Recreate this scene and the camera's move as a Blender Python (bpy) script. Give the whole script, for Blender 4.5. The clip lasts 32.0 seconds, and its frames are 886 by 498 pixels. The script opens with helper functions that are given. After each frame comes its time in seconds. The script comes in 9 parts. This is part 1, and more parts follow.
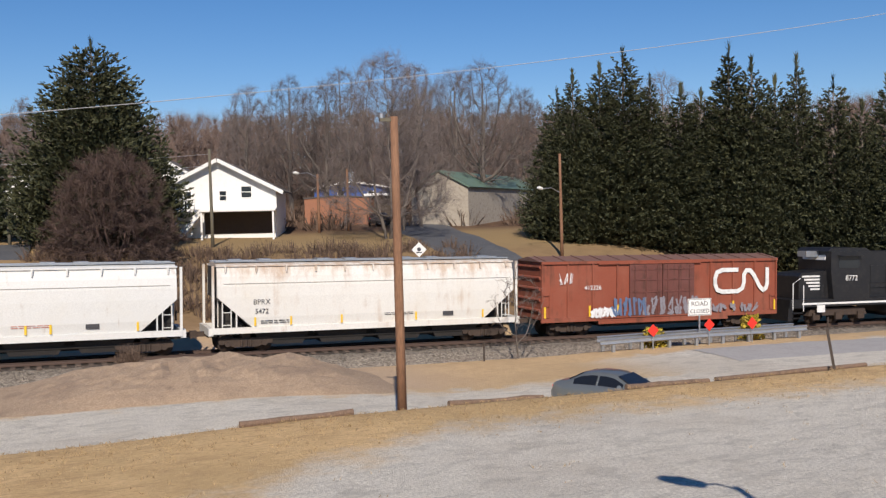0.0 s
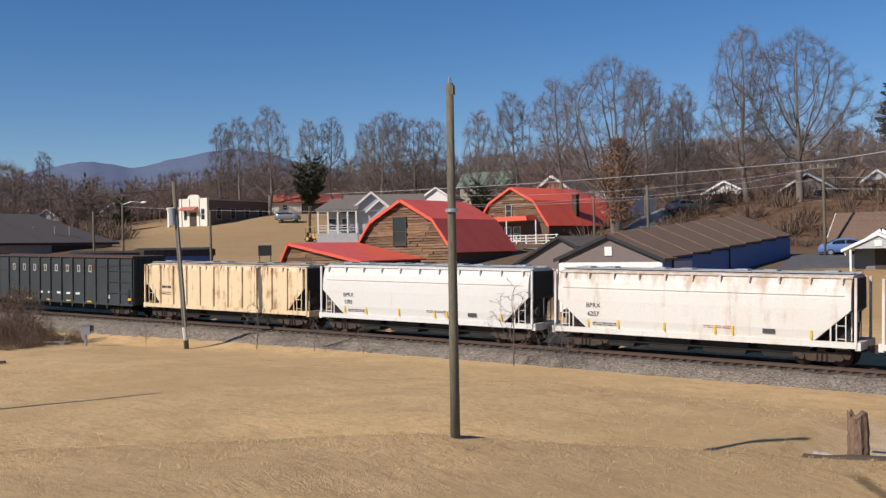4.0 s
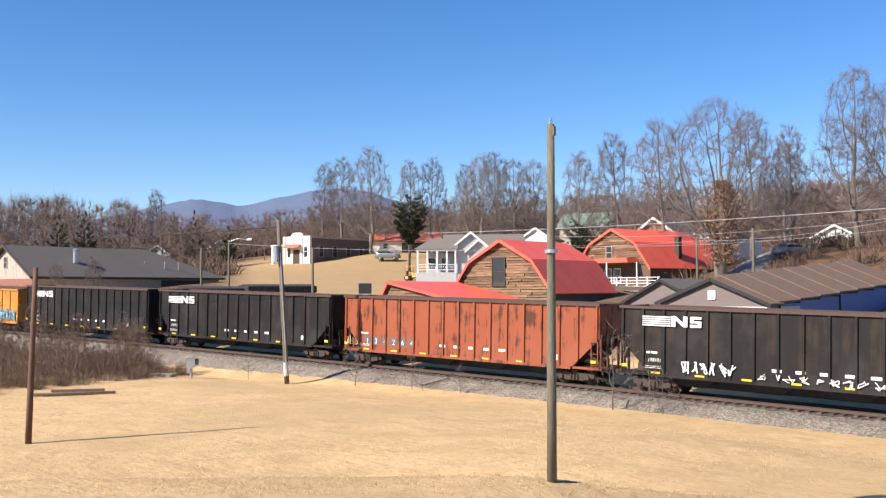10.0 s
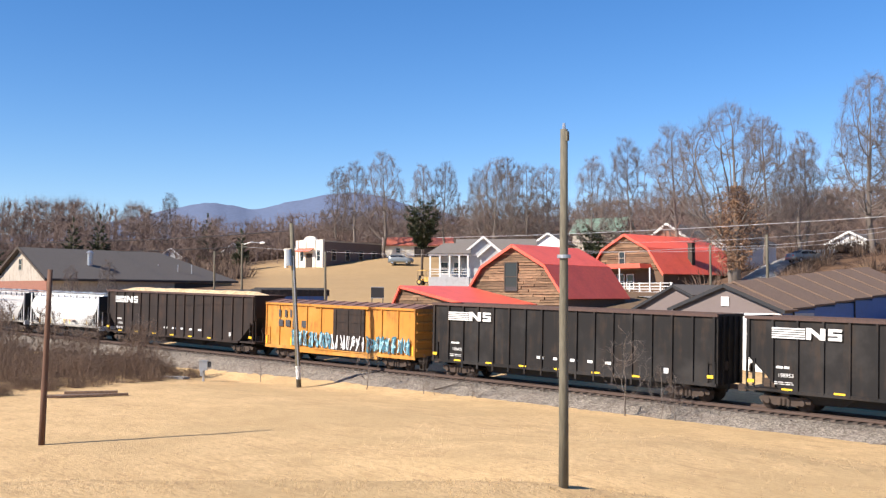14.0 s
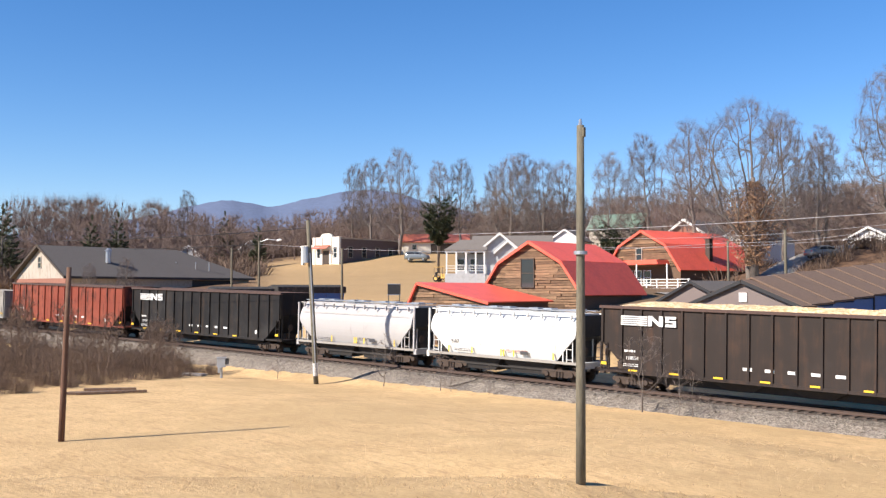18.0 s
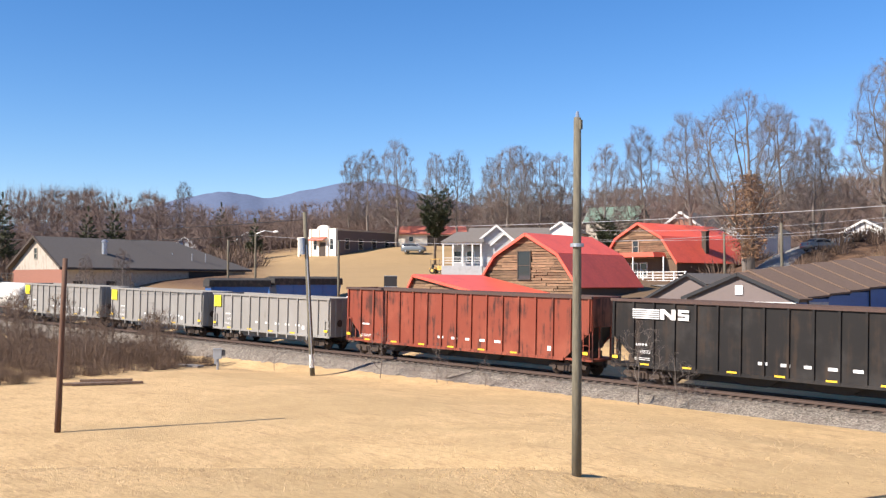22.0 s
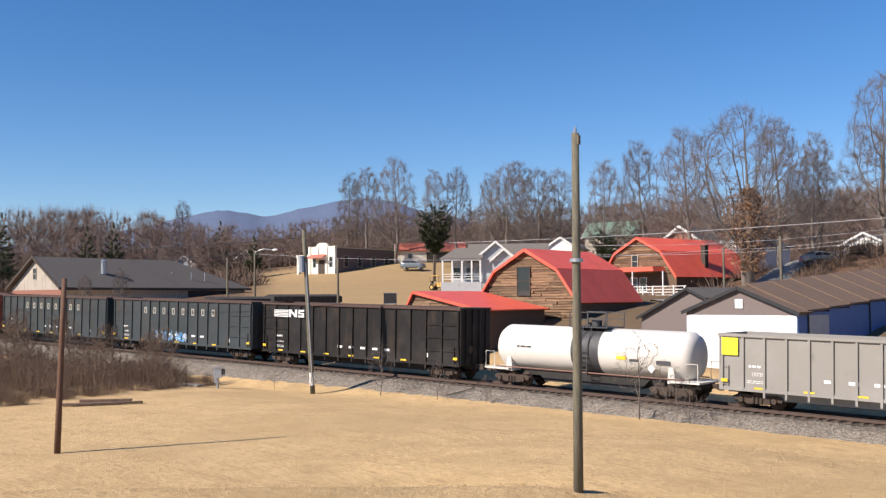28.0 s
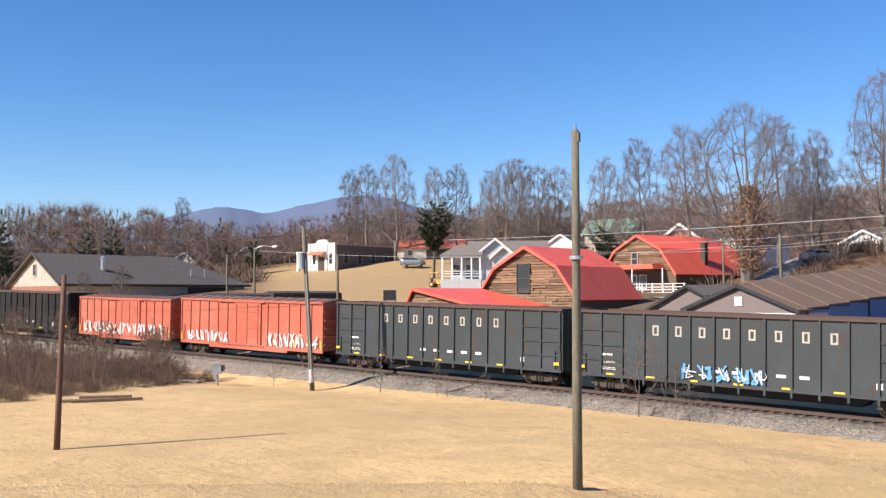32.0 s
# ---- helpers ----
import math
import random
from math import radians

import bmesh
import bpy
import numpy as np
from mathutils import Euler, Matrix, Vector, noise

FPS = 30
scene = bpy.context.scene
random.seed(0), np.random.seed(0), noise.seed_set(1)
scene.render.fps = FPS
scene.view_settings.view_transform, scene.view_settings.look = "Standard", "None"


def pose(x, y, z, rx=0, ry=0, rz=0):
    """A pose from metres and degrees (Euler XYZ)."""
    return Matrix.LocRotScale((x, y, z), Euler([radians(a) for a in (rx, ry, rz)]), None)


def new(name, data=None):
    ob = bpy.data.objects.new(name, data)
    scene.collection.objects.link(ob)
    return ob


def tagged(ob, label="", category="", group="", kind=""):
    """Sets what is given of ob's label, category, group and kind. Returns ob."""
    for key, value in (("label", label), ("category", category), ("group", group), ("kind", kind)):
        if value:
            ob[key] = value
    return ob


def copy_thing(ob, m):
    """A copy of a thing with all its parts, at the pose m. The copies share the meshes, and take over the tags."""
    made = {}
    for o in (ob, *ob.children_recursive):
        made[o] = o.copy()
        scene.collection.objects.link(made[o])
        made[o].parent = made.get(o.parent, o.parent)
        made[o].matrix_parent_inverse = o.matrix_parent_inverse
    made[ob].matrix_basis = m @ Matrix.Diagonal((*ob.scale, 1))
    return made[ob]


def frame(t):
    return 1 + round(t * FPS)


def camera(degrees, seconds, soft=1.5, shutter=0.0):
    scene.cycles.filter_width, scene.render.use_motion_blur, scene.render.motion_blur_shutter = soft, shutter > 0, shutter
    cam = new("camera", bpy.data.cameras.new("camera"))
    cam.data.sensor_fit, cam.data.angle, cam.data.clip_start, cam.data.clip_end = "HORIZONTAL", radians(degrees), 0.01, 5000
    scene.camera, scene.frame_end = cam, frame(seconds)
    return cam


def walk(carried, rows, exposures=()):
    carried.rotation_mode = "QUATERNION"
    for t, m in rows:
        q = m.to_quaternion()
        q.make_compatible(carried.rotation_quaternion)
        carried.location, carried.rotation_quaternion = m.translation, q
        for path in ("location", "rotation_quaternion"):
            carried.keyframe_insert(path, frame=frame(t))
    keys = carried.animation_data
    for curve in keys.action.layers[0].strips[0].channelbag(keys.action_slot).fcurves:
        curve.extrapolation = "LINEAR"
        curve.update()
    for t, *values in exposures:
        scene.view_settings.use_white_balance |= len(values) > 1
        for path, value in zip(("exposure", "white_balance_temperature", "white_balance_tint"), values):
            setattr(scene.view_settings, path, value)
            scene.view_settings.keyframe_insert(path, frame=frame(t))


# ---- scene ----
cam = camera(48.0, 32.0, soft=1.35)
EYE = (0.0, 0.0, 6.375)
# seconds, yaw, pitch, roll of the hand-held pan from the road to the lawn
PATH = [
    (0, -20.43, -1.99, 1.33), (0.5, -17.45, -2.17, 0.95), (1, -11.78, -2.00, 1.18), (1.5, -4.25, -2.10, 1.25),
    (2, 4.53, -1.91, 1.19), (2.5, 13.16, -1.84, 1.41), (3, 22.50, -1.24, 1.30), (3.5, 31.84, -0.65, 1.26),
    (4, 38.26, -0.04, 1.21), (4.5, 41.97, 0.75, 1.37), (6.5, 43.64, 1.28, 0.36), (7, 43.66, 1.83, -0.22),
    (7.5, 43.61, 2.12, -0.43), (8, 43.70, 2.14, -0.44), (8.5, 43.71, 2.14, -0.30), (9, 43.71, 2.10, -0.09),
    (9.5, 43.83, 2.29, 0.03), (10, 43.93, 2.34, 0.24), (10.5, 43.96, 2.26, 0.10), (11, 43.91, 2.22, 0.08),
    (11.5, 43.97, 2.34, 0.02), (12, 44.00, 2.45, -0.06), (12.5, 44.12, 2.49, -0.35), (13, 44.25, 2.51, -0.44),
    (13.5, 44.39, 2.48, -0.34), (14, 44.64, 2.60, -0.12), (14.5, 44.85, 2.71, -0.07), (16.5, 45.35, 2.79, 0.04),
    (17, 45.49, 2.77, -0.01), (17.5, 45.49, 2.65, 0.09), (18, 45.59, 2.41, 0.01), (18.5, 45.70, 2.34, -0.14),
    (19, 45.58, 2.39, 0.04), (19.5, 45.44, 2.34, 0.23), (20, 45.32, 2.14, 0.22), (20.5, 45.31, 1.99, 0.23),
    (21, 45.40, 1.96, 0.25), (21.5, 45.40, 1.96, 0.07), (22, 45.39, 1.95, -0.13), (22.5, 45.41, 2.04, -0.15),
    (23, 45.40, 2.18, -0.12), (23.5, 45.47, 2.32, -0.04), (24, 45.35, 2.42, -0.08), (24.5, 45.34, 2.56, 0.10),
    (25, 45.27, 2.60, 0.09), (25.5, 45.30, 2.67, 0.09), (27.5, 45.32, 2.83, 0.51), (28, 45.37, 2.90, 0.43),
    (28.5, 45.53, 2.96, 0.48), (29, 45.57, 2.85, 0.61), (29.5, 45.48, 2.68, 0.50), (30, 45.36, 2.63, 0.51),
    (30.5, 45.40, 2.60, 0.28), (31, 45.46, 2.66, 0.26), (31.5, 45.39, 2.72, 0.29), (32, 45.35, 2.73, 0.32),
]
EXPOSURE = [(0, 0.0), (0.5, -0.22), (1.0, -0.4), (1.5, -0.3), (2.0, -0.1), (4.0, 0.0), (4.5, 0.2), (6.5, 0.75), (9, 0.88), (14.5, 0.85), (17, 0.8), (18, 0.85), (19, 0.62), (20, 0.54), (21, 0.85), (22, 0.88), (25, 0.7), (27.5, 0.6), (29, 0.48), (30, 0.66), (31, 0.88), (32, 0.82)]
walk(cam, [(t, pose(*EYE, 90 + p, r, y)) for t, y, p, r in PATH], EXPOSURE)

# ---- sky and sun ----
SUN_ELEV, SUN_FROM = radians(37), Vector((-0.292, -0.956, 0)).normalized()
world = bpy.data.worlds.new("sky")
scene.world = world
world.use_nodes = True
sky = world.node_tree.nodes.new("ShaderNodeTexSky")
sky.sky_type, sky.sun_disc = "NISHITA", False
sky.sun_elevation, sky.sun_rotation = SUN_ELEV, math.atan2(SUN_FROM.x, SUN_FROM.y)
sky.altitude, sky.air_density, sky.dust_density, sky.ozone_density = 600, 1.0, 0.0, 3.0
back = world.node_tree.nodes["Background"]
back.inputs["Strength"].default_value = 0.083
vivid = world.node_tree.nodes.new("ShaderNodeHueSaturation")
vivid.inputs["Saturation"].default_value = 1.28
world.node_tree.links.new(sky.outputs[0], vivid.inputs["Color"])
tint = world.node_tree.nodes.new("ShaderNodeMix")
tint.data_type, tint.blend_type = "RGBA", "MULTIPLY"
tint.inputs[0].default_value, tint.inputs[7].default_value = 1.0, (0.975, 0.95, 1.075, 1)
world.node_tree.links.new(vivid.outputs[0], tint.inputs[6])
world.node_tree.links.new(tint.outputs[2], back.inputs["Color"])
sun = new("sun", bpy.data.lights.new("sun", "SUN"))
sun.data.energy, sun.data.angle, sun.data.color = 5.0, radians(0.53), (1.0, 0.895, 0.79)
sun_way = Vector((-SUN_FROM.x * math.cos(SUN_ELEV), -SUN_FROM.y * math.cos(SUN_ELEV), -math.sin(SUN_ELEV)))
sun.matrix_world = Matrix.Translation((0, -60, 60)) @ sun_way.to_track_quat("-Z", "Y").to_matrix().to_4x4()


# ---- materials ----
def ramp(nt, fac, stops):
    n = nt.nodes.new("ShaderNodeValToRGB")
    el = n.color_ramp.elements
    while len(el) < len(stops):
        el.new(0.5)
    for e, (p, c) in zip(el, stops):
        e.position, e.color = p, (*c, 1)
    nt.links.new(fac, n.inputs[0])
    return n.outputs[0]


def tex_noise(nt, vec, scale, detail=4, rough=0.6, dist=0.0):
    n = nt.nodes.new("ShaderNodeTexNoise")
    n.inputs["Scale"].default_value, n.inputs["Detail"].default_value = scale, detail
    n.inputs["Roughness"].default_value, n.inputs["Distortion"].default_value = rough, dist
    nt.links.new(vec, n.inputs["Vector"])
    return n.outputs[0]


def mixed(nt, fac, a, b, mode="MIX"):
    n = nt.nodes.new("ShaderNodeMix")
    n.data_type, n.blend_type = "RGBA", mode
    for sock, v in ((n.inputs[0], fac), (n.inputs[6], a), (n.inputs[7], b)):
        if hasattr(v, "links"):
            nt.links.new(v, sock)
        elif isinstance(v, tuple):
            sock.default_value = (*v, 1)
        else:
            sock.default_value = v
    return n.outputs[2]


def calc(nt, op, a, b=0.0, clamp=False):
    n = nt.nodes.new("ShaderNodeMath")
    n.operation, n.use_clamp = op, clamp
    for sock, v in ((n.inputs[0], a), (n.inputs[1], b)):
        if hasattr(v, "links"):
            nt.links.new(v, sock)
        else:
            sock.default_value = v
    return n.outputs[0]


def step(nt, value, lo, hi):
    n = nt.nodes.new("ShaderNodeMapRange")
    n.interpolation_type = "SMOOTHSTEP"
    nt.links.new(value, n.inputs[0])
    n.inputs[1].default_value, n.inputs[2].default_value = lo, hi
    return n.outputs[0]


def blank(name):
    m = bpy.data.materials.new(name)
    m.use_nodes = True
    nt = m.node_tree
    return m, nt, nt.nodes["Principled BSDF"]


def bumped(nt, bsdf, height, strength, distance):
    n = nt.nodes.new("ShaderNodeBump")
    n.inputs["Strength"].default_value, n.inputs["Distance"].default_value = strength, distance
    nt.links.new(height, n.inputs["Height"])
    nt.links.new(n.outputs[0], bsdf.inputs["Normal"])


def coords(nt, space="Object"):
    return nt.nodes.new("ShaderNodeTexCoord").outputs[space]


def plain(name, color, rough=0.6, metal=0.0, vary=0.18, scale=3.0, grime=(0.1, 0.08, 0.06), dirt=0.15, streak=1.0, bump=0.0,
          random_tint=0.0, coat=0.0):
    """A painted or raw surface with fine grain, large stains and an optional vertical streaking."""
    m, nt, bsdf = blank(name)
    vec = coords(nt)
    mp = nt.nodes.new("ShaderNodeMapping")
    mp.inputs["Scale"].default_value = (1, 1, 1 / streak)
    nt.links.new(vec, mp.inputs[0])
    fine = tex_noise(nt, mp.outputs[0], scale * 9, 5)
    large = tex_noise(nt, mp.outputs[0], scale, 5, 0.65)
    dark = tuple(c * (1 - vary) for c in color)
    light = tuple(min(1, c * (1 + vary)) for c in color)
    col = ramp(nt, fine, [(0.3, dark), (0.7, light)])
    if dirt:
        col = mixed(nt, calc(nt, "MULTIPLY", step(nt, large, 0.45, 0.75), dirt), col, grime)
    if random_tint:
        info = nt.nodes.new("ShaderNodeObjectInfo")
        hsv = nt.nodes.new("ShaderNodeHueSaturation")
        v = calc(nt, "MULTIPLY_ADD", info.outputs["Random"], random_tint)
        v.node.inputs[2].default_value = 1 - random_tint / 2
        nt.links.new(v, hsv.inputs["Value"])
        nt.links.new(col, hsv.inputs["Color"])
        col = hsv.outputs[0]
    nt.links.new(col, bsdf.inputs["Base Color"])
    bsdf.inputs["Roughness"].default_value, bsdf.inputs["Metallic"].default_value = rough, metal
    bsdf.inputs["Coat Weight"].default_value = coat
    if bump:
        bumped(nt, bsdf, fine, 0.6, bump)
    return m


def weathered(name, color, rust, amount, rough=0.55, rust_rough=0.85, lo=0.5, hi=0.68, top_rust=0.0, fade=(0.5, 0.5, 0.48), faded=0.2):
    """Car paint with streaks of rust running down, blotches and faded patches."""
    m, nt, bsdf = blank(name)
    vec = coords(nt)
    mp = nt.nodes.new("ShaderNodeMapping")
    mp.inputs["Scale"].default_value = (1.6, 1.6, 0.16)
    nt.links.new(vec, mp.inputs[0])
    info = nt.nodes.new("ShaderNodeObjectInfo")
    shift = nt.nodes.new("ShaderNodeVectorMath")
    shift.operation = "ADD"
    nt.links.new(mp.outputs[0], shift.inputs[0])
    nt.links.new(calc(nt, "MULTIPLY", info.outputs["Random"], 50.0), shift.inputs[1])
    streaks = tex_noise(nt, shift.outputs[0], 1.5, 8, 0.62)
    blot = tex_noise(nt, vec, 0.9, 8, 0.6)
    grain = tex_noise(nt, vec, 22, 4)
    base = ramp(nt, grain, [(0.25, tuple(c * 0.85 for c in color)), (0.75, tuple(min(1, c * 1.1) for c in color))])
    base = mixed(nt, calc(nt, "MULTIPLY", step(nt, tex_noise(nt, vec, 0.35, 5), 0.45, 0.7), faded), base, fade)
    both = calc(nt, "ADD", calc(nt, "MULTIPLY", streaks, 0.6), calc(nt, "MULTIPLY", blot, 0.4))
    if top_rust:
        sep = nt.nodes.new("ShaderNodeSeparateXYZ")
        nt.links.new(vec, sep.inputs[0])
        both = calc(nt, "ADD", both, calc(nt, "MULTIPLY", step(nt, sep.outputs[2], 3.2, 4.5), top_rust))
    spots = calc(nt, "MULTIPLY", step(nt, both, lo, hi), amount)
    rusty = ramp(nt, grain, [(0.2, tuple(c * 0.6 for c in rust)), (0.8, rust)])
    nt.links.new(mixed(nt, spots, base, rusty), bsdf.inputs["Base Color"])
    r = nt.nodes.new("ShaderNodeMapRange")
    nt.links.new(spots, r.inputs[0])
    r.inputs[3].default_value, r.inputs[4].default_value = rough, rust_rough
    nt.links.new(r.outputs[0], bsdf.inputs["Roughness"])
    bsdf.inputs["Specular IOR Level"].default_value = 0.22
    bumped(nt, bsdf, both, 0.25, 0.02)
    return m


RUTS = ((-7.5, 25.7, -5.3, 23.8), (-5.5, 26.8, -2.2, 23.6))


def ground_material():
    """Dry winter grass with worn gravel: the parking terrace, the service road and bare dirt beside the track."""
    m, nt, bsdf = blank("dry_grass_and_gravel")
    geo = nt.nodes.new("ShaderNodeNewGeometry")
    sep = nt.nodes.new("ShaderNodeSeparateXYZ")
    nt.links.new(geo.outputs["Position"], sep.inputs[0])
    pos, px, py = geo.outputs["Position"], sep.outputs[0], sep.outputs[1]
    n_big = tex_noise(nt, pos, 0.12, 5, 0.6)
    n_mid = tex_noise(nt, pos, 0.7, 6, 0.65)
    n_fine = tex_noise(nt, pos, 14, 6, 0.7)
    st = nt.nodes.new("ShaderNodeMapping")
    st.inputs["Scale"].default_value = (0.5, 3.0, 1)
    nt.links.new(pos, st.inputs[0])
    n_str = tex_noise(nt, st.outputs[0], 1.0, 7, 0.7)
    grass = ramp(nt, n_fine, [(0.25, (0.330, 0.210, 0.094)), (0.5, (0.622, 0.428, 0.218)), (0.8, (0.788, 0.582, 0.316))])
    patch = ramp(nt, n_mid, [(0.3, (0.422, 0.278, 0.132)), (0.6, (0.677, 0.474, 0.244)), (0.8, (0.732, 0.501, 0.232))])
    grass = mixed(nt, 0.5, grass, patch)
    st2 = nt.nodes.new("ShaderNodeMapping")
    st2.inputs["Scale"].default_value = (1.1, 3.2, 1)
    nt.links.new(pos, st2.inputs[0])
    n_tuft = tex_noise(nt, st2.outputs[0], 2.6, 8, 0.75)
    grass = mixed(nt, calc(nt, "MULTIPLY", step(nt, n_tuft, 0.47, 0.66), 0.5), grass, (0.300, 0.193, 0.097))
    grass = mixed(nt, calc(nt, "MULTIPLY", step(nt, n_tuft, 0.50, 0.32), 0.35), grass, (0.800, 0.579, 0.330))
    worn = calc(nt, "MULTIPLY", step(nt, n_str, 0.5, 0.72), 0.55)
    grass = mixed(nt, worn, grass, (0.330, 0.210, 0.107))
    grass = mixed(nt, calc(nt, "MULTIPLY", step(nt, n_big, 0.45, 0.6), 0.5), grass, (0.458, 0.322, 0.162))
    dirt = ramp(nt, n_fine, [(0.25, (0.366, 0.259, 0.171)), (0.75, (0.604, 0.456, 0.316))])
    gravel = ramp(nt, n_fine, [(0.25, (0.349, 0.318, 0.267)), (0.5, (0.602, 0.560, 0.480)), (0.75, (0.815, 0.768, 0.665))])
    st3 = nt.nodes.new("ShaderNodeMapping")
    st3.inputs["Scale"].default_value = (0.8, 1.5, 1)
    nt.links.new(pos, st3.inputs[0])
    n_scuff = tex_noise(nt, st3.outputs[0], 1.3, 7, 0.68, 0.6)
    gravel = mixed(nt, calc(nt, "MULTIPLY", step(nt, n_scuff, 0.46, 0.66), 0.5), gravel, (0.330, 0.308, 0.268))
    gravel = mixed(nt, calc(nt, "MULTIPLY", step(nt, n_big, 0.5, 0.62), 0.3), gravel, (0.40, 0.34, 0.27))
    wob = calc(nt, "MULTIPLY", calc(nt, "SUBTRACT", n_mid, 0.5), 5.0)
    yy, xx = calc(nt, "ADD", py, wob), calc(nt, "ADD", px, wob)
    # the terrace of the parking lot
    edge = calc(nt, "MULTIPLY_ADD", step(nt, px, 0.0, 11.0), 5.0)
    edge.node.inputs[2].default_value = 20.3
    lot = calc(nt, "MULTIPLY", calc(nt, "SUBTRACT", 1.0, step(nt, calc(nt, "SUBTRACT", yy, edge), -1.2, 1.6)), step(nt, xx, -2.0, 2.5))
    # the gravel road behind the logs
    road = calc(nt, "MULTIPLY", step(nt, yy, 30.0, 31.2), calc(nt, "SUBTRACT", 1.0, step(nt, yy, 36.5, 38.5)))
    road = calc(nt, "MULTIPLY", road, step(nt, xx, -11.0, -5.0))
    flat = calc(nt, "MULTIPLY", calc(nt, "MULTIPLY", step(nt, px, 21, 27), step(nt, yy, 30, 32)), calc(nt, "SUBTRACT", 1.0, step(nt, yy, 41.5, 43)))
    road = calc(nt, "MAXIMUM", road, flat)
    soil = calc(nt, "MULTIPLY", step(nt, yy, 37, 39), calc(nt, "SUBTRACT", 1.0, step(nt, yy, 54, 60)))
    soil = calc(nt, "MULTIPLY", soil, step(nt, xx, -5, 1))
    soil = calc(nt, "MULTIPLY", soil, calc(nt, "SUBTRACT", 1.0, calc(nt, "MULTIPLY", step(nt, px, 12, 18), 0.65)))
    leaf = calc(nt, "MULTIPLY", step(nt, yy, 86, 96), step(nt, xx, -74, -64))
    leaf = calc(nt, "MAXIMUM", leaf, step(nt, yy, 138, 150))
    leaf = calc(nt, "MAXIMUM", leaf, calc(nt, "MULTIPLY", step(nt, yy, 60, 80), step(nt, calc(nt, "MULTIPLY", xx, -1.0), 160, 190)))
    leaf = calc(nt, "MAXIMUM", leaf, calc(nt, "MULTIPLY", step(nt, yy, 56, 66), step(nt, calc(nt, "MULTIPLY", calc(nt, "ADD", xx, calc(nt, "MULTIPLY", yy, 1.43)), -1.0), -4, 12)))
    leaf = calc(nt, "MULTIPLY", leaf, step(nt, n_big, 0.2, 0.4))
    far = ramp(nt, n_mid, [(0.3, (0.075, 0.046, 0.031)), (0.7, (0.185, 0.112, 0.070))])
    weedy = calc(nt, "MULTIPLY", calc(nt, "MULTIPLY", step(nt, yy, 56, 60), calc(nt, "SUBTRACT", 1.0, step(nt, yy, 74, 78))), step(nt, xx, -6, 0))
    grass = mixed(nt, calc(nt, "MULTIPLY", weedy, 0.85), grass, far)
    olive = calc(nt, "MULTIPLY", calc(nt, "MULTIPLY", step(nt, yy, 73, 77), calc(nt, "SUBTRACT", 1.0, step(nt, yy, 100, 112))), step(nt, xx, -6, 2))
    grass = mixed(nt, calc(nt, "MULTIPLY", olive, 0.75), grass, (0.22, 0.175, 0.085))
    # duller, browner turf on the hill behind the track
    dull = calc(nt, "MULTIPLY", step(nt, yy, 55, 64), calc(nt, "ADD", 0.35, calc(nt, "MULTIPLY", n_mid, 0.7)))
    grass = mixed(nt, dull, grass, (0.30, 0.205, 0.105))
    # dark dirt between the log houses and the workshop, with the shadow there painted in
    yard_dark = calc(nt, "MULTIPLY", calc(nt, "MULTIPLY", step(nt, xx, -66, -60), calc(nt, "SUBTRACT", 1.0, step(nt, xx, -26, -20))), calc(nt, "MULTIPLY", step(nt, yy, 57, 61), calc(nt, "SUBTRACT", 1.0, step(nt, yy, 100, 110))))
    grass = mixed(nt, calc(nt, "MULTIPLY", yard_dark, 0.85), grass, (0.115, 0.082, 0.056))
    # bare ruts worn by wheels in the lawn
    for ax, ay, bx, by in RUTS:
        dx, dy = bx - ax, by - ay
        ln = math.hypot(dx, dy)
        ux, uy = dx / ln, dy / ln
        s = calc(nt, "ADD", calc(nt, "MULTIPLY", calc(nt, "SUBTRACT", px, ax), ux), calc(nt, "MULTIPLY", calc(nt, "SUBTRACT", py, ay), uy))
        d = calc(nt, "ABSOLUTE", calc(nt, "ADD", calc(nt, "SUBTRACT", calc(nt, "MULTIPLY", calc(nt, "SUBTRACT", py, ay), ux), calc(nt, "MULTIPLY", calc(nt, "SUBTRACT", px, ax), uy)), calc(nt, "MULTIPLY", calc(nt, "SUBTRACT", n_mid, 0.5), 0.9)))
        rut = calc(nt, "MULTIPLY", calc(nt, "SUBTRACT", 1.0, step(nt, d, 0.08, 0.42)), calc(nt, "MULTIPLY", step(nt, s, -0.2, 0.5), calc(nt, "SUBTRACT", 1.0, step(nt, s, ln * 0.6, ln * 1.1))))
        grass = mixed(nt, calc(nt, "MULTIPLY", rut, 0.75), grass, (0.10, 0.065, 0.042))
    col = mixed(nt, leaf, grass, far)
    col = mixed(nt, soil, col, dirt)
    col = mixed(nt, lot, col, gravel)
    col = mixed(nt, road, col, gravel)
    nt.links.new(col, bsdf.inputs["Base Color"])
    bsdf.inputs["Roughness"].default_value = 0.95
    bsdf.inputs["Specular IOR Level"].default_value = 0.15
    bumped(nt, bsdf, calc(nt, "ADD", n_fine, calc(nt, "MULTIPLY", n_tuft, 1.3)), 0.7, 0.06)
    return m


def striped(name, wood, dark, gap=0.18):
    m = plain(name, wood, 0.8, vary=0.45, scale=1.2, grime=dark, dirt=0.8, streak=0.1, random_tint=0.9)
    return m


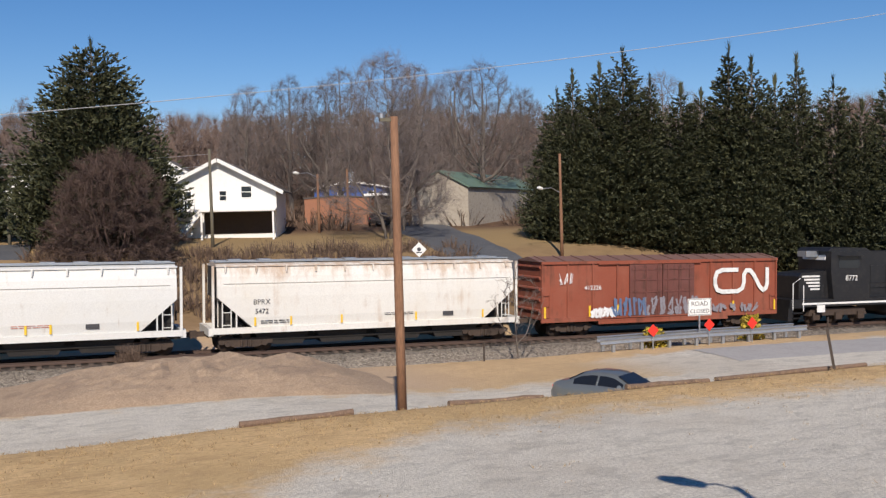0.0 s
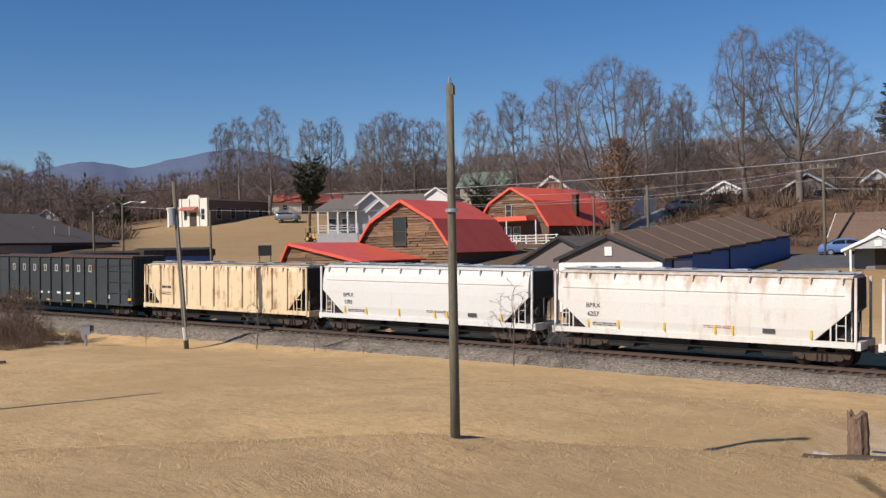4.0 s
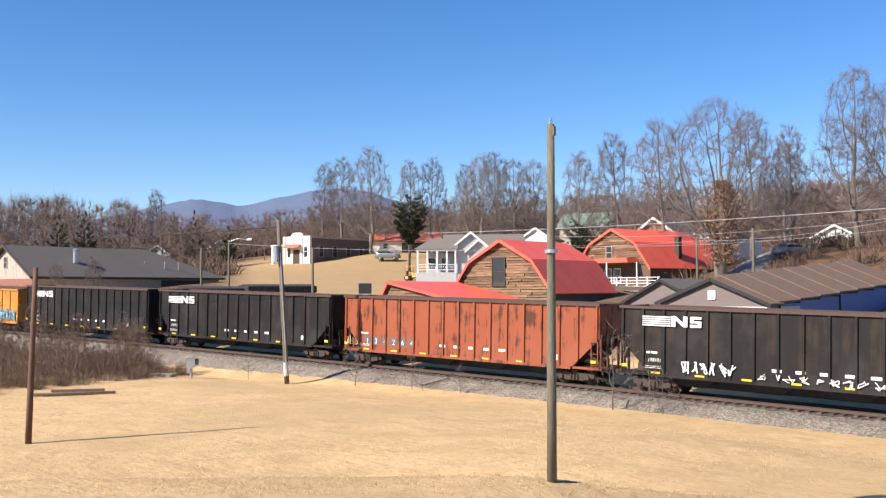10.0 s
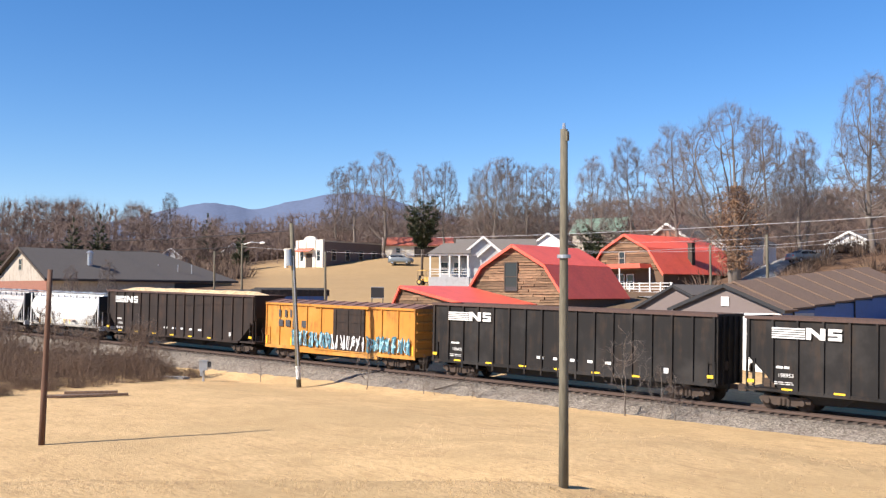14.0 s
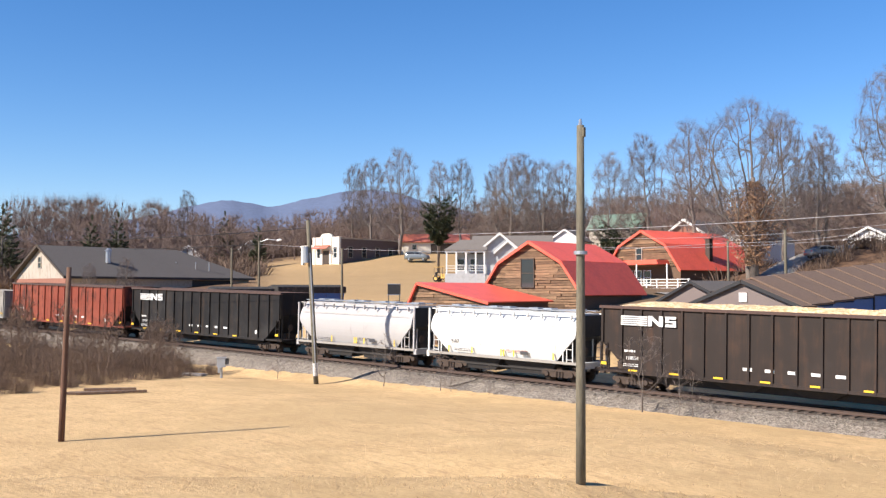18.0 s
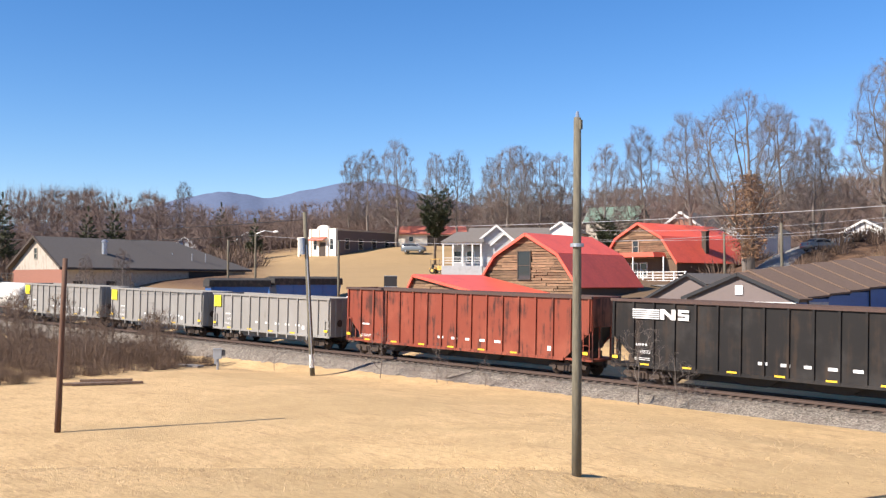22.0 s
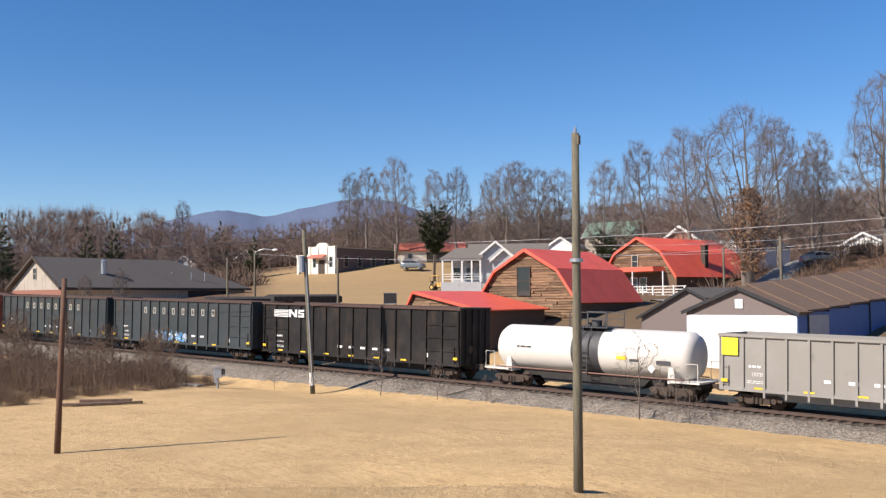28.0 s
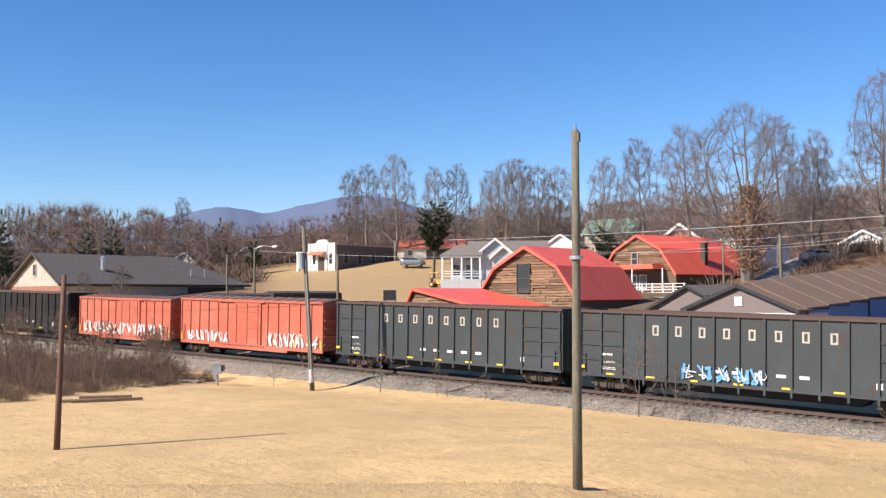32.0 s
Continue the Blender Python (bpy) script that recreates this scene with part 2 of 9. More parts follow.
def stone_mix(name, stops, scale, bump=0.05):
    m, nt, bsdf = blank(name)
    pos = coords(nt)
    vo = nt.nodes.new("ShaderNodeTexVoronoi")
    vo.inputs["Scale"].default_value = scale
    nt.links.new(pos, vo.inputs["Vector"])
    sepc = nt.nodes.new("ShaderNodeSeparateColor")
    nt.links.new(vo.outputs["Color"], sepc.inputs[0])
    col = ramp(nt, sepc.outputs[0], stops)
    col = mixed(nt, calc(nt, "MULTIPLY", step(nt, tex_noise(nt, pos, 0.8, 6), 0.45, 0.7), 0.35), col, (0.13, 0.09, 0.07))
    nt.links.new(col, bsdf.inputs["Base Color"])
    bsdf.inputs["Roughness"].default_value = 0.95
    bumped(nt, bsdf, vo.outputs["Distance"], 0.9, bump)
    return m


def leafy(name, a, b, rough=0.7):
    m, nt, bsdf = blank(name)
    geo = nt.nodes.new("ShaderNodeNewGeometry")
    n = tex_noise(nt, coords(nt), 1.2, 5)
    f = calc(nt, "ADD", calc(nt, "MULTIPLY", geo.outputs["Random Per Island"], 0.6), calc(nt, "MULTIPLY", n, 0.4))
    nt.links.new(ramp(nt, f, [(0.2, a), (0.8, b)]), bsdf.inputs["Base Color"])
    bsdf.inputs["Roughness"].default_value = rough
    return m


M_GROUND = ground_material()
M_BALLAST = stone_mix("grey_ballast", [(0.0, (0.09, 0.077, 0.060)), (0.5, (0.22, 0.188, 0.15)), (1.0, (0.38, 0.33, 0.27))], 14.0, 0.05)
# near-black stones: the shade under the train put into the ballast colour
M_BED_SHADE = stone_mix("shaded_ballast", [(0.0, (0.022, 0.018, 0.014)), (0.5, (0.045, 0.036, 0.029)), (1.0, (0.085, 0.07, 0.058))], 16.0, 0.03)
M_TIE = plain("creosoted_tie", (0.085, 0.06, 0.045), 0.9, vary=0.4, grime=(0.2, 0.17, 0.15), dirt=0.5, random_tint=0.6)
M_RAIL = plain("rusty_rail_steel", (0.075, 0.046, 0.034), 0.7, 0.0, grime=(0.08, 0.05, 0.04), dirt=0.4)
M_ASPHALT = plain("grey_asphalt", (0.085, 0.088, 0.095), 0.9, vary=0.25, scale=1.0, grime=(0.16, 0.155, 0.15), dirt=0.4)
M_BARK = plain("grey_bark", (0.17, 0.142, 0.12), 0.9, vary=0.35, scale=2.0, streak=4, random_tint=0.4, bump=0.02)
M_TWIG = plain("bare_twigs", (0.155, 0.125, 0.112), 0.9, vary=0.3, scale=1.0, random_tint=0.45)
M_WOODS = plain("hillside_twigs", (0.20, 0.142, 0.115), 0.95, vary=0.35, scale=0.12, grime=(0.085, 0.058, 0.048), dirt=0.7)
M_TWIG_RED = plain("reddish_twigs", (0.095, 0.06, 0.048), 0.9, vary=0.3, random_tint=0.3)
M_FIR = leafy("evergreen_sprays", (0.022, 0.029, 0.014), (0.082, 0.084, 0.033))
M_MAGNOLIA = leafy("glossy_leaves", (0.014, 0.021, 0.011), (0.055, 0.066, 0.026), 0.5)
M_DRYLEAF = leafy("dry_brown_leaves", (0.16, 0.085, 0.045), (0.36, 0.21, 0.12))
M_BRUSH = leafy("brown_brush", (0.07, 0.045, 0.03), (0.18, 0.12, 0.085), 0.9)
M_WEED = leafy("dry_weeds", (0.07, 0.046, 0.032), (0.205, 0.132, 0.085), 0.9)
M_POLE = plain("weathered_pole_wood", (0.135, 0.12, 0.085), 0.9, vary=0.3, scale=3, streak=8, grime=(0.1, 0.09, 0.07), dirt=0.5)
M_POLE_RED = plain("brown_pole_wood", (0.225, 0.118, 0.066), 0.85, vary=0.3, scale=3, streak=8, grime=(0.12, 0.06, 0.04), dirt=0.5)
M_POST = plain("dark_brown_post_wood", (0.125, 0.066, 0.042), 0.9, vary=0.3, scale=3, streak=8, grime=(0.06, 0.035, 0.025), dirt=0.5)
M_WHITE = plain("white_paint", (0.78, 0.77, 0.74), 0.55, vary=0.05, dirt=0.12)
M_CREAM = plain("cream_stucco", (0.75, 0.70, 0.60), 0.8, vary=0.06, dirt=0.15)
M_RED_METAL = plain("red_metal_roofing", (0.78, 0.125, 0.075), 0.45, vary=0.10, scale=0.6, grime=(0.56, 0.075, 0.05), dirt=0.5)
M_SHINGLE_BROWN = plain("brown_shingles", (0.155, 0.102, 0.07), 0.9, vary=0.25, scale=1.0, grime=(0.12, 0.08, 0.06), dirt=0.5)
M_SHINGLE_GREY = plain("grey_shingles", (0.112, 0.099, 0.088), 0.9, vary=0.2, scale=1.0)
M_GREEN_METAL = plain("green_metal_roofing", (0.13, 0.20, 0.15), 0.5, vary=0.1)
M_BRICK = plain("red_brick", (0.29, 0.13, 0.09), 0.9, vary=0.25, scale=4)
M_BLUE_WALL = plain("blue_metal_siding", (0.085, 0.17, 0.40), 0.6, vary=0.08, dirt=0.2)
M_GREY_BROWN = plain("grey_brown_siding", (0.17, 0.135, 0.125), 0.8, vary=0.1)
M_LOG = striped("weathered_log", (0.225, 0.135, 0.075), (0.04, 0.025, 0.017))
M_DARKWOOD = plain("dark_wood", (0.06, 0.045, 0.035), 0.85, vary=0.3)
M_GLASS = plain("window_glass", (0.02, 0.025, 0.03), 0.08, vary=0.02, dirt=0.0)
M_STEEL = plain("galvanised_steel", (0.45, 0.47, 0.49), 0.4, 0.7, vary=0.12)
M_TAN_WALL = plain("tan_siding", (0.40, 0.355, 0.29), 0.85, vary=0.12, dirt=0.5)
M_BLACK = plain("matt_black", (0.018, 0.018, 0.02), 0.6, vary=0.2)
M_GRAVEL = stone_mix("pale_gravel", [(0.0, (0.22, 0.21, 0.195)), (1.0, (0.40, 0.38, 0.35))], 14.0)
M_WIRE = plain("sunlit_cable", (0.45, 0.45, 0.46), 0.6)
M_DARK_WIRE = plain("dark_cable", (0.03, 0.03, 0.03), 0.7)


# ---- building helpers ----
class Shape:
    """Collects simple solids into one mesh."""

    def __init__(self):
        self.v, self.f = [], []

    def add(self, verts, faces):
        n = len(self.v)
        self.v += [tuple(p) for p in verts]
        self.f += [tuple(n + i for i in q) for q in faces]
        return self

    def box(self, x0, x1, y0, y1, z0, z1):
        v = [(x, y, z) for z in (z0, z1) for x, y in ((x0, y0), (x1, y0), (x1, y1), (x0, y1))]
        return self.add(v, [(3, 2, 1, 0), (4, 5, 6, 7), (0, 1, 5, 4), (1, 2, 6, 5), (2, 3, 7, 6), (3, 0, 4, 7)])

    def loft(self, loops, caps=True):
        n = len(loops[0])
        v = [p for lp in loops for p in lp]
        f = []
        for k in range(len(loops) - 1):
            for i in range(n):
                j = (i + 1) % n
                f.append((k * n + i, k * n + j, (k + 1) * n + j, (k + 1) * n + i))
        if caps:
            f += [tuple(range(n - 1, -1, -1)), tuple((len(loops) - 1) * n + i for i in range(n))]
        return self.add(v, f)

    def prism(self, outline, y0, y1):
        """An outline of (x, z) carried from y0 to y1."""
        return self.loft([[(x, y0, z) for x, z in outline], [(x, y1, z) for x, z in outline]])

    def tube(self, pts, radii, sides=6, caps=True):
        pts = [Vector(p) for p in pts]
        if not hasattr(radii, "__len__"):
            radii = [radii] * len(pts)
        loops = []
        for i, p in enumerate(pts):
            d = (pts[min(i + 1, len(pts) - 1)] - pts[max(i - 1, 0)]).normalized()
            a = d.orthogonal().normalized() if abs(d.z) > 0.9 else d.cross(Vector((0, 0, 1))).normalized()
            b = d.cross(a)
            loops.append([p + radii[i] * (math.cos(u) * a + math.sin(u) * b) for u in (k * 2 * math.pi / sides for k in range(sides))])
        return self.loft(loops, caps)

    def disc(self, c, axis, r, w, sides=14):
        c, axis = Vector(c), Vector(axis).normalized()
        return self.tube([c - axis * w / 2, c + axis * w / 2], r, sides)

    def moved(self, m):
        self.v = [tuple(m @ Vector(p)) for p in self.v]
        return self

    def mesh(self, name, mat, smooth=False):
        me = bpy.data.meshes.new(name)
        me.from_pydata(self.v, [], self.f)
        me.materials.append(mat)
        if smooth:
            me.polygons.foreach_set("use_smooth", [True] * len(me.polygons))
        me.update()
        return me


def part(name, shape, mat, parent=None, label="", smooth=False):
    ob = new(name, shape.mesh(name, mat, smooth))
    if parent:
        ob.parent = parent
    if label:
        ob["label"] = label
    return ob


def thing(name, label, category, m=None, group="", kind=""):
    ob = tagged(new(name), label, category, group, kind)
    if m is not None:
        ob.matrix_basis = m
    return ob


FONT_CACHE = {}


def text_mesh(word, size, mat, extrude=0.004):
    key = (word, size, mat.name)
    if key not in FONT_CACHE:
        cu = bpy.data.curves.new("lettering", "FONT")
        cu.body, cu.size, cu.extrude, cu.align_x, cu.resolution_u = word, size, extrude, "CENTER", 2
        ob = bpy.data.objects.new("lettering", cu)
        scene.collection.objects.link(ob)
        bpy.context.view_layer.update()
        me = bpy.data.meshes.new_from_object(ob.evaluated_get(bpy.context.evaluated_depsgraph_get()))
        bpy.data.objects.remove(ob)
        me.materials.clear()
        me.materials.append(mat)
        FONT_CACHE[key] = me
    return FONT_CACHE[key]


def lettering(word, size, mat, parent, m, name="lettering"):
    ob = new(name, text_mesh(word, size, mat))
    ob.parent, ob.matrix_basis = parent, m
    return ob


# ---- the lie of the land ----
GRADE, TRACK_A, TRACK_B, TRACK_Y = -0.0234, 0.0344, -0.000324, 50.0


def clamp(v, lo=0.0, hi=1.0):
    return max(lo, min(hi, v))


def soft(v, lo, hi):
    u = clamp((v - lo) / (hi - lo))
    return u * u * (3 - 2 * u)


def track_y(x):
    c = clamp(x, -135, 75)
    return TRACK_Y + TRACK_A * c + TRACK_B * c * c + (x - c) * (TRACK_A + 2 * TRACK_B * c)


def rail_z(x):
    return GRADE * clamp(x, -150, 90)


def lookup(v, table):
    for (a, za), (b, zb) in zip(table, table[1:]):
        if v <= b:
            return za + (zb - za) * clamp((v - a) / (b - a))
    return table[-1][1]


BEHIND = [(0, 0.0), (6, 0.8), (14, 2.9), (20, 4.2), (28, 4.9), (36, 5.3), (55, 6.2), (95, 8.0), (140, 9.5), (200, 14), (330, 25), (430, 26), (600, 20), (1500, 5), (5000, 0)]


def lip_y(x):
    """The edge of the upper terrace."""
    return 28.7 if x > -6 else max(28.7 + (x + 6) * 1.15, 4)


def bank(x, r):
    """The leaf-covered bank that lifts the hill houses above the workshop."""
    return 4.3 * soft(r, 40, 64) * soft(-x, 2, 14) * (1 - soft(-x, 50, 64)) * (1 - soft(r, 110, 180))


def ground_z(x, y):
    ty, rz = track_y(x), rail_z(x)
    upper = 0.28 + 0.22 * soft(x, -2, 8) + 0.19 * clamp(-6 - x, 0, 9) + 0.02 * clamp(20 - y, 0, 30)
    lower = -0.3 + 0.35 * soft(-x, 0, 40) + 0.75 * soft(-x, 5, 35) * (1 - soft(y, 28, 44)) - 0.55 * soft(x, 5, 16) + 0.1 * soft(x, 20, 30) - 0.01 * clamp(x - 30, 0, 60)
    lower += 0.55 * soft(-x, 9.6, 11) * (1 - soft(-x, 20, 30)) * soft(y, 20, 26) * (1 - soft(y, 33, 40))
    near = lower + (upper - lower) * (1 - soft(y - lip_y(x), -0.3, 2.2 if x > -6 else 5.0))
    d = y - ty
    near += (rz - 0.75 - near) * soft(d, -6.5, -2.8)
    if d < -2.8:
        return near + 0.04 * noise.noise((x * 0.35, y * 0.35, 0)) * (1 if d < -4 else 0)
    r = max(d - 3, 0)
    hill = rz - 0.5 + lookup(r, BEHIND) - min(rz, 0) * soft(r, 4, 30)
    hill = rz - 0.75 if r <= 0 else hill
    hill += bank(x, r) + 3.2 * soft(r, 60, 100) * soft(-x, 118, 138) * (1 - soft(-x, 180, 215)) * (1 - soft(r, 130, 200))
    hill += soft(r, 60, 160) * (4 * noise.noise((x * 0.006, y * 0.006, 3)) + 10 * soft(-x, -60, 250) * soft(r, 150, 400) + 5 * soft(-x, 170, 320))
    return hill


def axis_steps(*runs):
    out = []
    for a, b, s in runs:
        n = max(1, round((b - a) / s))
        out += [a + (b - a) * i / n for i in range(n)]
    return out + [runs[-1][1]]


def build_ground():
    xs = axis_steps((-4500, -900, 450), (-900, -300, 60), (-300, -110, 10), (-110, -45, 1.6), (-45, 45, 0.8), (45, 110, 3), (110, 400, 25), (400, 4500, 500))
    ys = axis_steps((-4500, -300, 700), (-300, -40, 40), (-40, 10, 3), (10, 56, 0.7), (56, 110, 2.2), (110, 300, 9), (300, 900, 45), (900, 4500, 450))
    s = Shape()
    s.v = [(x, y, ground_z(x, y)) for y in ys for x in xs]
    n = len(xs)
    s.f = [(j * n + i, j * n + i + 1, (j + 1) * n + i + 1, (j + 1) * n + i) for j in range(len(ys) - 1) for i in range(n - 1)]
    tagged(part("ground", s, M_GROUND, smooth=True), "dry tan winter grass with bare dirt and grey gravel", "ground", kind="structure")


build_ground()


def ribbon(name, centre, half, lift, mat, label, thick=0.0):
    """A road sheet of the given half width draped on the ground along a centre line."""
    s = Shape()
    pts = [Vector(p) for p in centre]
    fine = []
    for a, b in zip(pts, pts[1:]):
        k = max(1, int((b - a).length / 1.5))
        fine += [a.lerp(b, i / k) for i in range(k)]
    fine.append(pts[-1])
    cols = 9
    for i, p in enumerate(fine):
        d = (fine[min(i + 1, len(fine) - 1)] - fine[max(i - 1, 0)]).normalized()
        nrm = Vector((-d.y, d.x))
        for k in range(cols):
            q = p + nrm * half * (2 * k / (cols - 1) - 1)
            s.v.append((q.x, q.y, ground_z(q.x, q.y) + (lift if 0 < k < cols - 1 else -0.05)))
    s.f = [(i * cols + k, (i + 1) * cols + k, (i + 1) * cols + k + 1, i * cols + k + 1) for i in range(len(fine) - 1) for k in range(cols - 1)]
    return tagged(part(name, s, mat, smooth=True), label, "road", kind="structure")


# ---- the track ----
def along(lo, hi, stepw):
    n = int((hi - lo) / stepw)
    return [lo + (hi - lo) * i / n for i in range(n + 1)]


def track_frame(x):
    d = Vector((1, (track_y(x + 1) - track_y(x - 1)) / 2, (rail_z(x + 1) - rail_z(x - 1)) / 2)).normalized()
    side = Vector((-d.y, d.x, 0)).normalized()
    return Vector((x, track_y(x), rail_z(x))), d, side


def sweep(profile, lo, hi, stepw):
    """A closed profile of (across, up from the rail top) carried along the track."""
    loops = []
    for x in along(lo, hi, stepw):
        p, d, side = track_frame(x)
        loops.append([p + side * a + Vector((0, 0, u)) for a, u in profile])
    return Shape().loft(loops)


def build_track():
    rnd = random.Random(4)
    bed = Shape()
    prof = [(-4.6, -1.15), (-3.6, -0.72), (-2.5, -0.38), (-1.42, -0.30), (0, -0.25), (1.42, -0.30), (2.5, -0.38), (4.4, -1.2)]
    xs = along(-420, -125, 8) + along(-124.6, 70, 0.4) + along(75, 420, 8)
    for x in xs:
        p, d, side = track_frame(x)
        for k, (a, u) in enumerate(prof):
            w = 0.05 if 0 < k < 7 else 0.0
            q = p + side * (a + rnd.uniform(-w, w) * 3) + Vector((0, 0, u + rnd.uniform(-w, w) * 0.7))
            bed.v.append(tuple(q))
    n = len(prof)
    bed.f = [(i * n + k, (i + 1) * n + k, (i + 1) * n + k + 1, i * n + k + 1) for i in range(len(xs) - 1) for k in range(n - 1)]
    ballast = tagged(part("ballast_bed", bed, M_BALLAST), "bed of crushed grey stone ballast under the rails", "ballast", kind="structure")
    stones = Shape()
    for _ in range(12000):
        x = rnd.uniform(-80, 48)
        a = rnd.choice((-1, -1, -1, 1)) * rnd.uniform(1.5, 4.2)
        p, d, side = track_frame(x)
        u = -0.27 - (abs(a) - 1.5) * 0.11 if abs(a) < 2.5 else -0.38 - (abs(a) - 2.5) * 0.36
        c = p + side * a + Vector((0, 0, u))
        r = rnd.uniform(0.03, 0.085)
        q = [c + Vector((rnd.uniform(-r, r), rnd.uniform(-r, r), rnd.uniform(0, r * 0.9))) for _ in range(4)]
        stones.add(q, [(0, 1, 2), (0, 2, 3), (0, 3, 1), (1, 3, 2)])
    tagged(part("ballast_stones", stones, M_BALLAST), "loose crushed grey ballast stones beside the track", "gravel", kind="stuff")
    # dark strip that paints the train's shade onto the bed
    part("shaded_ballast", sweep([(-1.36, -0.30), (-1.3, -0.222), (1.3, -0.222), (1.36, -0.30)], -300, 300, 4), M_BED_SHADE, ballast, "ballast between the ties painted dark for the train's shade")
    rail_prof = [(-0.075, -0.17), (0.075, -0.17), (0.075, -0.155), (0.02, -0.13), (0.015, -0.045), (0.036, -0.035), (0.036, 0), (-0.036, 0), (-0.036, -0.035),
                 (-0.015, -0.045), (-0.02, -0.13), (-0.075, -0.155)]
    track = thing("railway_track", "single curved railway track on wooden ties", "track", kind="structure")
    for a in (-0.755, 0.755):
        part("rail", sweep([(a + u, w) for u, w in rail_prof], -300, 300, 4), M_RAIL, track)
    tie = Shape().box(-0.115, 0.115, -1.3, 1.3, -0.35, -0.165).mesh("tie", M_TIE)
    x, k = -98.0, 0
    while x < 66:
        p, d, side = track_frame(x)
        ob = new("tie", tie)
        ob.parent = track
        ob.matrix_basis = Matrix.Translation(p) @ pose(rnd.uniform(-0.04, 0.04), rnd.uniform(-0.06, 0.06), 0, 0, 0, math.degrees(math.atan2(d.y, d.x)) + rnd.uniform(-1.5, 1.5))
        x += 0.56
    far = Shape()
    for lo, hi in ((-200, -98.5), (66, 130)):
        x = lo
        while x < hi:
            p, d, side = track_frame(x)
            b = Shape().box(-0.115, 0.115, -1.3, 1.3, -0.35, -0.165).moved(Matrix.Translation(p) @ pose(0, 0, 0, 0, 0, math.degrees(math.atan2(d.y, d.x))))
            far.add(b.v, b.f)
            x += 0.56
    tagged(part("distant_ties", far, M_TIE, track), kind="stuff")


build_track()


# ---- trees ----
def bare_tree(seed, height, width, trunk_r, clear=0.26, points=800, twigs=3500, twig_len=0.9, twig_w=0.012, stems=1, fine_r=0.011, grain=46, plain_twigs=False):
    """A leafless tree: branches grow step by step towards points spread through the crown; returns limbs and twigs as two shapes."""
    rs = np.random.RandomState(seed)
    size = height / grain
    goal = []
    while len(goal) < points:
        t = rs.rand()
        r = 0.5 * width * (math.sin(math.pi * (0.08 + 0.92 * t) ** 0.85) ** 0.55) * (1 + 0.22 * math.sin(5 * t + seed))
        a, k = rs.rand() * 6.283, rs.rand() ** 0.45
        goal.append((r * k * math.cos(a), r * k * math.sin(a), height * (clear + (1 - clear) * t * 0.985) - 0.12 * r * k * k * (1 - clear)))
    goal = np.array(goal)
    node, above = [], []
    for j in range(stems):
        b = j * 6.283 / stems
        q, d = np.array([0.25 * math.cos(b), 0.25 * math.sin(b), -0.4]) * (1 if stems > 1 else np.array([0, 0, 1])), np.array([0.30 * math.cos(b), 0.30 * math.sin(b), 1.0]) if stems > 1 else np.array([0.0, 0.0, 1.0])
        node.append(q)
        above.append(-1)
        while q[2] < clear * height:
            d = d + rs.normal(0, 0.035, 3)
            d /= np.linalg.norm(d)
            q = q + d * size
            node.append(q)
            above.append(len(node) - 2)
    node = [np.array(p) for p in node]
    near, which = np.full(len(goal), 1e9), np.zeros(len(goal), int)
    fresh = list(range(len(node)))
    for _ in range(160):
        for i in fresh:
            dist = np.linalg.norm(goal - node[i], axis=1)
            closer = dist < near
            near[closer], which[closer] = dist[closer], i
        keep = near > size * 1.7
        goal, near, which = goal[keep], near[keep], which[keep]
        if not len(goal):
            break
        fresh = []
        for i in np.unique(which):
            pull = goal[which == i] - node[i]
            d = (pull / np.linalg.norm(pull, axis=1)[:, None]).sum(0)
            d = d / (np.linalg.norm(d) + 1e-6) + np.array([0, 0, 0.2]) + rs.normal(0, 0.12, 3)
            if above[i] >= 0:
                d += 0.5 * (node[i] - node[above[i]]) / size
            q = node[i] + d / np.linalg.norm(d) * size
            if min(np.linalg.norm(q - node[k]) for k in range(len(node) - 1, max(-1, len(node) - 60), -1)) < size * 0.2:
                continue
            node.append(q)
            above.append(int(i))
            fresh.append(len(node) - 1)
        if not fresh or len(node) > 4200:
            break
    # thickness by the share of twigs that each piece carries
    load = [0.0] * len(node)
    kids = [[] for _ in node]
    for i in range(len(node) - 1, -1, -1):
        load[i] = max(load[i], fine_r ** 2.2)
        if above[i] >= 0:
            load[above[i]] += load[i]
            kids[above[i]].append(i)
    rad = [v ** (1 / 2.2) for v in load]
    boost = trunk_r / max(rad)
    rad = [fine_r + (r - fine_r) * max(boost, 0.3) for r in rad]
    limbs, fine = Shape(), Shape()
    starts = [i for i in range(len(node)) if above[i] < 0]
    while starts:
        i = starts.pop()
        chain = [above[i], i] if above[i] >= 0 else [i]
        while kids[i]:
            main = max(kids[i], key=lambda k: load[k])
            starts += [k for k in kids[i] if k != main]
            i = main
            chain.append(i)
        if len(chain) > 1:
            r = [rad[k] for k in chain]
            r[0] = min(r[0], rad[chain[1]] * 1.15)
            limbs.tube([node[k] for k in chain], r, 7 if r[0] > 0.15 else (5 if r[0] > 0.06 else 3), False)
    rnd = random.Random(seed)
    ends = [i for i in range(len(node)) if above[i] >= 0 and rad[i] < fine_r * 3.2]
    for _ in range(twigs):
        i = rnd.choice(ends)
        start = Vector(node[i])
        d = (start - Vector(node[above[i]])).normalized()
        side = Vector((rnd.gauss(0, 1), rnd.gauss(0, 1), rnd.gauss(0.25, 0.8)))
        nd = (d + side * 0.5).normalized()
        ln = twig_len * rnd.uniform(0.4, 1.3)
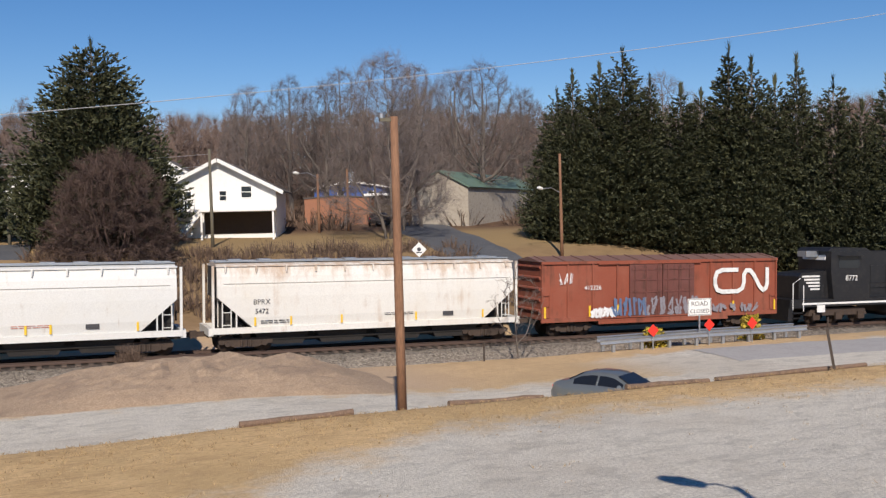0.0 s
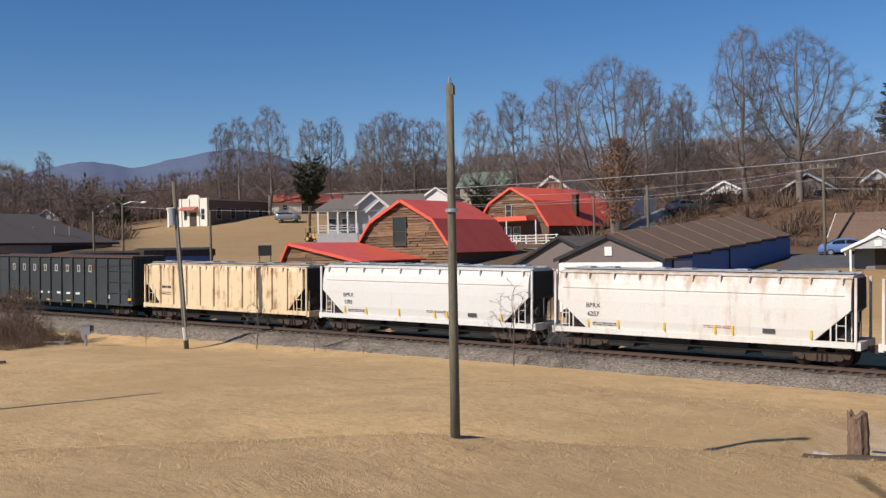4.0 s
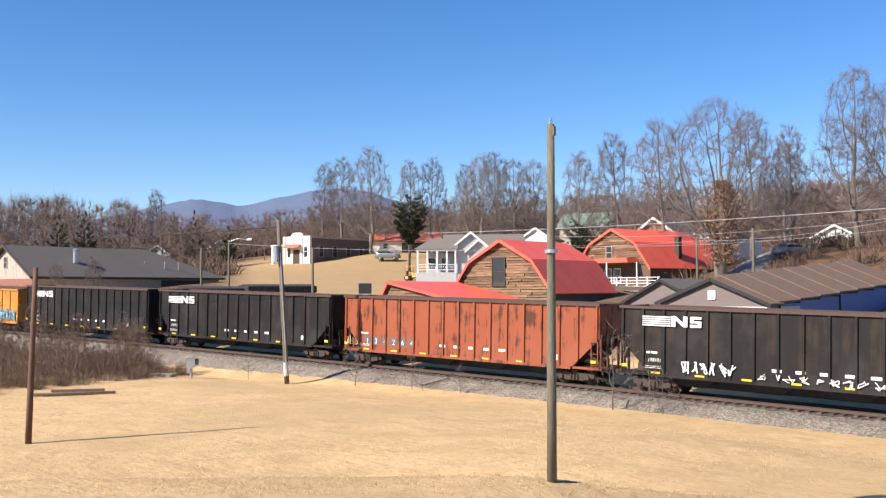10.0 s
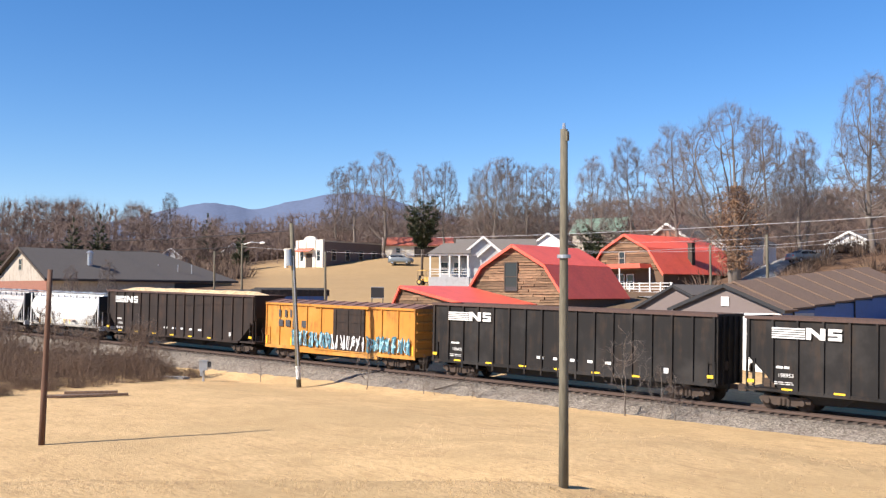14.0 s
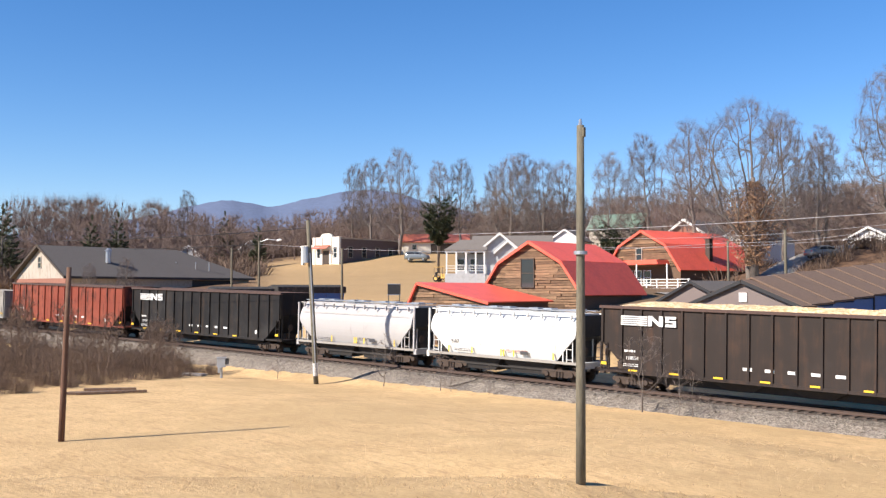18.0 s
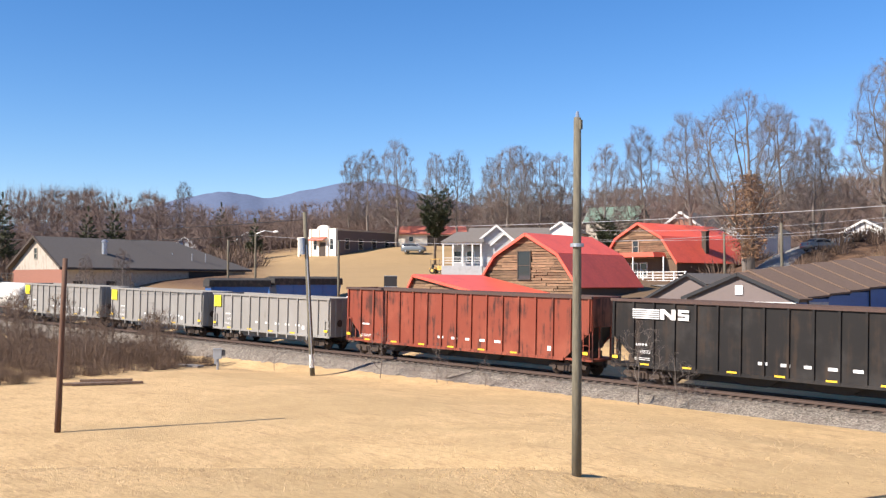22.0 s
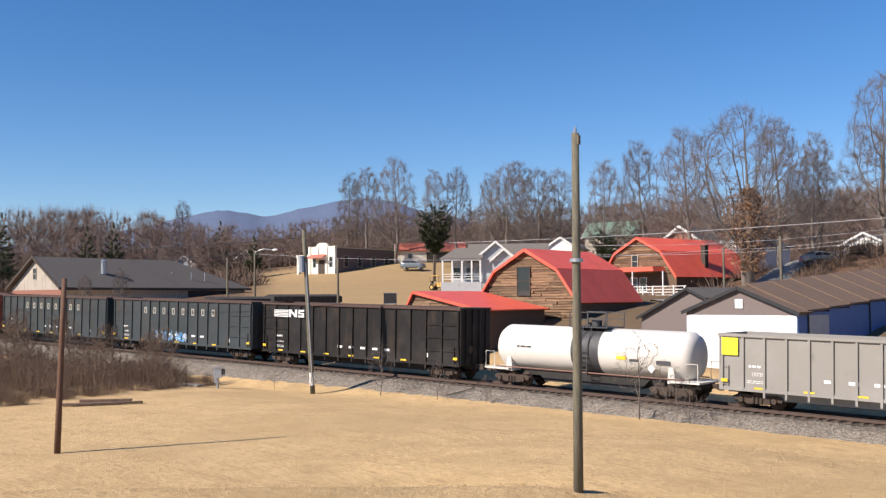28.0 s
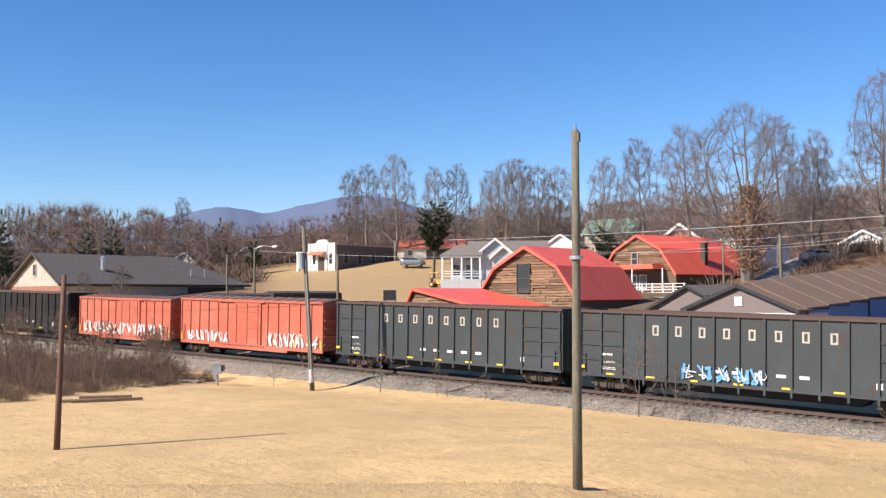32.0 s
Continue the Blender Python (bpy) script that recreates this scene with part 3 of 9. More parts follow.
        mid = start + nd * ln * 0.5 + Vector((rnd.gauss(0, 0.05), rnd.gauss(0, 0.05), rnd.gauss(0, 0.05))) * ln
        off = Matrix.Rotation(rnd.uniform(0, 3.14), 3, nd) @ (nd.orthogonal().normalized() * twig_w * rnd.uniform(0.6, 1.1))
        e = mid + nd * ln * 0.5 + Vector((0, 0, 0.1 * ln))
        if plain_twigs:
            fine.add([start - off, start + off, e], [(0, 1, 2)])
            continue
        fine.add([start - off, start + off, mid + off * 0.8, mid - off * 0.8, e], [(0, 1, 2, 3), (3, 2, 4)])
        off = nd.cross(off).normalized() * twig_w * 0.7
        for sg in (-0.6, 0.7):
            fine.add([mid - off, mid + off, mid + (nd + side * sg).normalized() * ln * 0.55], [(0, 1, 2)])
    return limbs, fine


def tree_thing(name, label, trunk_shape, crown_shape, trunk_mat, crown_mat, m, crown_label="", group="", kind="", smooth=False):
    ob = thing(name, label, "tree", m, group, kind)
    part("trunk", trunk_shape, trunk_mat, ob, smooth=True)
    part("crown", crown_shape, crown_mat, ob, crown_label)
    return ob


def evergreen(seed, height, radius, sprays=2600, shape="cone", bottom=0.02, taper=0.9, fineness=1.0):
    """A conifer: a trunk with upswept boughs, each carrying pointed sprays, so that the outline is feathered and uneven."""
    rnd = random.Random(seed)
    trunk = Shape().tube([(0, 0, -0.3), (0, 0, height * 0.95)], [radius * 0.09, 0.03], 7)
    crown = Shape()
    boughs = max(50, sprays // 13)
    for k in range(boughs):
        h = 1 - math.sqrt(1 - 0.998 * (k + rnd.random()) / boughs)
        if shape == "cone":
            prof = (1 - h) ** taper * (0.74 + 0.26 * min(1, h * 9))
        else:
            prof = math.sin(math.pi * min(1, 0.22 + 0.8 * (1 - h))) ** 0.6 if h < 0.98 else 0.2
        reach = (radius * prof * (rnd.uniform(0.78, 1.06) if k % 7 else rnd.uniform(1.0, 1.16))) + 0.28
        a = k * 2.39996 + rnd.gauss(0, 0.35)
        z0 = height * (bottom + (0.985 - bottom) * h)
        out, across = Vector((math.cos(a), math.sin(a), 0)), Vector((-math.sin(a), math.cos(a), 0))
        rise = rnd.uniform(0.05, 0.5) + 0.3 * h
        if k % 5 == 0:
            trunk.tube([(0, 0, z0), out * reach * 0.8 + Vector((0, 0, z0 + reach * 0.5 * rise))], [0.05, 0.012], 3, False)
        n = max(4, int(15 * (0.35 + prof)))
        for j in range(n):
            s = 0.28 + 0.72 * (j + rnd.random()) / n
            c = out * reach * s + across * rnd.gauss(0, 0.17) * reach * (1.25 - s) + Vector((0, 0, z0 + reach * (rise * s * s - 0.12 * s) + rnd.gauss(0, 0.12)))
            size = rnd.uniform(0.24, 0.62) * (0.75 + radius * 0.09) * fineness
            for _ in range(3):
                d = (out * 0.9 + Vector((rnd.gauss(0, 0.5), rnd.gauss(0, 0.5), rnd.gauss(0.45, 0.4)))).normalized()
                w = Matrix.Rotation(rnd.uniform(0, 3.14), 3, d) @ (d.orthogonal().normalized() * size * 0.26)
                crown.add([c - d * size * 0.35, c + w, c + d * size * 0.95, c - w], [(0, 1, 2, 3)])
    for _ in range(40 if shape == "cone" else 0):
        z = height * (0.93 + 0.07 * rnd.random())
        d = Vector((rnd.gauss(0, 0.35), rnd.gauss(0, 0.35), 1)).normalized()
        w = d.orthogonal().normalized() * 0.09
        crown.add([Vector((0, 0, z - 0.5)), Vector((0, 0, z)) + w, Vector((0, 0, z)) + d * 0.6, Vector((0, 0, z)) - w], [(0, 1, 2, 3)])
    return trunk, crown


def replicate(template, places):
    """Copies of a few templates, each moved, turned and scaled, as one list of points and triangles; places: (which, x, y, z, turn, size, height)."""
    ready = []
    for shape in template:
        tri = [t for f in shape.f for t in ([f] if len(f) == 3 else [(f[0], f[1], f[2]), (f[0], f[2], f[3])])]
        ready.append((np.array([tuple(p) for p in shape.v]), np.array(tri)))
    verts, tris, n = [], [], 0
    for which, x, y, z, turn, size, tall in places:
        v, t = ready[which % len(ready)]
        c, s = math.cos(turn) * size, math.sin(turn) * size
        verts.append(np.stack([v[:, 0] * c - v[:, 1] * s + x, v[:, 0] * s + v[:, 1] * c + y, v[:, 2] * tall + z], 1))
        tris.append(t + n)
        n += len(v)
    out = Shape()
    out.v, out.f = np.concatenate(verts).tolist(), np.concatenate(tris).tolist()
    return out


def bush_shape(seed, radius, height, stems=400, thick=0.014):
    rnd = random.Random(seed)
    s = Shape()
    for _ in range(stems):
        a, k = rnd.uniform(0, 6.28), rnd.random() ** 0.5
        b = Vector((math.cos(a), math.sin(a), 0)) * radius * k * 0.55
        tip = Vector((math.cos(a), math.sin(a), 0)) * radius * k * rnd.uniform(0.8, 1.15) + Vector((0, 0, height * (1 - 0.55 * k * k) * rnd.uniform(0.6, 1.05)))
        mid = b.lerp(tip, 0.5) + Vector((rnd.gauss(0, 0.1), rnd.gauss(0, 0.1), 0.08 * height))
        w = Vector((rnd.gauss(0, 1), rnd.gauss(0, 1), 0)).normalized() * thick
        s.add([b - w, b + w, mid + w * 0.7, mid - w * 0.7, tip], [(0, 1, 2, 3), (3, 2, 4)])
        for _ in range(4):
            p = b.lerp(mid, 0.4 + 0.6 * rnd.random()) if rnd.random() < 0.4 else mid.lerp(tip, rnd.random())
            e = p + Vector((rnd.gauss(0, 0.25), rnd.gauss(0, 0.25), rnd.uniform(0.0, 0.5))) * radius * 0.35
            s.add([p - w * 0.6, p + w * 0.6, e], [(0, 1, 2)])
    return s


def standing(x, y, turn=0, dz=0.0, size=1.0):
    return pose(x, y, ground_z(x, y) + dz, 0, 0, turn) @ Matrix.Scale(size, 4)


# ---- buildings ----
def house(name, label, p0, p1, depth, zb, profile, wall, roof, trim=None, over=0.5, thick=0.14, windows=(), doors=(), category="house", gable=None,
          gable_from=None, side_windows=(), chimney=None, trim_h=0.16, roof_part="roof"):
    """p0, p1: the foot of the front gable wall, left and right; profile: (u, z) from the left eave over the ridge to the right eave."""
    a, b = Vector((*p0, 0)), Vector((*p1, 0))
    w = (b - a).length
    turn = math.degrees(math.atan2(b.y - a.y, b.x - a.x))
    ob = thing(name, label, category, pose(a.x, a.y, zb, 0, 0, turn))
    line = [(u * w, z - zb) for u, z in profile]
    if gable:
        cut = gable_from - zb
        part("wall", Shape().box(0, w, 0, depth, -1.2, cut), wall, ob)
        part("gable", Shape().prism([(0, cut), (w, cut)] + [(x, z) for x, z in reversed(line)], 0, depth), gable, ob)
    else:
        part("wall", Shape().prism([(0, -1.2), (w, -1.2)] + [(x, z) for x, z in reversed(line)], 0, depth), wall, ob)
    # the roof: one slab a slope, proud of the walls, with the eaves carried on
    ext = list(line)
    for i, j in ((0, 1), (-1, -2)):
        dx, dz = line[i][0] - line[j][0], line[i][1] - line[j][1]
        k = 1 + over / math.hypot(dx, dz)
        ext[i] = (line[j][0] + dx * k, line[j][1] + dz * k)
    for (x0, z0), (x1, z1) in zip(ext, ext[1:]):
        n = Vector((-(z1 - z0), x1 - x0)).normalized() * thick
        e = 0.004
        part(roof_part, Shape().prism([(x0, z0 + e), (x1, z1 + e), (x1 + n.x, z1 + n.y), (x0 + n.x, z0 + n.y)], -over, depth + over), roof, ob)
        if trim:
            part("rake_board", Shape().prism([(x0, z0 + 0.02 - trim_h), (x1, z1 + 0.02 - trim_h), (x1 + n.x, z1 + n.y - 0.02), (x0 + n.x, z0 + n.y - 0.02)], -over - 0.05, -over - 0.004), trim, ob)
    for u, z, ww, hh in windows:
        window(ob, Matrix.Translation((u * w, -0.004, z - zb)), ww, hh, trim or M_WHITE)
    for v, z, ww, hh in side_windows:
        window(ob, Matrix.Translation((w + 0.004, v * depth, z - zb)) @ pose(0, 0, 0, 0, 0, 90), ww, hh, trim or M_WHITE)
    for u, hh, ww, mat in doors:
        part("door", Shape().box(u * w - ww / 2, u * w + ww / 2, -0.06, 0.02, 0, hh), mat, ob)
    if chimney:
        u, v, z0, z1, s, mat = chimney
        part("chimney", Shape().box(u * w - s, u * w + s, v * depth - s, v * depth + s, z0 - zb, z1 - zb).box(u * w - s - 0.06, u * w + s + 0.06, v * depth - s - 0.06, v * depth + s + 0.06, z1 - zb, z1 - zb + 0.12), mat, ob)
    return ob


def window(parent, m, w, h, frame_mat):
    f = 0.09
    s = Shape()
    for x0, x1, z0, z1 in ((-w / 2 - f, -w / 2, -h / 2 - f, h / 2 + f), (w / 2, w / 2 + f, -h / 2 - f, h / 2 + f), (-w / 2, w / 2, h / 2, h / 2 + f), (-w / 2, w / 2, -h / 2 - f, -h / 2), (-w / 2, w / 2, -0.03, 0.03)):
        s.box(x0, x1, -0.07, 0.01, z0, z1)
    win = part("window", s, frame_mat, parent)
    win.matrix_basis = m
    part("pane", Shape().box(-w / 2, w / 2, -0.03, 0.005, -h / 2, h / 2), M_GLASS, win)
    return win


GAMBREL = (0, 0.18, 0.5, 0.82, 1)


def gambrel(eave, knee, peak):
    return list(zip(GAMBREL, (eave, knee, peak, knee, eave)))


def siding(ob, w, z0, z1, outline, mat, pitch=0.22, rnd=None):
    """Wavy-edged boards or logs laid in courses over a gable; outline(z) gives the two ends of a course."""
    rnd = rnd or random.Random(3)
    z = z0
    while z < z1:
        a, b = outline(z + pitch / 2)
        x = a
        while x < b - 0.05:
            ln = min(rnd.uniform(1.2, 4.0), b - x)
            if b - x - ln < 0.4:
                ln = b - x
            t = pitch * rnd.uniform(0.72, 0.96)
            d = rnd.uniform(0.04, 0.2)
            part("log", Shape().prism([(x, z), (x + ln - 0.01, z), (x + ln - 0.01, z + t), (x + ln * 0.66, z + t * rnd.uniform(0.75, 1.05)), (x + ln * 0.33, z + t * rnd.uniform(0.75, 1.05)), (x, z + t)], -d, -0.004), mat, ob)
            x += ln
        z += pitch


def build_town():
    # the log house with the barn roof
    p0, p1 = (-63.3, 67.4), (-52.6, 68.2)
    barn = house("log_house", "log-sided house with a red metal barn roof", p0, p1, 10.0, 3.2, gambrel(6.3, 8.9, 10.75), M_LOG_DARK, M_RED_METAL, M_RED_METAL, 0.45, 0.12, trim_h=0.2)
    w = (Vector(p1) - Vector(p0)).length

    def end_of(z):
        zz = z + 3.2
        if zz < 6.3:
            return 0.0, w
        u = 0.18 * (zz - 6.3) / 2.6 if zz < 8.9 else 0.18 + 0.32 * (zz - 8.9) / 1.85
        return w * min(u, 0.49), w * max(1 - u, 0.51)

    siding(barn, w, 0.6, 7.4, end_of, M_LOG, 0.235)
    win = window(barn, Matrix.Translation((w * 0.475, -0.17, 4.75)), 1.3, 2.45, M_DARKWOOD)
    # the low shed roof before it
    shed = house("red_roof_shed", "low shed with a shallow red metal roof before the log house", (-61.5, 56.6), (-53.8, 57.6), 9.0, 2.2, [(0, 5.6), (0.10, 7.0), (1, 5.5)], M_LOG_DARK, M_RED_METAL, M_RED_METAL, 0.35, 0.1, category="shed")
    sb = random.Random(8)
    z = 0.6
    while z < 4.6:
        lo_x = 0.78 * clamp((z - 3.4) / 1.4) + 0.02
        hi_x = 7.7 if z < 3.2 else 7.7 - (z - 3.2) * 4.6
        x = lo_x
        while x < hi_x - 0.3:
            ln = min(sb.uniform(1.0, 3.0), hi_x - x)
            part("log", Shape().prism([(x, z), (x + ln - 0.02, z), (x + ln - 0.02, z + 0.2), (x + ln * 0.5, z + sb.uniform(0.16, 0.23)), (x, z + 0.2)], -sb.uniform(0.03, 0.12), -0.004), M_LOG, shed)
            x += ln
        z += 0.235
    # the second log house, with its porch
    q0, q1 = (-71.2, 97.6), (-60.6, 96.4)
    barn2 = house("log_house", "log-sided house with red barn roof, porch and white deck rail", q0, q1, 13.5, 5.6, gambrel(9.0, 11.6, 13.3), M_LOG_DARK, M_RED_METAL, M_RED_METAL, 0.45, 0.12, trim_h=0.2,
                  chimney=(0.93, 0.45, 9.5, 12.3, 0.3, M_DARKWOOD))
    w2 = (Vector(q1) - Vector(q0)).length

    def end2(z):
        zz = z + 5.6
        if zz < 9:
            return 0.0, w2
        u = 0.18 * (zz - 9) / 2.6 if zz < 11.6 else 0.18 + 0.32 * (zz - 11.6) / 1.7
        return w2 * min(u, 0.49), w2 * max(1 - u, 0.51)

    siding(barn2, w2, 3.6, 7.6, end2, M_LOG, 0.26)
    window(barn2, Matrix.Translation((w2 * 0.45, -0.12, 5.0)), 0.8, 1.35, M_TAN_WALL)
    part("awning", Shape().prism([(2.2, 3.75), (w2 - 1.4, 3.75), (w2 - 1.6, 4.25), (2.4, 4.25)], -2.2, -0.13), M_RED_METAL, barn2, "red porch awning")
    part("deck", Shape().box(1.8, w2 + 3.4, -2.6, -0.2, 0.85, 1.1), M_WHITE, barn2)
    for i in range(9):
        x = 2.0 + i * 1.45
        part("post", Shape().box(x, x + 0.12, -2.5, -2.38, 1.1, 3.75 if i % 3 == 0 and i < 7 else 2.1), M_WHITE, barn2)
    for z in (1.35, 1.65, 2.0):
        part("rail", Shape().box(2.0, w2 + 3.2, -2.48, -2.40, z, z + 0.07), M_WHITE, barn2)
    for x in (3.2, 4.6, 6.0):
        window(barn2, Matrix.Translation((x, -0.1, 2.3)), 0.9, 1.5, M_WHITE)
    for x in (2.2, 6.0, w2 + 2.8):
        part("pier", Shape().box(x, x + 0.25, -2.4, -2.15, -1.2, 0.85), M_DARKWOOD, barn2)

    # the long blue building
    blue = house("long_workshop", "long workshop with white gable, blue side and stepped brown roof", (-36.8, 59.7), (-28.7, 59.4), 1.2, 1.3,
                 [(0, 5.45), (0.5, 7.0), (1, 5.4)], M_BLUE_WALL, M_SHINGLE_BROWN, M_BLACK, 0.25, 0.12, category="workshop", gable=M_GREY_BROWN, gable_from=5.2)
    bw = 8.1
    part("front_panel", Shape().box(0.05, bw - 0.05, -0.06, -0.004, -0.6, 3.9), M_WHITE, blue, "bright white block front")
    part("vent", Shape().box(bw / 2 - 0.28, bw / 2 + 0.28, -0.08, -0.004, 4.35, 4.95), M_WHITE, blue)
    part("side_wall", Shape().box(0, bw, 4.1, 21.5, -1.2, 3.9), M_BLUE_WALL, blue)
    part("office_wall", Shape().box(0, bw, 1.21, 4.09, -1.2, 3.9), M_WINDOW_GREY, blue, "pale side wall of the front bay")
    for k in range(7):
        y0 = 1.25 + 2.9 * k
        lift = 0.12 + 0.2 * k
        for (x0, z0), (x1, z1) in (((-0.45, 3.95), (bw / 2, 5.75)), ((bw / 2, 5.75), (bw + 0.14, 3.98))):
            loops = [[(x0, yy, z0 + q), (x1, yy, z1 + q), (x1, yy, z1 + q + 0.13), (x0, yy, z0 + q + 0.13)] for yy, q in ((y0 - 0.25, lift), (y0 + 2.87, lift + 0.13))]
            part("roof_step", Shape().loft(loops), M_SHINGLE_BROWN, blue)
        part("wall_bay", Shape().prism([(0.01, 3.9), (bw, 3.9), (bw, 3.98 + lift), (bw / 2, 5.72 + lift), (0.01, 3.92 + lift)], y0, y0 + 2.89), M_BLUE_WALL, blue)
        if k in (0, 3):
            part("downpipe", Shape().box(bw + 0.01, bw + 0.09, y0 - 0.05, y0 + 0.05, -0.5, 3.95 + lift), M_DARK_WIRE, blue)
    house("lean_to", "small grey lean-to with a rusty tin roof beside the workshop", (-43.0, 63.5), (-37.4, 63.2), 8, 1.5, [(0, 5.0), (0.75, 7.05), (1, 6.4)], M_GREY_BROWN, M_SHINGLE_GREY, M_BLACK, 0.3, 0.08, category="shed")
    sh = house("storage_shed", "white storage shed under a brown shingle roof", (-25.0, 87.5), (-25.2, 83.0), 4.6, 4.6, [(0, 6.6), (0.5, 8.5), (1, 6.4)], M_WHITE, M_SHINGLE_BROWN, M_WHITE, 0.4, category="shed")
    part("doorway", Shape().box(4.52, 4.56, 1.0, 2.6, -0.2, 1.7), M_DARKWOOD, sh)

    # small grey house
    g = house("small_house", "small grey house with a white gabled porch", (-20.8, 73.4), (-16.9, 73.6), 8, 3.7, [(0, 5.75), (0.5, 7.0), (1, 5.75)], M_SHADED_GREY, M_SHINGLE_GREY, M_WHITE, 0.55, trim_h=0.22)
    part("porch_roof", Shape().prism([(-0.5, 2.0), (1.95, 3.15), (4.4, 2.0), (4.4, 1.8), (1.95, 2.92), (-0.5, 1.8)], -1.7, -0.6), M_WHITE, g)
    for x in (0.05, 3.7):
        part("post", Shape().box(x, x + 0.14, -1.6, -1.46, -0.3, 2.0), M_WHITE, g)
    part("porch_gable", Shape().prism([(0.0, 2.05), (3.9, 2.05), (1.95, 2.9)], -1.55, -1.45), M_WINDOW_GREY, g, "pale boarded porch gable")
    part("attic_vent", Shape().box(1.7, 2.2, -1.6, -1.554, 2.2, 2.6), M_WHITE, g)
    window(g, Matrix.Translation((3.2, -0.004, 1.3)), 0.8, 1.1, M_WHITE)
    part("door", Shape().box(1.4, 2.3, -0.05, 0, 0, 2.0), M_DARKWOOD, g)

    # brick house: its long side and the gable show
    br = house("brick_house", "red brick house with grey shingle roof and white porch", (-17.2, 89.8), (-15.0, 84.4), 4.6, 4.7, [(0, 7.0), (0.5, 9.4), (1, 7.0)], M_BRICK, M_SHINGLE_GREY, M_WHITE, 0.35,
               windows=((0.75, 5.9, 0.5, 1.0),), side_windows=((0.42, 5.95, 1.5, 1.1),))
    part("porch_roof", Shape().loft([[(x, 3.0, 2.2), (x, 5.0, 2.2), (x, 4.0, 3.7)] for x in (5.9, 6.7)]), M_WHITE, br, "white porch gable")
    part("door", Shape().box(5.84, 5.92, 3.4, 4.3, 0.0, 2.0), M_WHITE, br)

    # white house by the road
    wh = house("white_house", "two-storey white house with a wide low gable and deck", (8.0, 89.8), (16.9, 87.3), 11, 5.3, [(0, 9.5), (0.46, 11.6), (1, 9.0)], M_WHITE, M_SHINGLE_GREY, M_WHITE, 0.7, trim_h=0.24,
               windows=((0.10, 8.1, 0.6, 1.5), (0.17, 8.1, 0.6, 1.5), (0.5, 8.45, 0.55, 0.8), (0.72, 8.75, 0.85, 0.95)))
    ww = 9.25
    part("carport", Shape().box(2.9, ww + 0.1, -2.6, -0.02, 1.75, 1.95), M_WHITE, wh)
    # flat dark panel on the wall paints the shaded inside of the carport
    part("carport_shade_panel", Shape().box(3.0, ww - 0.2, -0.05, -0.004, -0.2, 1.7), M_DARKWOOD, wh, "dark panel drawn for the carport's shaded inside")
    for x in (3.0, ww - 0.2):
        part("post", Shape().box(x, x + 0.16, -2.5, -2.34, -0.8, 1.75), M_WHITE, wh)
    part("deck", Shape().box(-0.3, 2.6, -2.4, 0, 1.75, 2.0), M_WHITE, wh)
    part("deck_rail", Shape().box(-0.3, 2.6, -2.42, -2.34, 2.8, 2.9), M_WHITE, wh)
    for i in range(10):
        part("baluster", Shape().box(-0.3 + i * 0.31, -0.22 + i * 0.31, -2.41, -2.35, 2.0, 2.8), M_WHITE, wh)
    part("stairs", Shape().prism([(1.0, -0.3), (1.6, -0.3), (3.2, 1.75), (2.6, 1.75)], -2.4, -1.2), M_WHITE, wh)
    for x in (-0.2, 1.1):
        part("deck_post", Shape().box(x, x + 0.15, -2.3, -2.15, -0.8, 1.75), M_WHITE, wh)
    house("neighbour_house", "grey-roofed house behind the white one", (4.5, 104), (12.5, 102), 9, 6.0, [(0, 10.2), (0.5, 12.6), (1, 10.2)], M_WHITE, M_SHINGLE_GREY, M_WHITE, 0.4)

    # brick retaining building, blue house, garage
    house("brick_store", "flat orange brick store front", (24.0, 108.0), (30.2, 104.0), 8, 5.6, [(0, 8.4), (0.5, 8.6), (1, 8.4)], M_BRICK_ORANGE, M_SHINGLE_GREY, None, 0.1, category="store")
    house("blue_house", "bright blue house under bare trees", (32.0, 137.5), (42.0, 134.0), 9, 7.2, [(0, 10.4), (0.5, 11.3), (1, 10.4)], M_BRIGHT_BLUE, M_SHINGLE_GREY, M_WHITE, 0.4, windows=((0.35, 9.3, 0.8, 1.1), (0.75, 9.3, 0.8, 1.1)))
    house("block_garage", "pale block garage with a green metal roof", (33.8, 100.2), (38.6, 96.0), 28, 6.0, [(0, 9.3), (0.5, 10.9), (1, 9.2)], M_TAN_WALL, M_GREEN_METAL, None, 0.25, category="garage")
    house("carport", "white-roofed open carport beside the garage", (30.4, 106.0), (33.4, 104.8), 6, 6.0, [(0, 8.7), (0.5, 8.8), (1, 8.7)], M_DARKWOOD, M_WHITE, M_WHITE, 0.3, category="carport")

    # houses on the wooded hill
    house("hill_house", "pale clapboard house on the wooded hill", (-33.4, 122.0), (-30.2, 122.2), 6, 10.9, [(0, 13.2), (0.5, 14.4), (1, 13.2)], M_WINDOW_GREY, M_SHINGLE_GREY, M_WHITE, 0.3, windows=((0.3, 12.3, 0.6, 0.9), (0.7, 12.3, 0.6, 0.9)))
    hh = house("hill_house", "tan house with a brown roof among trees", (-29.5, 121.5), (-29.2, 126.5), 4.4, 10.9, [(0, 12.8), (0.5, 14.6), (1, 12.8)], M_TAN_WALL, M_SHINGLE_BROWN, M_WHITE, 0.4)
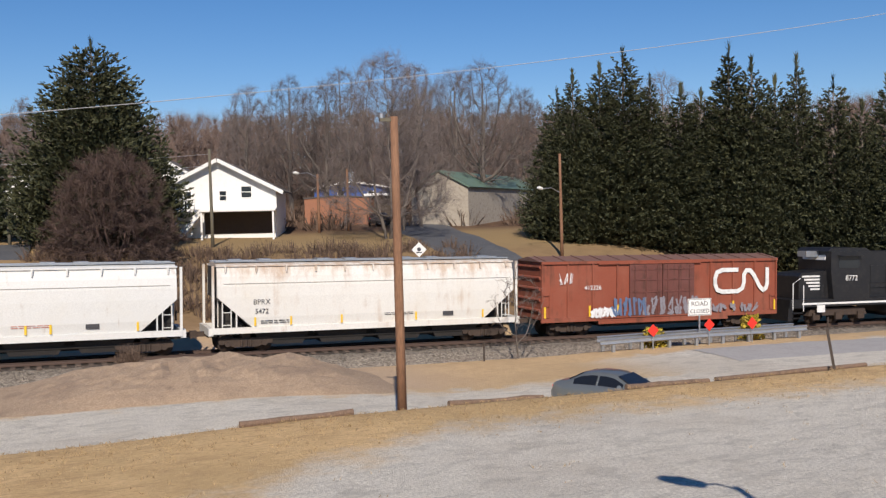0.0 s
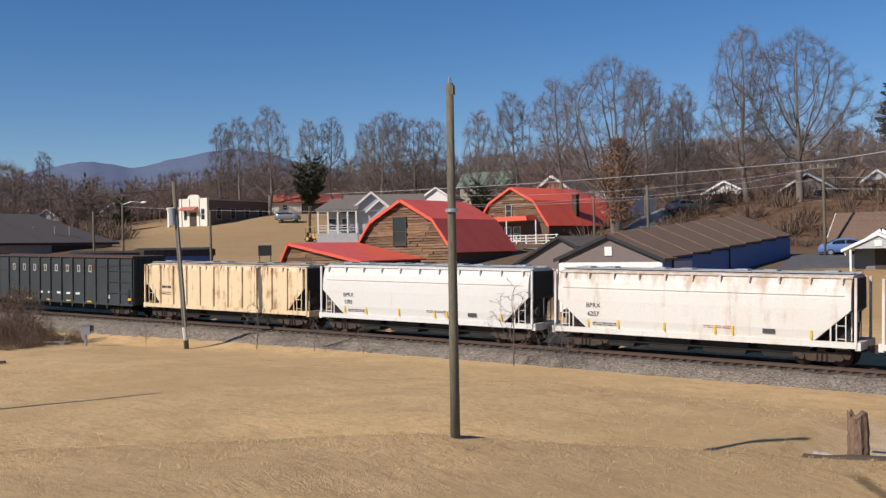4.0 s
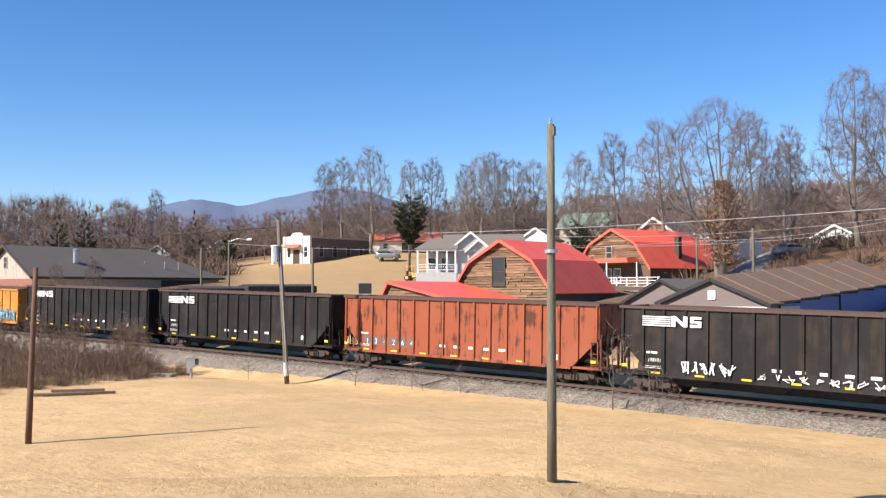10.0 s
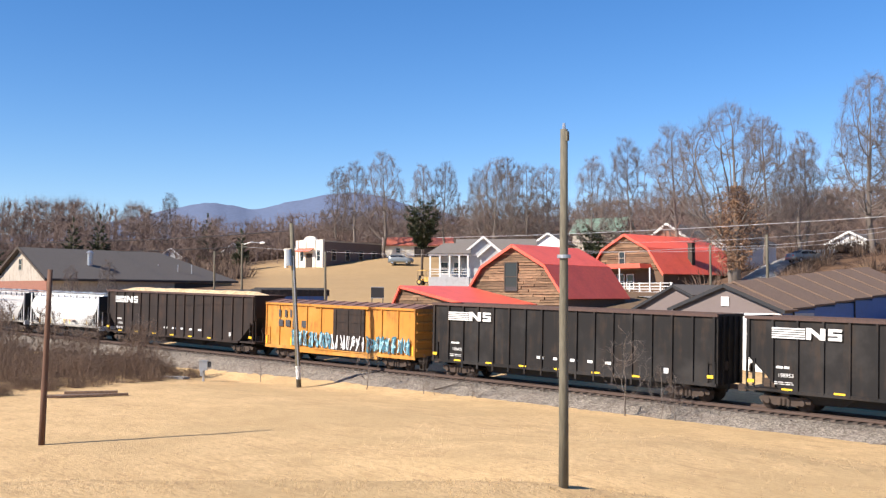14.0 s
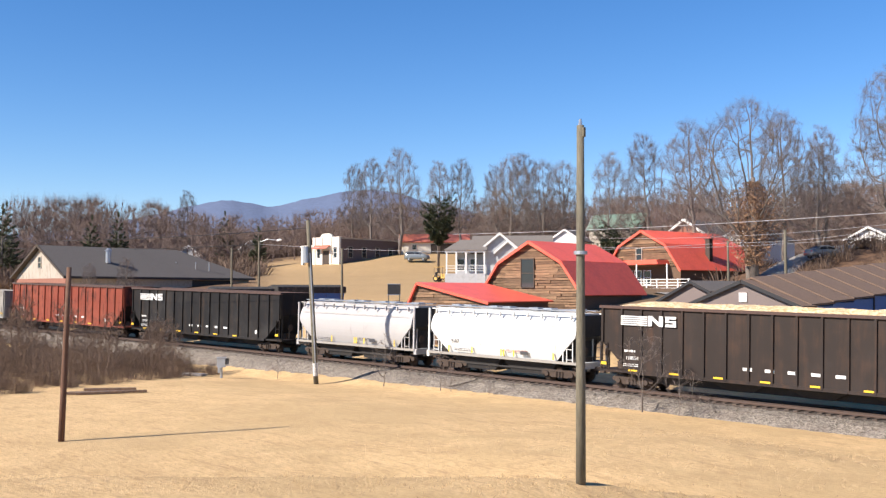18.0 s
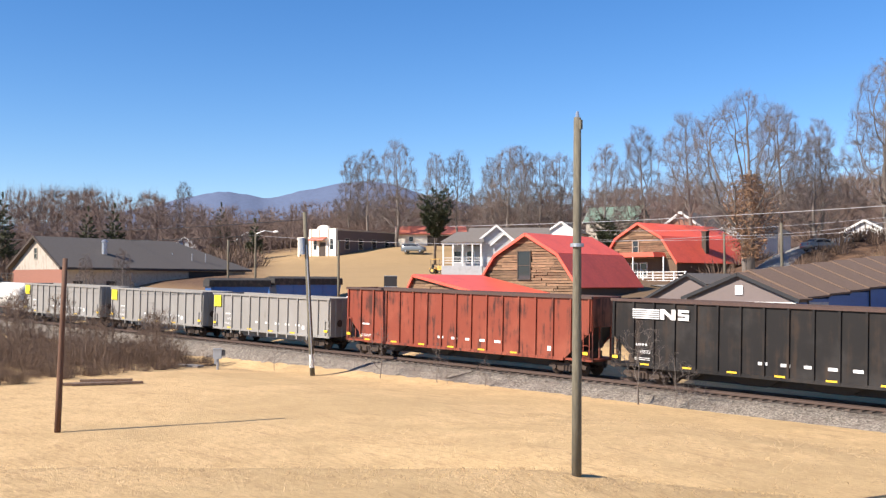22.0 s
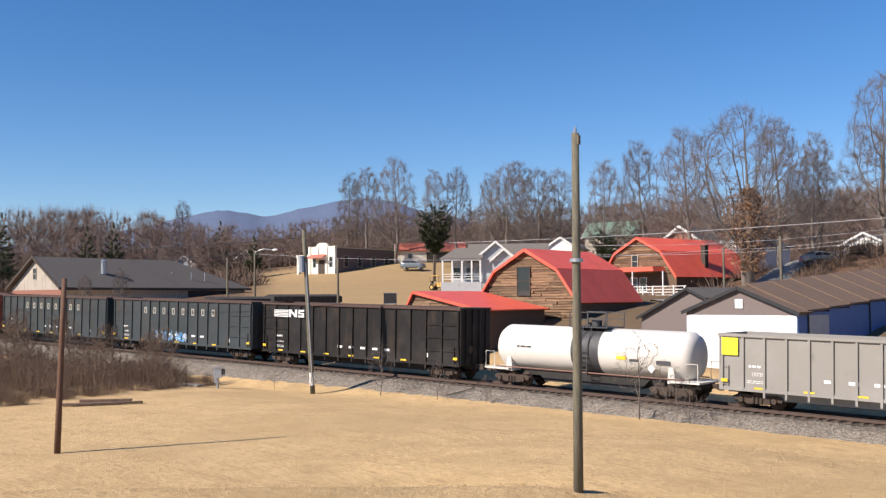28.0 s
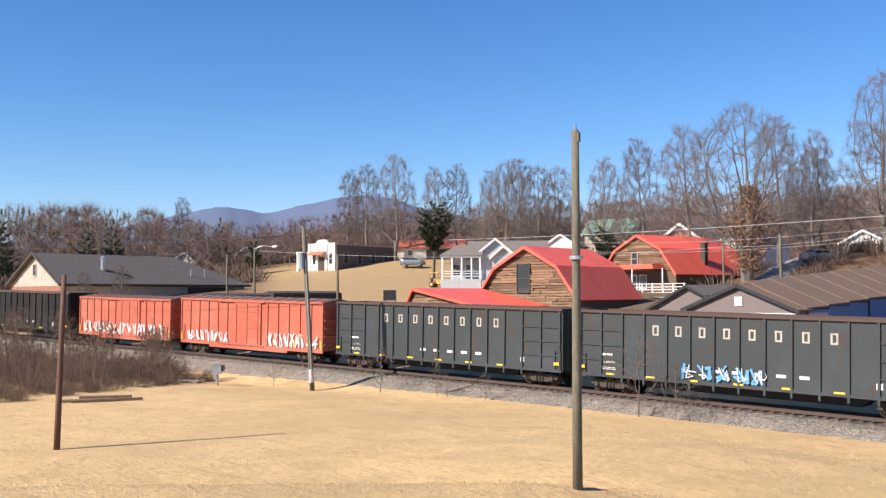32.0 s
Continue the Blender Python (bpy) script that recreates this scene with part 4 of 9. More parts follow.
    house("hill_house", "white house on the wooded hill", (-58.0, 133.5), (-52.4, 134.5), 9, 10.5, [(0, 13.4), (0.5, 14.9), (1, 13.4)], M_WHITE, M_SHINGLE_GREY, M_WHITE, 0.4, windows=((0.3, 12.6, 0.8, 1.2), (0.7, 12.6, 0.8, 1.2)))
    house("hill_house", "dark house under a low grey roof on the wooded hill", (-45.5, 129.0), (-39.0, 130.0), 9, 10.8, [(0, 13.0), (0.5, 15.0), (1, 13.0)], M_GREY_BROWN, M_SHINGLE_GREY, M_WINDOW_GREY, 0.4, windows=((0.25, 12.4, 1.0, 0.8), (0.7, 12.4, 1.0, 0.8)))
    house("hill_house", "brown porch house on the wooded hill", (-20.5, 120.0), (-16.5, 120.3), 6, 10.6, [(0, 12.6), (0.5, 13.9), (1, 12.6)], M_LOG_DARK, M_SHINGLE_BROWN, M_TAN_WALL, 0.4)
    house("hill_house", "white two-storey house behind the magnolias", (-6.2, 106.0), (-1.2, 106.0), 8, 6.0, [(0, 10.0), (0.5, 12.2), (1, 10.0)], M_WHITE, M_SHINGLE_GREY, M_WHITE, 0.3, windows=((0.4, 8.6, 0.8, 1.2),))

    # beyond the barns
    house("white_garage", "white gabled garage behind the log house", (-68.5, 117.5), (-62.0, 116.8), 8, 7.0, [(0, 12.7), (0.5, 14.4), (1, 12.9)], M_WHITE, M_SHINGLE_GREY, M_WHITE, 0.3, category="garage")
    house("white_shed", "small white gabled shed among trees", (-92.4, 112.0), (-88.0, 114.0), 7, 8.4, [(0, 13.6), (0.5, 15.2), (1, 13.6)], M_WHITE, M_SHINGLE_GREY, M_WHITE, 0.3, category="shed")
    house("green_roof_house", "house with a green metal roof among trees", (-97.4, 131.6), (-96.6, 127.2), 8.6, 10.0, [(0, 16.2), (0.5, 18.4), (1, 16.2)], M_TAN_WALL, M_GREEN_METAL, M_WHITE, 0.4)
    house("brick_gable_house", "brick house with white gable trim behind the barn roof", (-84.5, 128.5), (-76.0, 129.5), 9, 8.5, [(0, 14.0), (0.5, 17.0), (1, 14.0)], M_BRICK, M_SHINGLE_GREY, M_WHITE, 0.5, trim_h=0.3)
    ph = thing("porch_house", "pale porch house with a grey roof and two front gables", "house", pose(-91.1, 89.9, 8.3, 0, 0, 41))
    part("wall", Shape().box(1.0, 13.4, 2.2, 10.0, -2.5, 3.0), M_WINDOW_GREY, ph)
    for y0, z0, y1, z1 in ((1.7, 2.85, 6.1, 5.35), (6.1, 5.35, 10.5, 2.85)):
        part("roof", Shape().loft([[(x, y0, z0), (x, y1, z1), (x, y1, z1 + 0.14), (x, y0, z0 + 0.14)] for x in (3.0, 13.8)]), M_SHINGLE_LIGHT, ph)
    part("end_gable", Shape().loft([[(x, 2.2, 3.004), (x, 10.0, 3.004), (x, 6.1, 5.3)] for x in (13.2, 13.39)]), M_WHITE, ph)
    for x0, x1, zt, ze, yf in ((4.7, 8.9, 5.45, 3.75, 0.9), (6.4, 9.3, 4.45, 3.2, 0.1)):
        xm = (x0 + x1) / 2
        part("gable", Shape().prism([(x0, -2.0), (x1, -2.0), (x1, ze), (xm, zt), (x0, ze)], yf, 5.0 if yf > 0.5 else 2.1), M_WINDOW_GREY, ph, "pale front gable")
        for sg in (-1, 1):
            xe, z_e = xm + sg * ((x1 - x0) / 2 + 0.35), ze - 0.3
            part("gable_roof", Shape().prism([(xm, zt + 0.01), (xe, z_e), (xe, z_e + 0.13), (xm, zt + 0.15)], yf - 0.35, 4.6 if yf > 0.5 else 2.0), M_SHINGLE_LIGHT, ph)
            part("rake_board", Shape().prism([(xm, zt - 0.16), (xe, z_e - 0.17), (xe, z_e + 0.15), (xm, zt + 0.17)], yf - 0.42, yf - 0.354), M_WHITE, ph)
    part("porch_roof", Shape().add([(-0.4, -0.4, 3.3), (5.2, -0.4, 3.3), (5.2, 4.4, 3.3), (-0.4, 4.4, 3.3), (1.6, 2.2, 4.75), (5.2, 2.2, 4.75)], [(0, 1, 5, 4), (3, 0, 4), (2, 3, 4, 5), (1, 2, 5), (3, 2, 1, 0)]), M_SHINGLE_LIGHT, ph)
    part("porch_beam", Shape().box(-0.2, 5.0, -0.2, 0.0, 3.0, 3.28), M_WHITE, ph)
    for x in (-0.1, 1.15, 2.4, 3.65, 4.75):
        part("porch_post", Shape().box(x, x + 0.2, -0.2, 0.0, 0.3, 3.0), M_WHITE, ph)
    # grey instead of white: the shade on the base is put into its colour
    part("porch_base", Shape().box(-0.2, 5.0, -0.25, 2.1, -2.2, 0.3), M_WINDOW_GREY, ph, "porch base greyed in colour for its shade")
    for z in (0.6, 0.95, 1.25):
        part("porch_rail", Shape().box(0.1, 4.75, -0.15, -0.07, z, z + 0.08), M_WHITE, ph)
    for x in (1.7, 3.4):
        window(ph, Matrix.Translation((x, 2.19, 1.5)), 0.9, 1.4, M_WHITE)
    for k in range(5):
        part("step", Shape().box(5.1, 6.3, -1.6 + 0.3 * k, 0.6, -1.9 + 0.4 * k, -1.5 + 0.4 * k), M_CONCRETE_PALE, ph)

    # mission-style hall and the red-roofed house on the grass hill
    ms = thing("mission_hall", "cream mission-style front on a long dark brick hall", "hall", pose(-148.6, 118.4, 11.7, 0, 0, 96.4))
    part("wall", Shape().box(0.02, 20.5, 0.05, 7.3, -2, 4.6), M_DARK_BRICK, ms, "dark brick side wall")
    part("coping", Shape().box(0.02, 20.6, -0.06, 0.12, 4.604, 4.85), M_TAN_WALL, ms)
    part("front", Shape().box(-0.3, 0.0, 0.0, 7.3, -2, 4.7), M_CREAM, ms, "cream stucco front")
    for y in (0.0, 2.1, 4.6, 6.7):
        part("pilaster", Shape().box(-0.48, -0.304, y, y + 0.6, -2, 5.0), M_CREAM, ms)
    loops = [[(x, 0.0, 4.704), (x, 7.3, 4.704), (x, 7.3, 5.0), (x, 5.3, 5.0), (x, 5.0, 5.45), (x, 4.3, 5.7), (x, 3.0, 5.7), (x, 2.3, 5.45), (x, 2.0, 5.0), (x, 0.0, 5.0)] for x in (-0.32, 0.1)]
    part("parapet", Shape().loft(loops), M_CREAM, ms, "stepped cream parapet")
    part("awning", Shape().loft([[(-0.35, y, 3.3), (-1.7, y, 2.7), (-1.7, y, 2.85), (-0.35, y, 3.5)] for y in (2.3, 6.6)]), M_RED_DULL, ms)
    part("doorway", Shape().box(-0.36, -0.305, 2.8, 4.5, -1, 2.4), M_DARKWOOD, ms)
    for y in (1.2, 5.7):
        window(ms, Matrix.Translation((-0.30, y, 2.0)) @ pose(0, 0, 0, 0, 0, -90), 0.9, 2.0, M_WHITE)
    part("porch_roof", Shape().box(-0.6, 4.0, 7.35, 10.6, 3.1, 3.5), M_CREAM, ms)
    for y in (7.6, 10.0):
        for x in (-0.5, 3.4):
            part("porch_post", Shape().box(x, x + 0.5, y, y + 0.5, -2, 3.1), M_CREAM, ms)
    for i in range(5):
        window(ms, Matrix.Translation((2.6 + i * 3.8, 0.04, 2.1)), 1.1, 2.0, M_TAN_WALL)
    rr = house("red_roof_house", "cream house with a long red roof and carport on the hill", (-154.5, 139.3), (-149.4, 134.5), 13.5, 13.6, [(0, 16.3), (0.5, 17.9), (1, 16.3)], M_CREAM, M_RED_DULL, M_WHITE, 0.5,
               side_windows=((0.2, 15.2, 0.8, 0.9),))
    # the carport's dark inside is only a painted panel on the side wall
    part("carport_shade_panel", Shape().box(7.05, 7.1, 6.0, 13.2, -0.4, 2.3), M_DARKWOOD, rr, "dark panel drawn for the carport's shaded inside")

    # the brick warehouse at the far bend
    lf = thing("warehouse", "long tan warehouse with brick end and grey shingle roof", "warehouse", pose(-117.0, 51.4, 4.0, 0, 0, 96) @ Matrix.Diagonal((1, 0.84, 1, 1)))
    part("wall", Shape().box(0.03, 27.7, 0, 14, -1.6, 4.1), M_TAN_WALL, lf)
    part("brick_end", Shape().box(-0.2, 0.026, -0.02, 14, -1.6, 3.9), M_BRICK, lf, "red brick end wall")
    part("gable", Shape().loft([[(x, -0.02, 3.904), (x, 14.0, 3.904), (x, 14.0, 4.1), (x, 7.0, 7.75), (x, -0.02, 4.1)] for x in (-0.2, 0.026)]), M_PALE_BOARD, lf, "pale boarded gable")
    part("roof", Shape().add([(-0.7, -0.7, 4.0), (28.4, -0.7, 4.0), (28.4, 14.7, 4.0), (-0.7, 14.7, 4.0), (-0.7, 7, 7.9), (19.8, 7, 7.9),
                              (-0.7, -0.7, 4.16), (28.4, -0.7, 4.16), (28.4, 14.7, 4.16), (-0.7, 14.7, 4.16), (-0.7, 7, 8.06), (19.8, 7, 8.06)],
                             [(6, 7, 11, 10), (7, 8, 11), (8, 9, 10, 11), (0, 4, 5, 1), (1, 5, 2), (2, 5, 4, 3), (0, 1, 7, 6), (1, 2, 8, 7), (2, 3, 9, 8), (0, 6, 10, 4), (4, 10, 9, 3)]), M_SHINGLE_GREY, lf)
    part("fascia", Shape().box(-0.7, 28.4, -0.78, -0.71, 3.86, 4.14), M_BLACK, lf)
    for y0, z0, y1, z1 in ((-0.75, 3.98, 7.0, 7.94), (7.0, 7.94, 14.75, 3.98)):
        part("rake_board", Shape().loft([[(x, y0, z0 - 0.12), (x, y1, z1 - 0.12), (x, y1, z1 + 0.2), (x, y0, z0 + 0.2)] for x in (-0.78, -0.71)]), M_DARKWOOD, lf)
    window(lf, Matrix.Translation((-0.21, 7.2, 5.9)) @ pose(0, 0, 0, 0, 0, -90), 0.8, 1.3, M_TAN_WALL)
    for x in (2.0, 6.5, 15.5):
        window(lf, Matrix.Translation((x, -0.004, 1.9)), 1.2, 1.0, M_DARKWOOD)
    part("loading_door", Shape().box(18.1, 24.8, -0.08, -0.004, 2.9, 3.8), M_BLACK, lf)
    part("roof_vent", Shape().tube([(7.0, 2.9, 5.9), (7.0, 2.9, 7.5)], 0.35, 10).tube([(7.0, 2.9, 7.5), (7.0, 2.9, 7.8)], [0.5, 0.1], 10), M_STEEL, lf, "round steel roof ventilator")
    for x, y in ((19.6, 1.6), (21.6, 1.2), (17.4, 3.2)):
        part("vent_pipe", Shape().tube([(x, y, 5.0), (x, y, 6.3)], 0.07, 6), M_STEEL, lf)

    # small houses among the far woods
    for k, (x, y) in enumerate(((-203.0, 131.0), (-209.0, 118.0), (-215.0, 104.0), (-199.0, 79.5))):
        zb = ground_z(x, y) + 0.6
        house("far_house", "small pale house among the far bare woods", (x, y), (x + 3.4, y + 3.8), 7, zb, [(0, zb + 3.4), (0.5, zb + 5.4), (1, zb + 3.4)], M_WHITE if k > 2 else (M_WINDOW_GREY if k % 2 else M_TAN_WALL), M_SHINGLE_GREY, M_WHITE, 0.35,
              windows=((0.3, zb + 2.0, 0.8, 1.1), (0.7, zb + 2.0, 0.8, 1.1)))

M_SHINGLE_LIGHT = plain("worn_grey_shingles", (0.16, 0.142, 0.125), 0.9, vary=0.2, scale=1.0)
M_CONCRETE_PALE = plain("pale_concrete", (0.42, 0.39, 0.35), 0.9, vary=0.15)
M_PALE_BOARD = plain("pale_weathered_boards", (0.43, 0.375, 0.31), 0.85, vary=0.15, dirt=0.5, streak=3)
M_LOG_DARK = plain("dark_log", (0.13, 0.08, 0.05), 0.9, vary=0.3)
# grey siding, darkened in colour to carry the shade of the porch
M_SHADED_GREY = plain("porch_shaded_siding", (0.17, 0.18, 0.20), 0.8, vary=0.08, dirt=0.25)
M_WINDOW_GREY = plain("pale_grey_siding", (0.46, 0.47, 0.48), 0.8, vary=0.06, dirt=0.25)
M_BRICK_ORANGE = plain("orange_brick", (0.34, 0.155, 0.09), 0.9, vary=0.2, scale=4)
M_BRIGHT_BLUE = plain("bright_blue_paint", (0.045, 0.10, 0.32), 0.6)
M_DARK_BRICK = plain("dark_brick", (0.13, 0.10, 0.095), 0.9, vary=0.25)
M_RED_DULL = plain("dull_red_roofing", (0.45, 0.13, 0.08), 0.6, vary=0.12)
build_town()


# ---- planting ----
# how high the bare woods reach over the horizon: bearing and elevation in degrees
SKYLINE = [(-54, 6.0), (-20, 6.2), (0, 6.0), (8, 5.9), (14, 6.2), (20, 6.1), (30, 5.8), (36, 5.6), (41, 5.4), (48, 5.1), (54, 4.6), (56.5, 4.2), (59.5, 4.6), (62, 5.0), (66.6, 5.3), (69.3, 5.7), (80, 6.0)]


def build_planting():
    kinds = {}
    for tag, args in {
        "fork": dict(seed=11, height=25, width=15.5, trunk_r=0.48, clear=0.38, points=1000, twigs=10000, twig_len=1.2, twig_w=0.0075, grain=50),
        "wide": dict(seed=5, height=22, width=16, trunk_r=0.50, clear=0.22, points=1150, twigs=13000, twig_len=1.2, twig_w=0.0075, grain=50),
        "tall": dict(seed=8, height=22, width=12.5, trunk_r=0.40, clear=0.18, points=1000, twigs=13000, twig_len=1.2, twig_w=0.0075, grain=50),
        "slim": dict(seed=21, height=20, width=8.0, trunk_r=0.26, clear=0.28, points=700, twigs=8500, twig_len=1.1, twig_w=0.0075, grain=50),
        "multi": dict(seed=33, height=17, width=13, trunk_r=0.2, clear=0.1, points=1000, twigs=13000, twig_len=1.2, twig_w=0.008, stems=5),
    }.items():
        kinds[tag] = (args["height"], bare_tree(**args))
    src = {}
    rnd = random.Random(2)
    spots = [
        ("multi", 25.6, 82.1, 16.0), ("wide", 43.4, 103.3, 18.0), ("tall", 35.9, 104.0, 17.4), ("tall", 30.0, 114.1, 17.8), ("wide", 46.0, 119.0, 18.6),
        ("tall", 55.3, 117.7, 16.2), ("wide", 86.8, 134.4, 20.8), ("tall", 23.3, 148.2, 14.2), ("fork", -17.3, 118.7, 25.0), ("slim", -23.0, 119.8, 23.2),
        ("wide", -37.4, 111.9, 23.2), ("tall", -44.2, 113.7, 24.5), ("slim", -54.2, 118.2, 19.0), ("slim", -40.1, 134.1, 15.8),
        ("tall", -36.6, 145.5, 17.6), ("slim", -5.9, 149.9, 16.0), ("wide", -53.4, 98.5, 20.6), ("tall", -67.1, 109.0, 20.2), ("slim", -75.8, 111.7, 19.4),
        ("slim", -56.2, 111.7, 20.4), ("tall", -49.5, 107.1, 15.8), ("tall", -112.8, 127.2, 21.9), ("slim", -118.3, 128.9, 20.4), ("tall", -105.6, 126.8, 20.4),
        ("slim", -117.9, 136.0, 23.0), ("slim", -133.2, 135.5, 20.4), ("slim", -136.3, 132.4, 19.8), ("tall", -148.9, 133.6, 23.0), ("slim", -156.4, 132.5, 21.5),
        ("slim", -162.5, 133.1, 20.7), ("tall", -107.4, 134.3, 20.9), ("slim", -88.3, 121.3, 18.4), ("slim", -259.9, 149.8, 22.0), ("slim", -107.1, 49.6, 8.5),
        ("slim", -100.0, 50.4, 7.5), ("slim", 29.5, 90.0, 13.0), ("tall", 20.0, 120.0, 16.0), ("slim", 33.0, 95.0, 14.5), ("tall", 24.5, 117.5, 17.0), ("wide", 27.5, 112.0, 16.0),
    ]
    for tag, x, y, h in spots:
        h0, (limbs, fine) = kinds[tag]
        h -= bank(x, y - track_y(x) - 3) + (1.6 if x < -100 else 0)
        m = standing(x, y, rnd.uniform(0, 360), 0, h / h0)
        if tag not in src:
            src[tag] = tree_thing("bare_tree", "tall leafless winter tree with grey bark", limbs, fine, M_BARK, M_TWIG, m, group="bare trees on the hillside")
        else:
            copy_thing(src[tag], m).scale = (h / h0,) * 3
    # dry leaves still hanging low in one of the trees
    dl = Shape()
    for _ in range(9000):
        a, z = rnd.uniform(0, 6.28), rnd.uniform(1.5, 10.5)
        r = 3.6 * math.sin(math.pi * (z - 0.5) / 11) * rnd.random() ** 0.5 * (0.75 + 0.3 * math.sin(3 * a + z))
        c = Vector((r * math.cos(a), r * math.sin(a), z))
        u, v = Vector((rnd.gauss(0, 1), rnd.gauss(0, 1), rnd.gauss(0, 1))) * 0.055, Vector((rnd.gauss(0, 1), rnd.gauss(0, 1), rnd.gauss(0, 1))) * 0.055
        dl.add([c - u, c + v, c + u, c - v], [(0, 1, 2, 3)])
    tr = tree_thing("oak_tree", "oak with dry brown leaves round its trunk", Shape().tube([(0, 0, -0.4), (0.1, 0, 5), (0, 0.1, 11)], [0.5, 0.4, 0.2], 7), dl, M_BARK, M_DRYLEAF, standing(-52.6, 98.0))

    # evergreens
    t, c = evergreen(3, 16.0, 7.3, 26000, bottom=0.0, taper=0.68, fineness=0.52)
    tree_thing("fir_tree", "large dense dark green conifer behind the track", t, c, M_BARK, M_FIR, standing(1.8, 82.0, 20))
    rows = [(40.2, 78.6, 14.6), (41.0, 77.2, 16.2), (43.2, 76.4, 17.0), (45.3, 76.0, 18.2), (47.0, 74.4, 16.4), (48.6, 72.2, 16.6), (50.2, 71.6, 17.3), (52.0, 70.2, 19.2),
            (53.3, 68.9, 18.2), (54.3, 67.2, 17.0), (55.4, 65.9, 19.0), (57.2, 63.8, 17.8), (58.4, 62.0, 18.8), (59.8, 60.8, 18.4), (61.5, 58.5, 18.6), (63.0, 56.5, 18.0)]
    firs = []
    for k in range(3):
        t, c = evergreen(40 + k, 17.0, (5.0, 4.4, 4.7)[k], 15000, fineness=0.5, bottom=0.0, taper=(0.85, 0.95, 0.8)[k])
        x, y, h = rows[k]
        h *= 0.9
        firs.append(tree_thing("cypress_tree", "tall dark green conifer in a dense row", t, c, M_BARK, M_FIR, standing(x, y, k * 70, 0, h / 17.0), group="row of conifers"))
        firs[-1].scale = (h / 17.0,) * 3
    for k, (x, y, h) in enumerate(rows[3:]):
        s = 0.88 * h / 17.0 * rnd.choice((0.9, 0.96, 1.0, 1.05))
        o = copy_thing(firs[k % 3], pose(x, y, ground_z(x, y), 0, 0, 47 * k))
        o.scale = (s * rnd.uniform(0.85, 1.25), s * rnd.uniform(0.85, 1.25), s)
    t, c = evergreen(60, 11.4, 3.5, 8000, bottom=0.02, taper=0.45, fineness=0.6)
    mg = tree_thing("magnolia_tree", "broad glossy dark green magnolia", t, c, M_BARK, M_MAGNOLIA, standing(-10.2, 87.4), group="magnolias")
    copy_thing(mg, standing(-7.4, 89.5, 120)).scale = (0.95, 0.95, 0.9)
    t, c = evergreen(61, 19.5, 3.1, 900, bottom=0.38, taper=0.7)
    tree_thing("pine_tree", "slender dark conifer above the hill houses", t, c, M_BARK, M_FIR, standing(-35.2, 145.8))
    t, c = evergreen(62, 13.0, 2.9, 2200, "round", 0.36, fineness=0.8)
    tree_thing("ivy_tree", "dark round evergreen on the skyline", t, c, M_BARK, M_MAGNOLIA, standing(-122, 118.4))
    t, c = evergreen(64, 7.6, 3.8, 4200, "round", 0.0, fineness=0.7)
    tree_thing("holly_tree", "broad dark evergreen behind the barn roof", t, c, M_BARK, M_MAGNOLIA, standing(-86.0, 121.5))
    for x, y, h in ((-190, 71, 14), (-196, 74, 15), (-184, 91, 12.5), (-187, 87, 12), (-195, 122, 12), (-166, 111.5, 8), (-30, 160, 16)):
        t, c = evergreen(int(70 + h), h, h * 0.22, 700, bottom=0.15)
        tree_thing("pine_tree", "dark pine among the far bare woods", t, c, M_BARK, M_FIR, standing(x, y))

    # the reddish leafless tree before the big conifer
    limbs, fine = bare_tree(seed=90, height=7.8, width=10.5, trunk_r=0.09, clear=0.05, points=900, twigs=15000, twig_len=0.75, stems=7, twig_w=0.016, grain=34)
    tree_thing("twiggy_tree", "dense reddish leafless ornamental tree", limbs, fine, M_TWIG_RED, M_TWIG_RED, standing(2.6, 72.0))

    # woods on the far slopes, one sheet of many trees that rise to the skyline
    far = [bare_tree(seed=100 + k, height=14, width=9.0, trunk_r=0.14, clear=0.08, points=46, twigs=760, twig_len=2.1, twig_w=0.026, fine_r=0.026, grain=12, plain_twigs=True) for k in range(5)]
    places = []
    while len(places) < 1900:
        az = rnd.uniform(-54, 79)
        a, r = radians(az), rnd.uniform(*((205, 340) if az > 43 else (165, 320)))
        x, y = -r * math.sin(a), r * math.cos(a)
        g = ground_z(x, y)
        top = EYE[2] + r * math.tan(radians(lookup(az, SKYLINE) - 1.1 * rnd.random() ** 1.6 + 0.25 * noise.noise((az * 0.9, 0, 2))))
        if y < 90 or top - g < 4:
            continue
        tall = min(top - g, 21) / 14
        places.append((len(places), x, y, g, rnd.uniform(0, 6.28), rnd.uniform(0.75, 1.15) * min(1.1, max(0.7, tall)), tall))
    limbs, fine = replicate([l for l, f in far], places), replicate([f for l, f in far], places)
    # brush under the trees
    brush = [bush_shape(200 + k, 2.6, 2.6, 36, 0.06) for k in range(3)]
    under = Shape()
    for n in range(900):
        az, r = radians(rnd.uniform(-50, 76)), rnd.uniform(98, 240)
        x, y = -r * math.sin(az), r * math.cos(az)
        if az > radians(42) and r < 215 or az > radians(33) and y < 118 or y < 92:
            continue
        b, g, s = brush[n % 3], ground_z(x, y), rnd.uniform(0.6, 1.3)
        under.add([(vx * s + x, vy * s + y, vz * s * 0.9 + g) for vx, vy, vz in b.v], b.f)
    for n in range(300):
        x, y = rnd.uniform(-3, 29), rnd.uniform(60, 75)
        b, g, s = brush[n % 3], ground_z(x, y), rnd.uniform(0.25, 0.6)
        under.add([(vx * s + x, vy * s + y, vz * s + g) for vx, vy, vz in b.v], b.f)
    for n in range(130):
        x, y = rnd.uniform(-48, -4), rnd.uniform(92, 118)
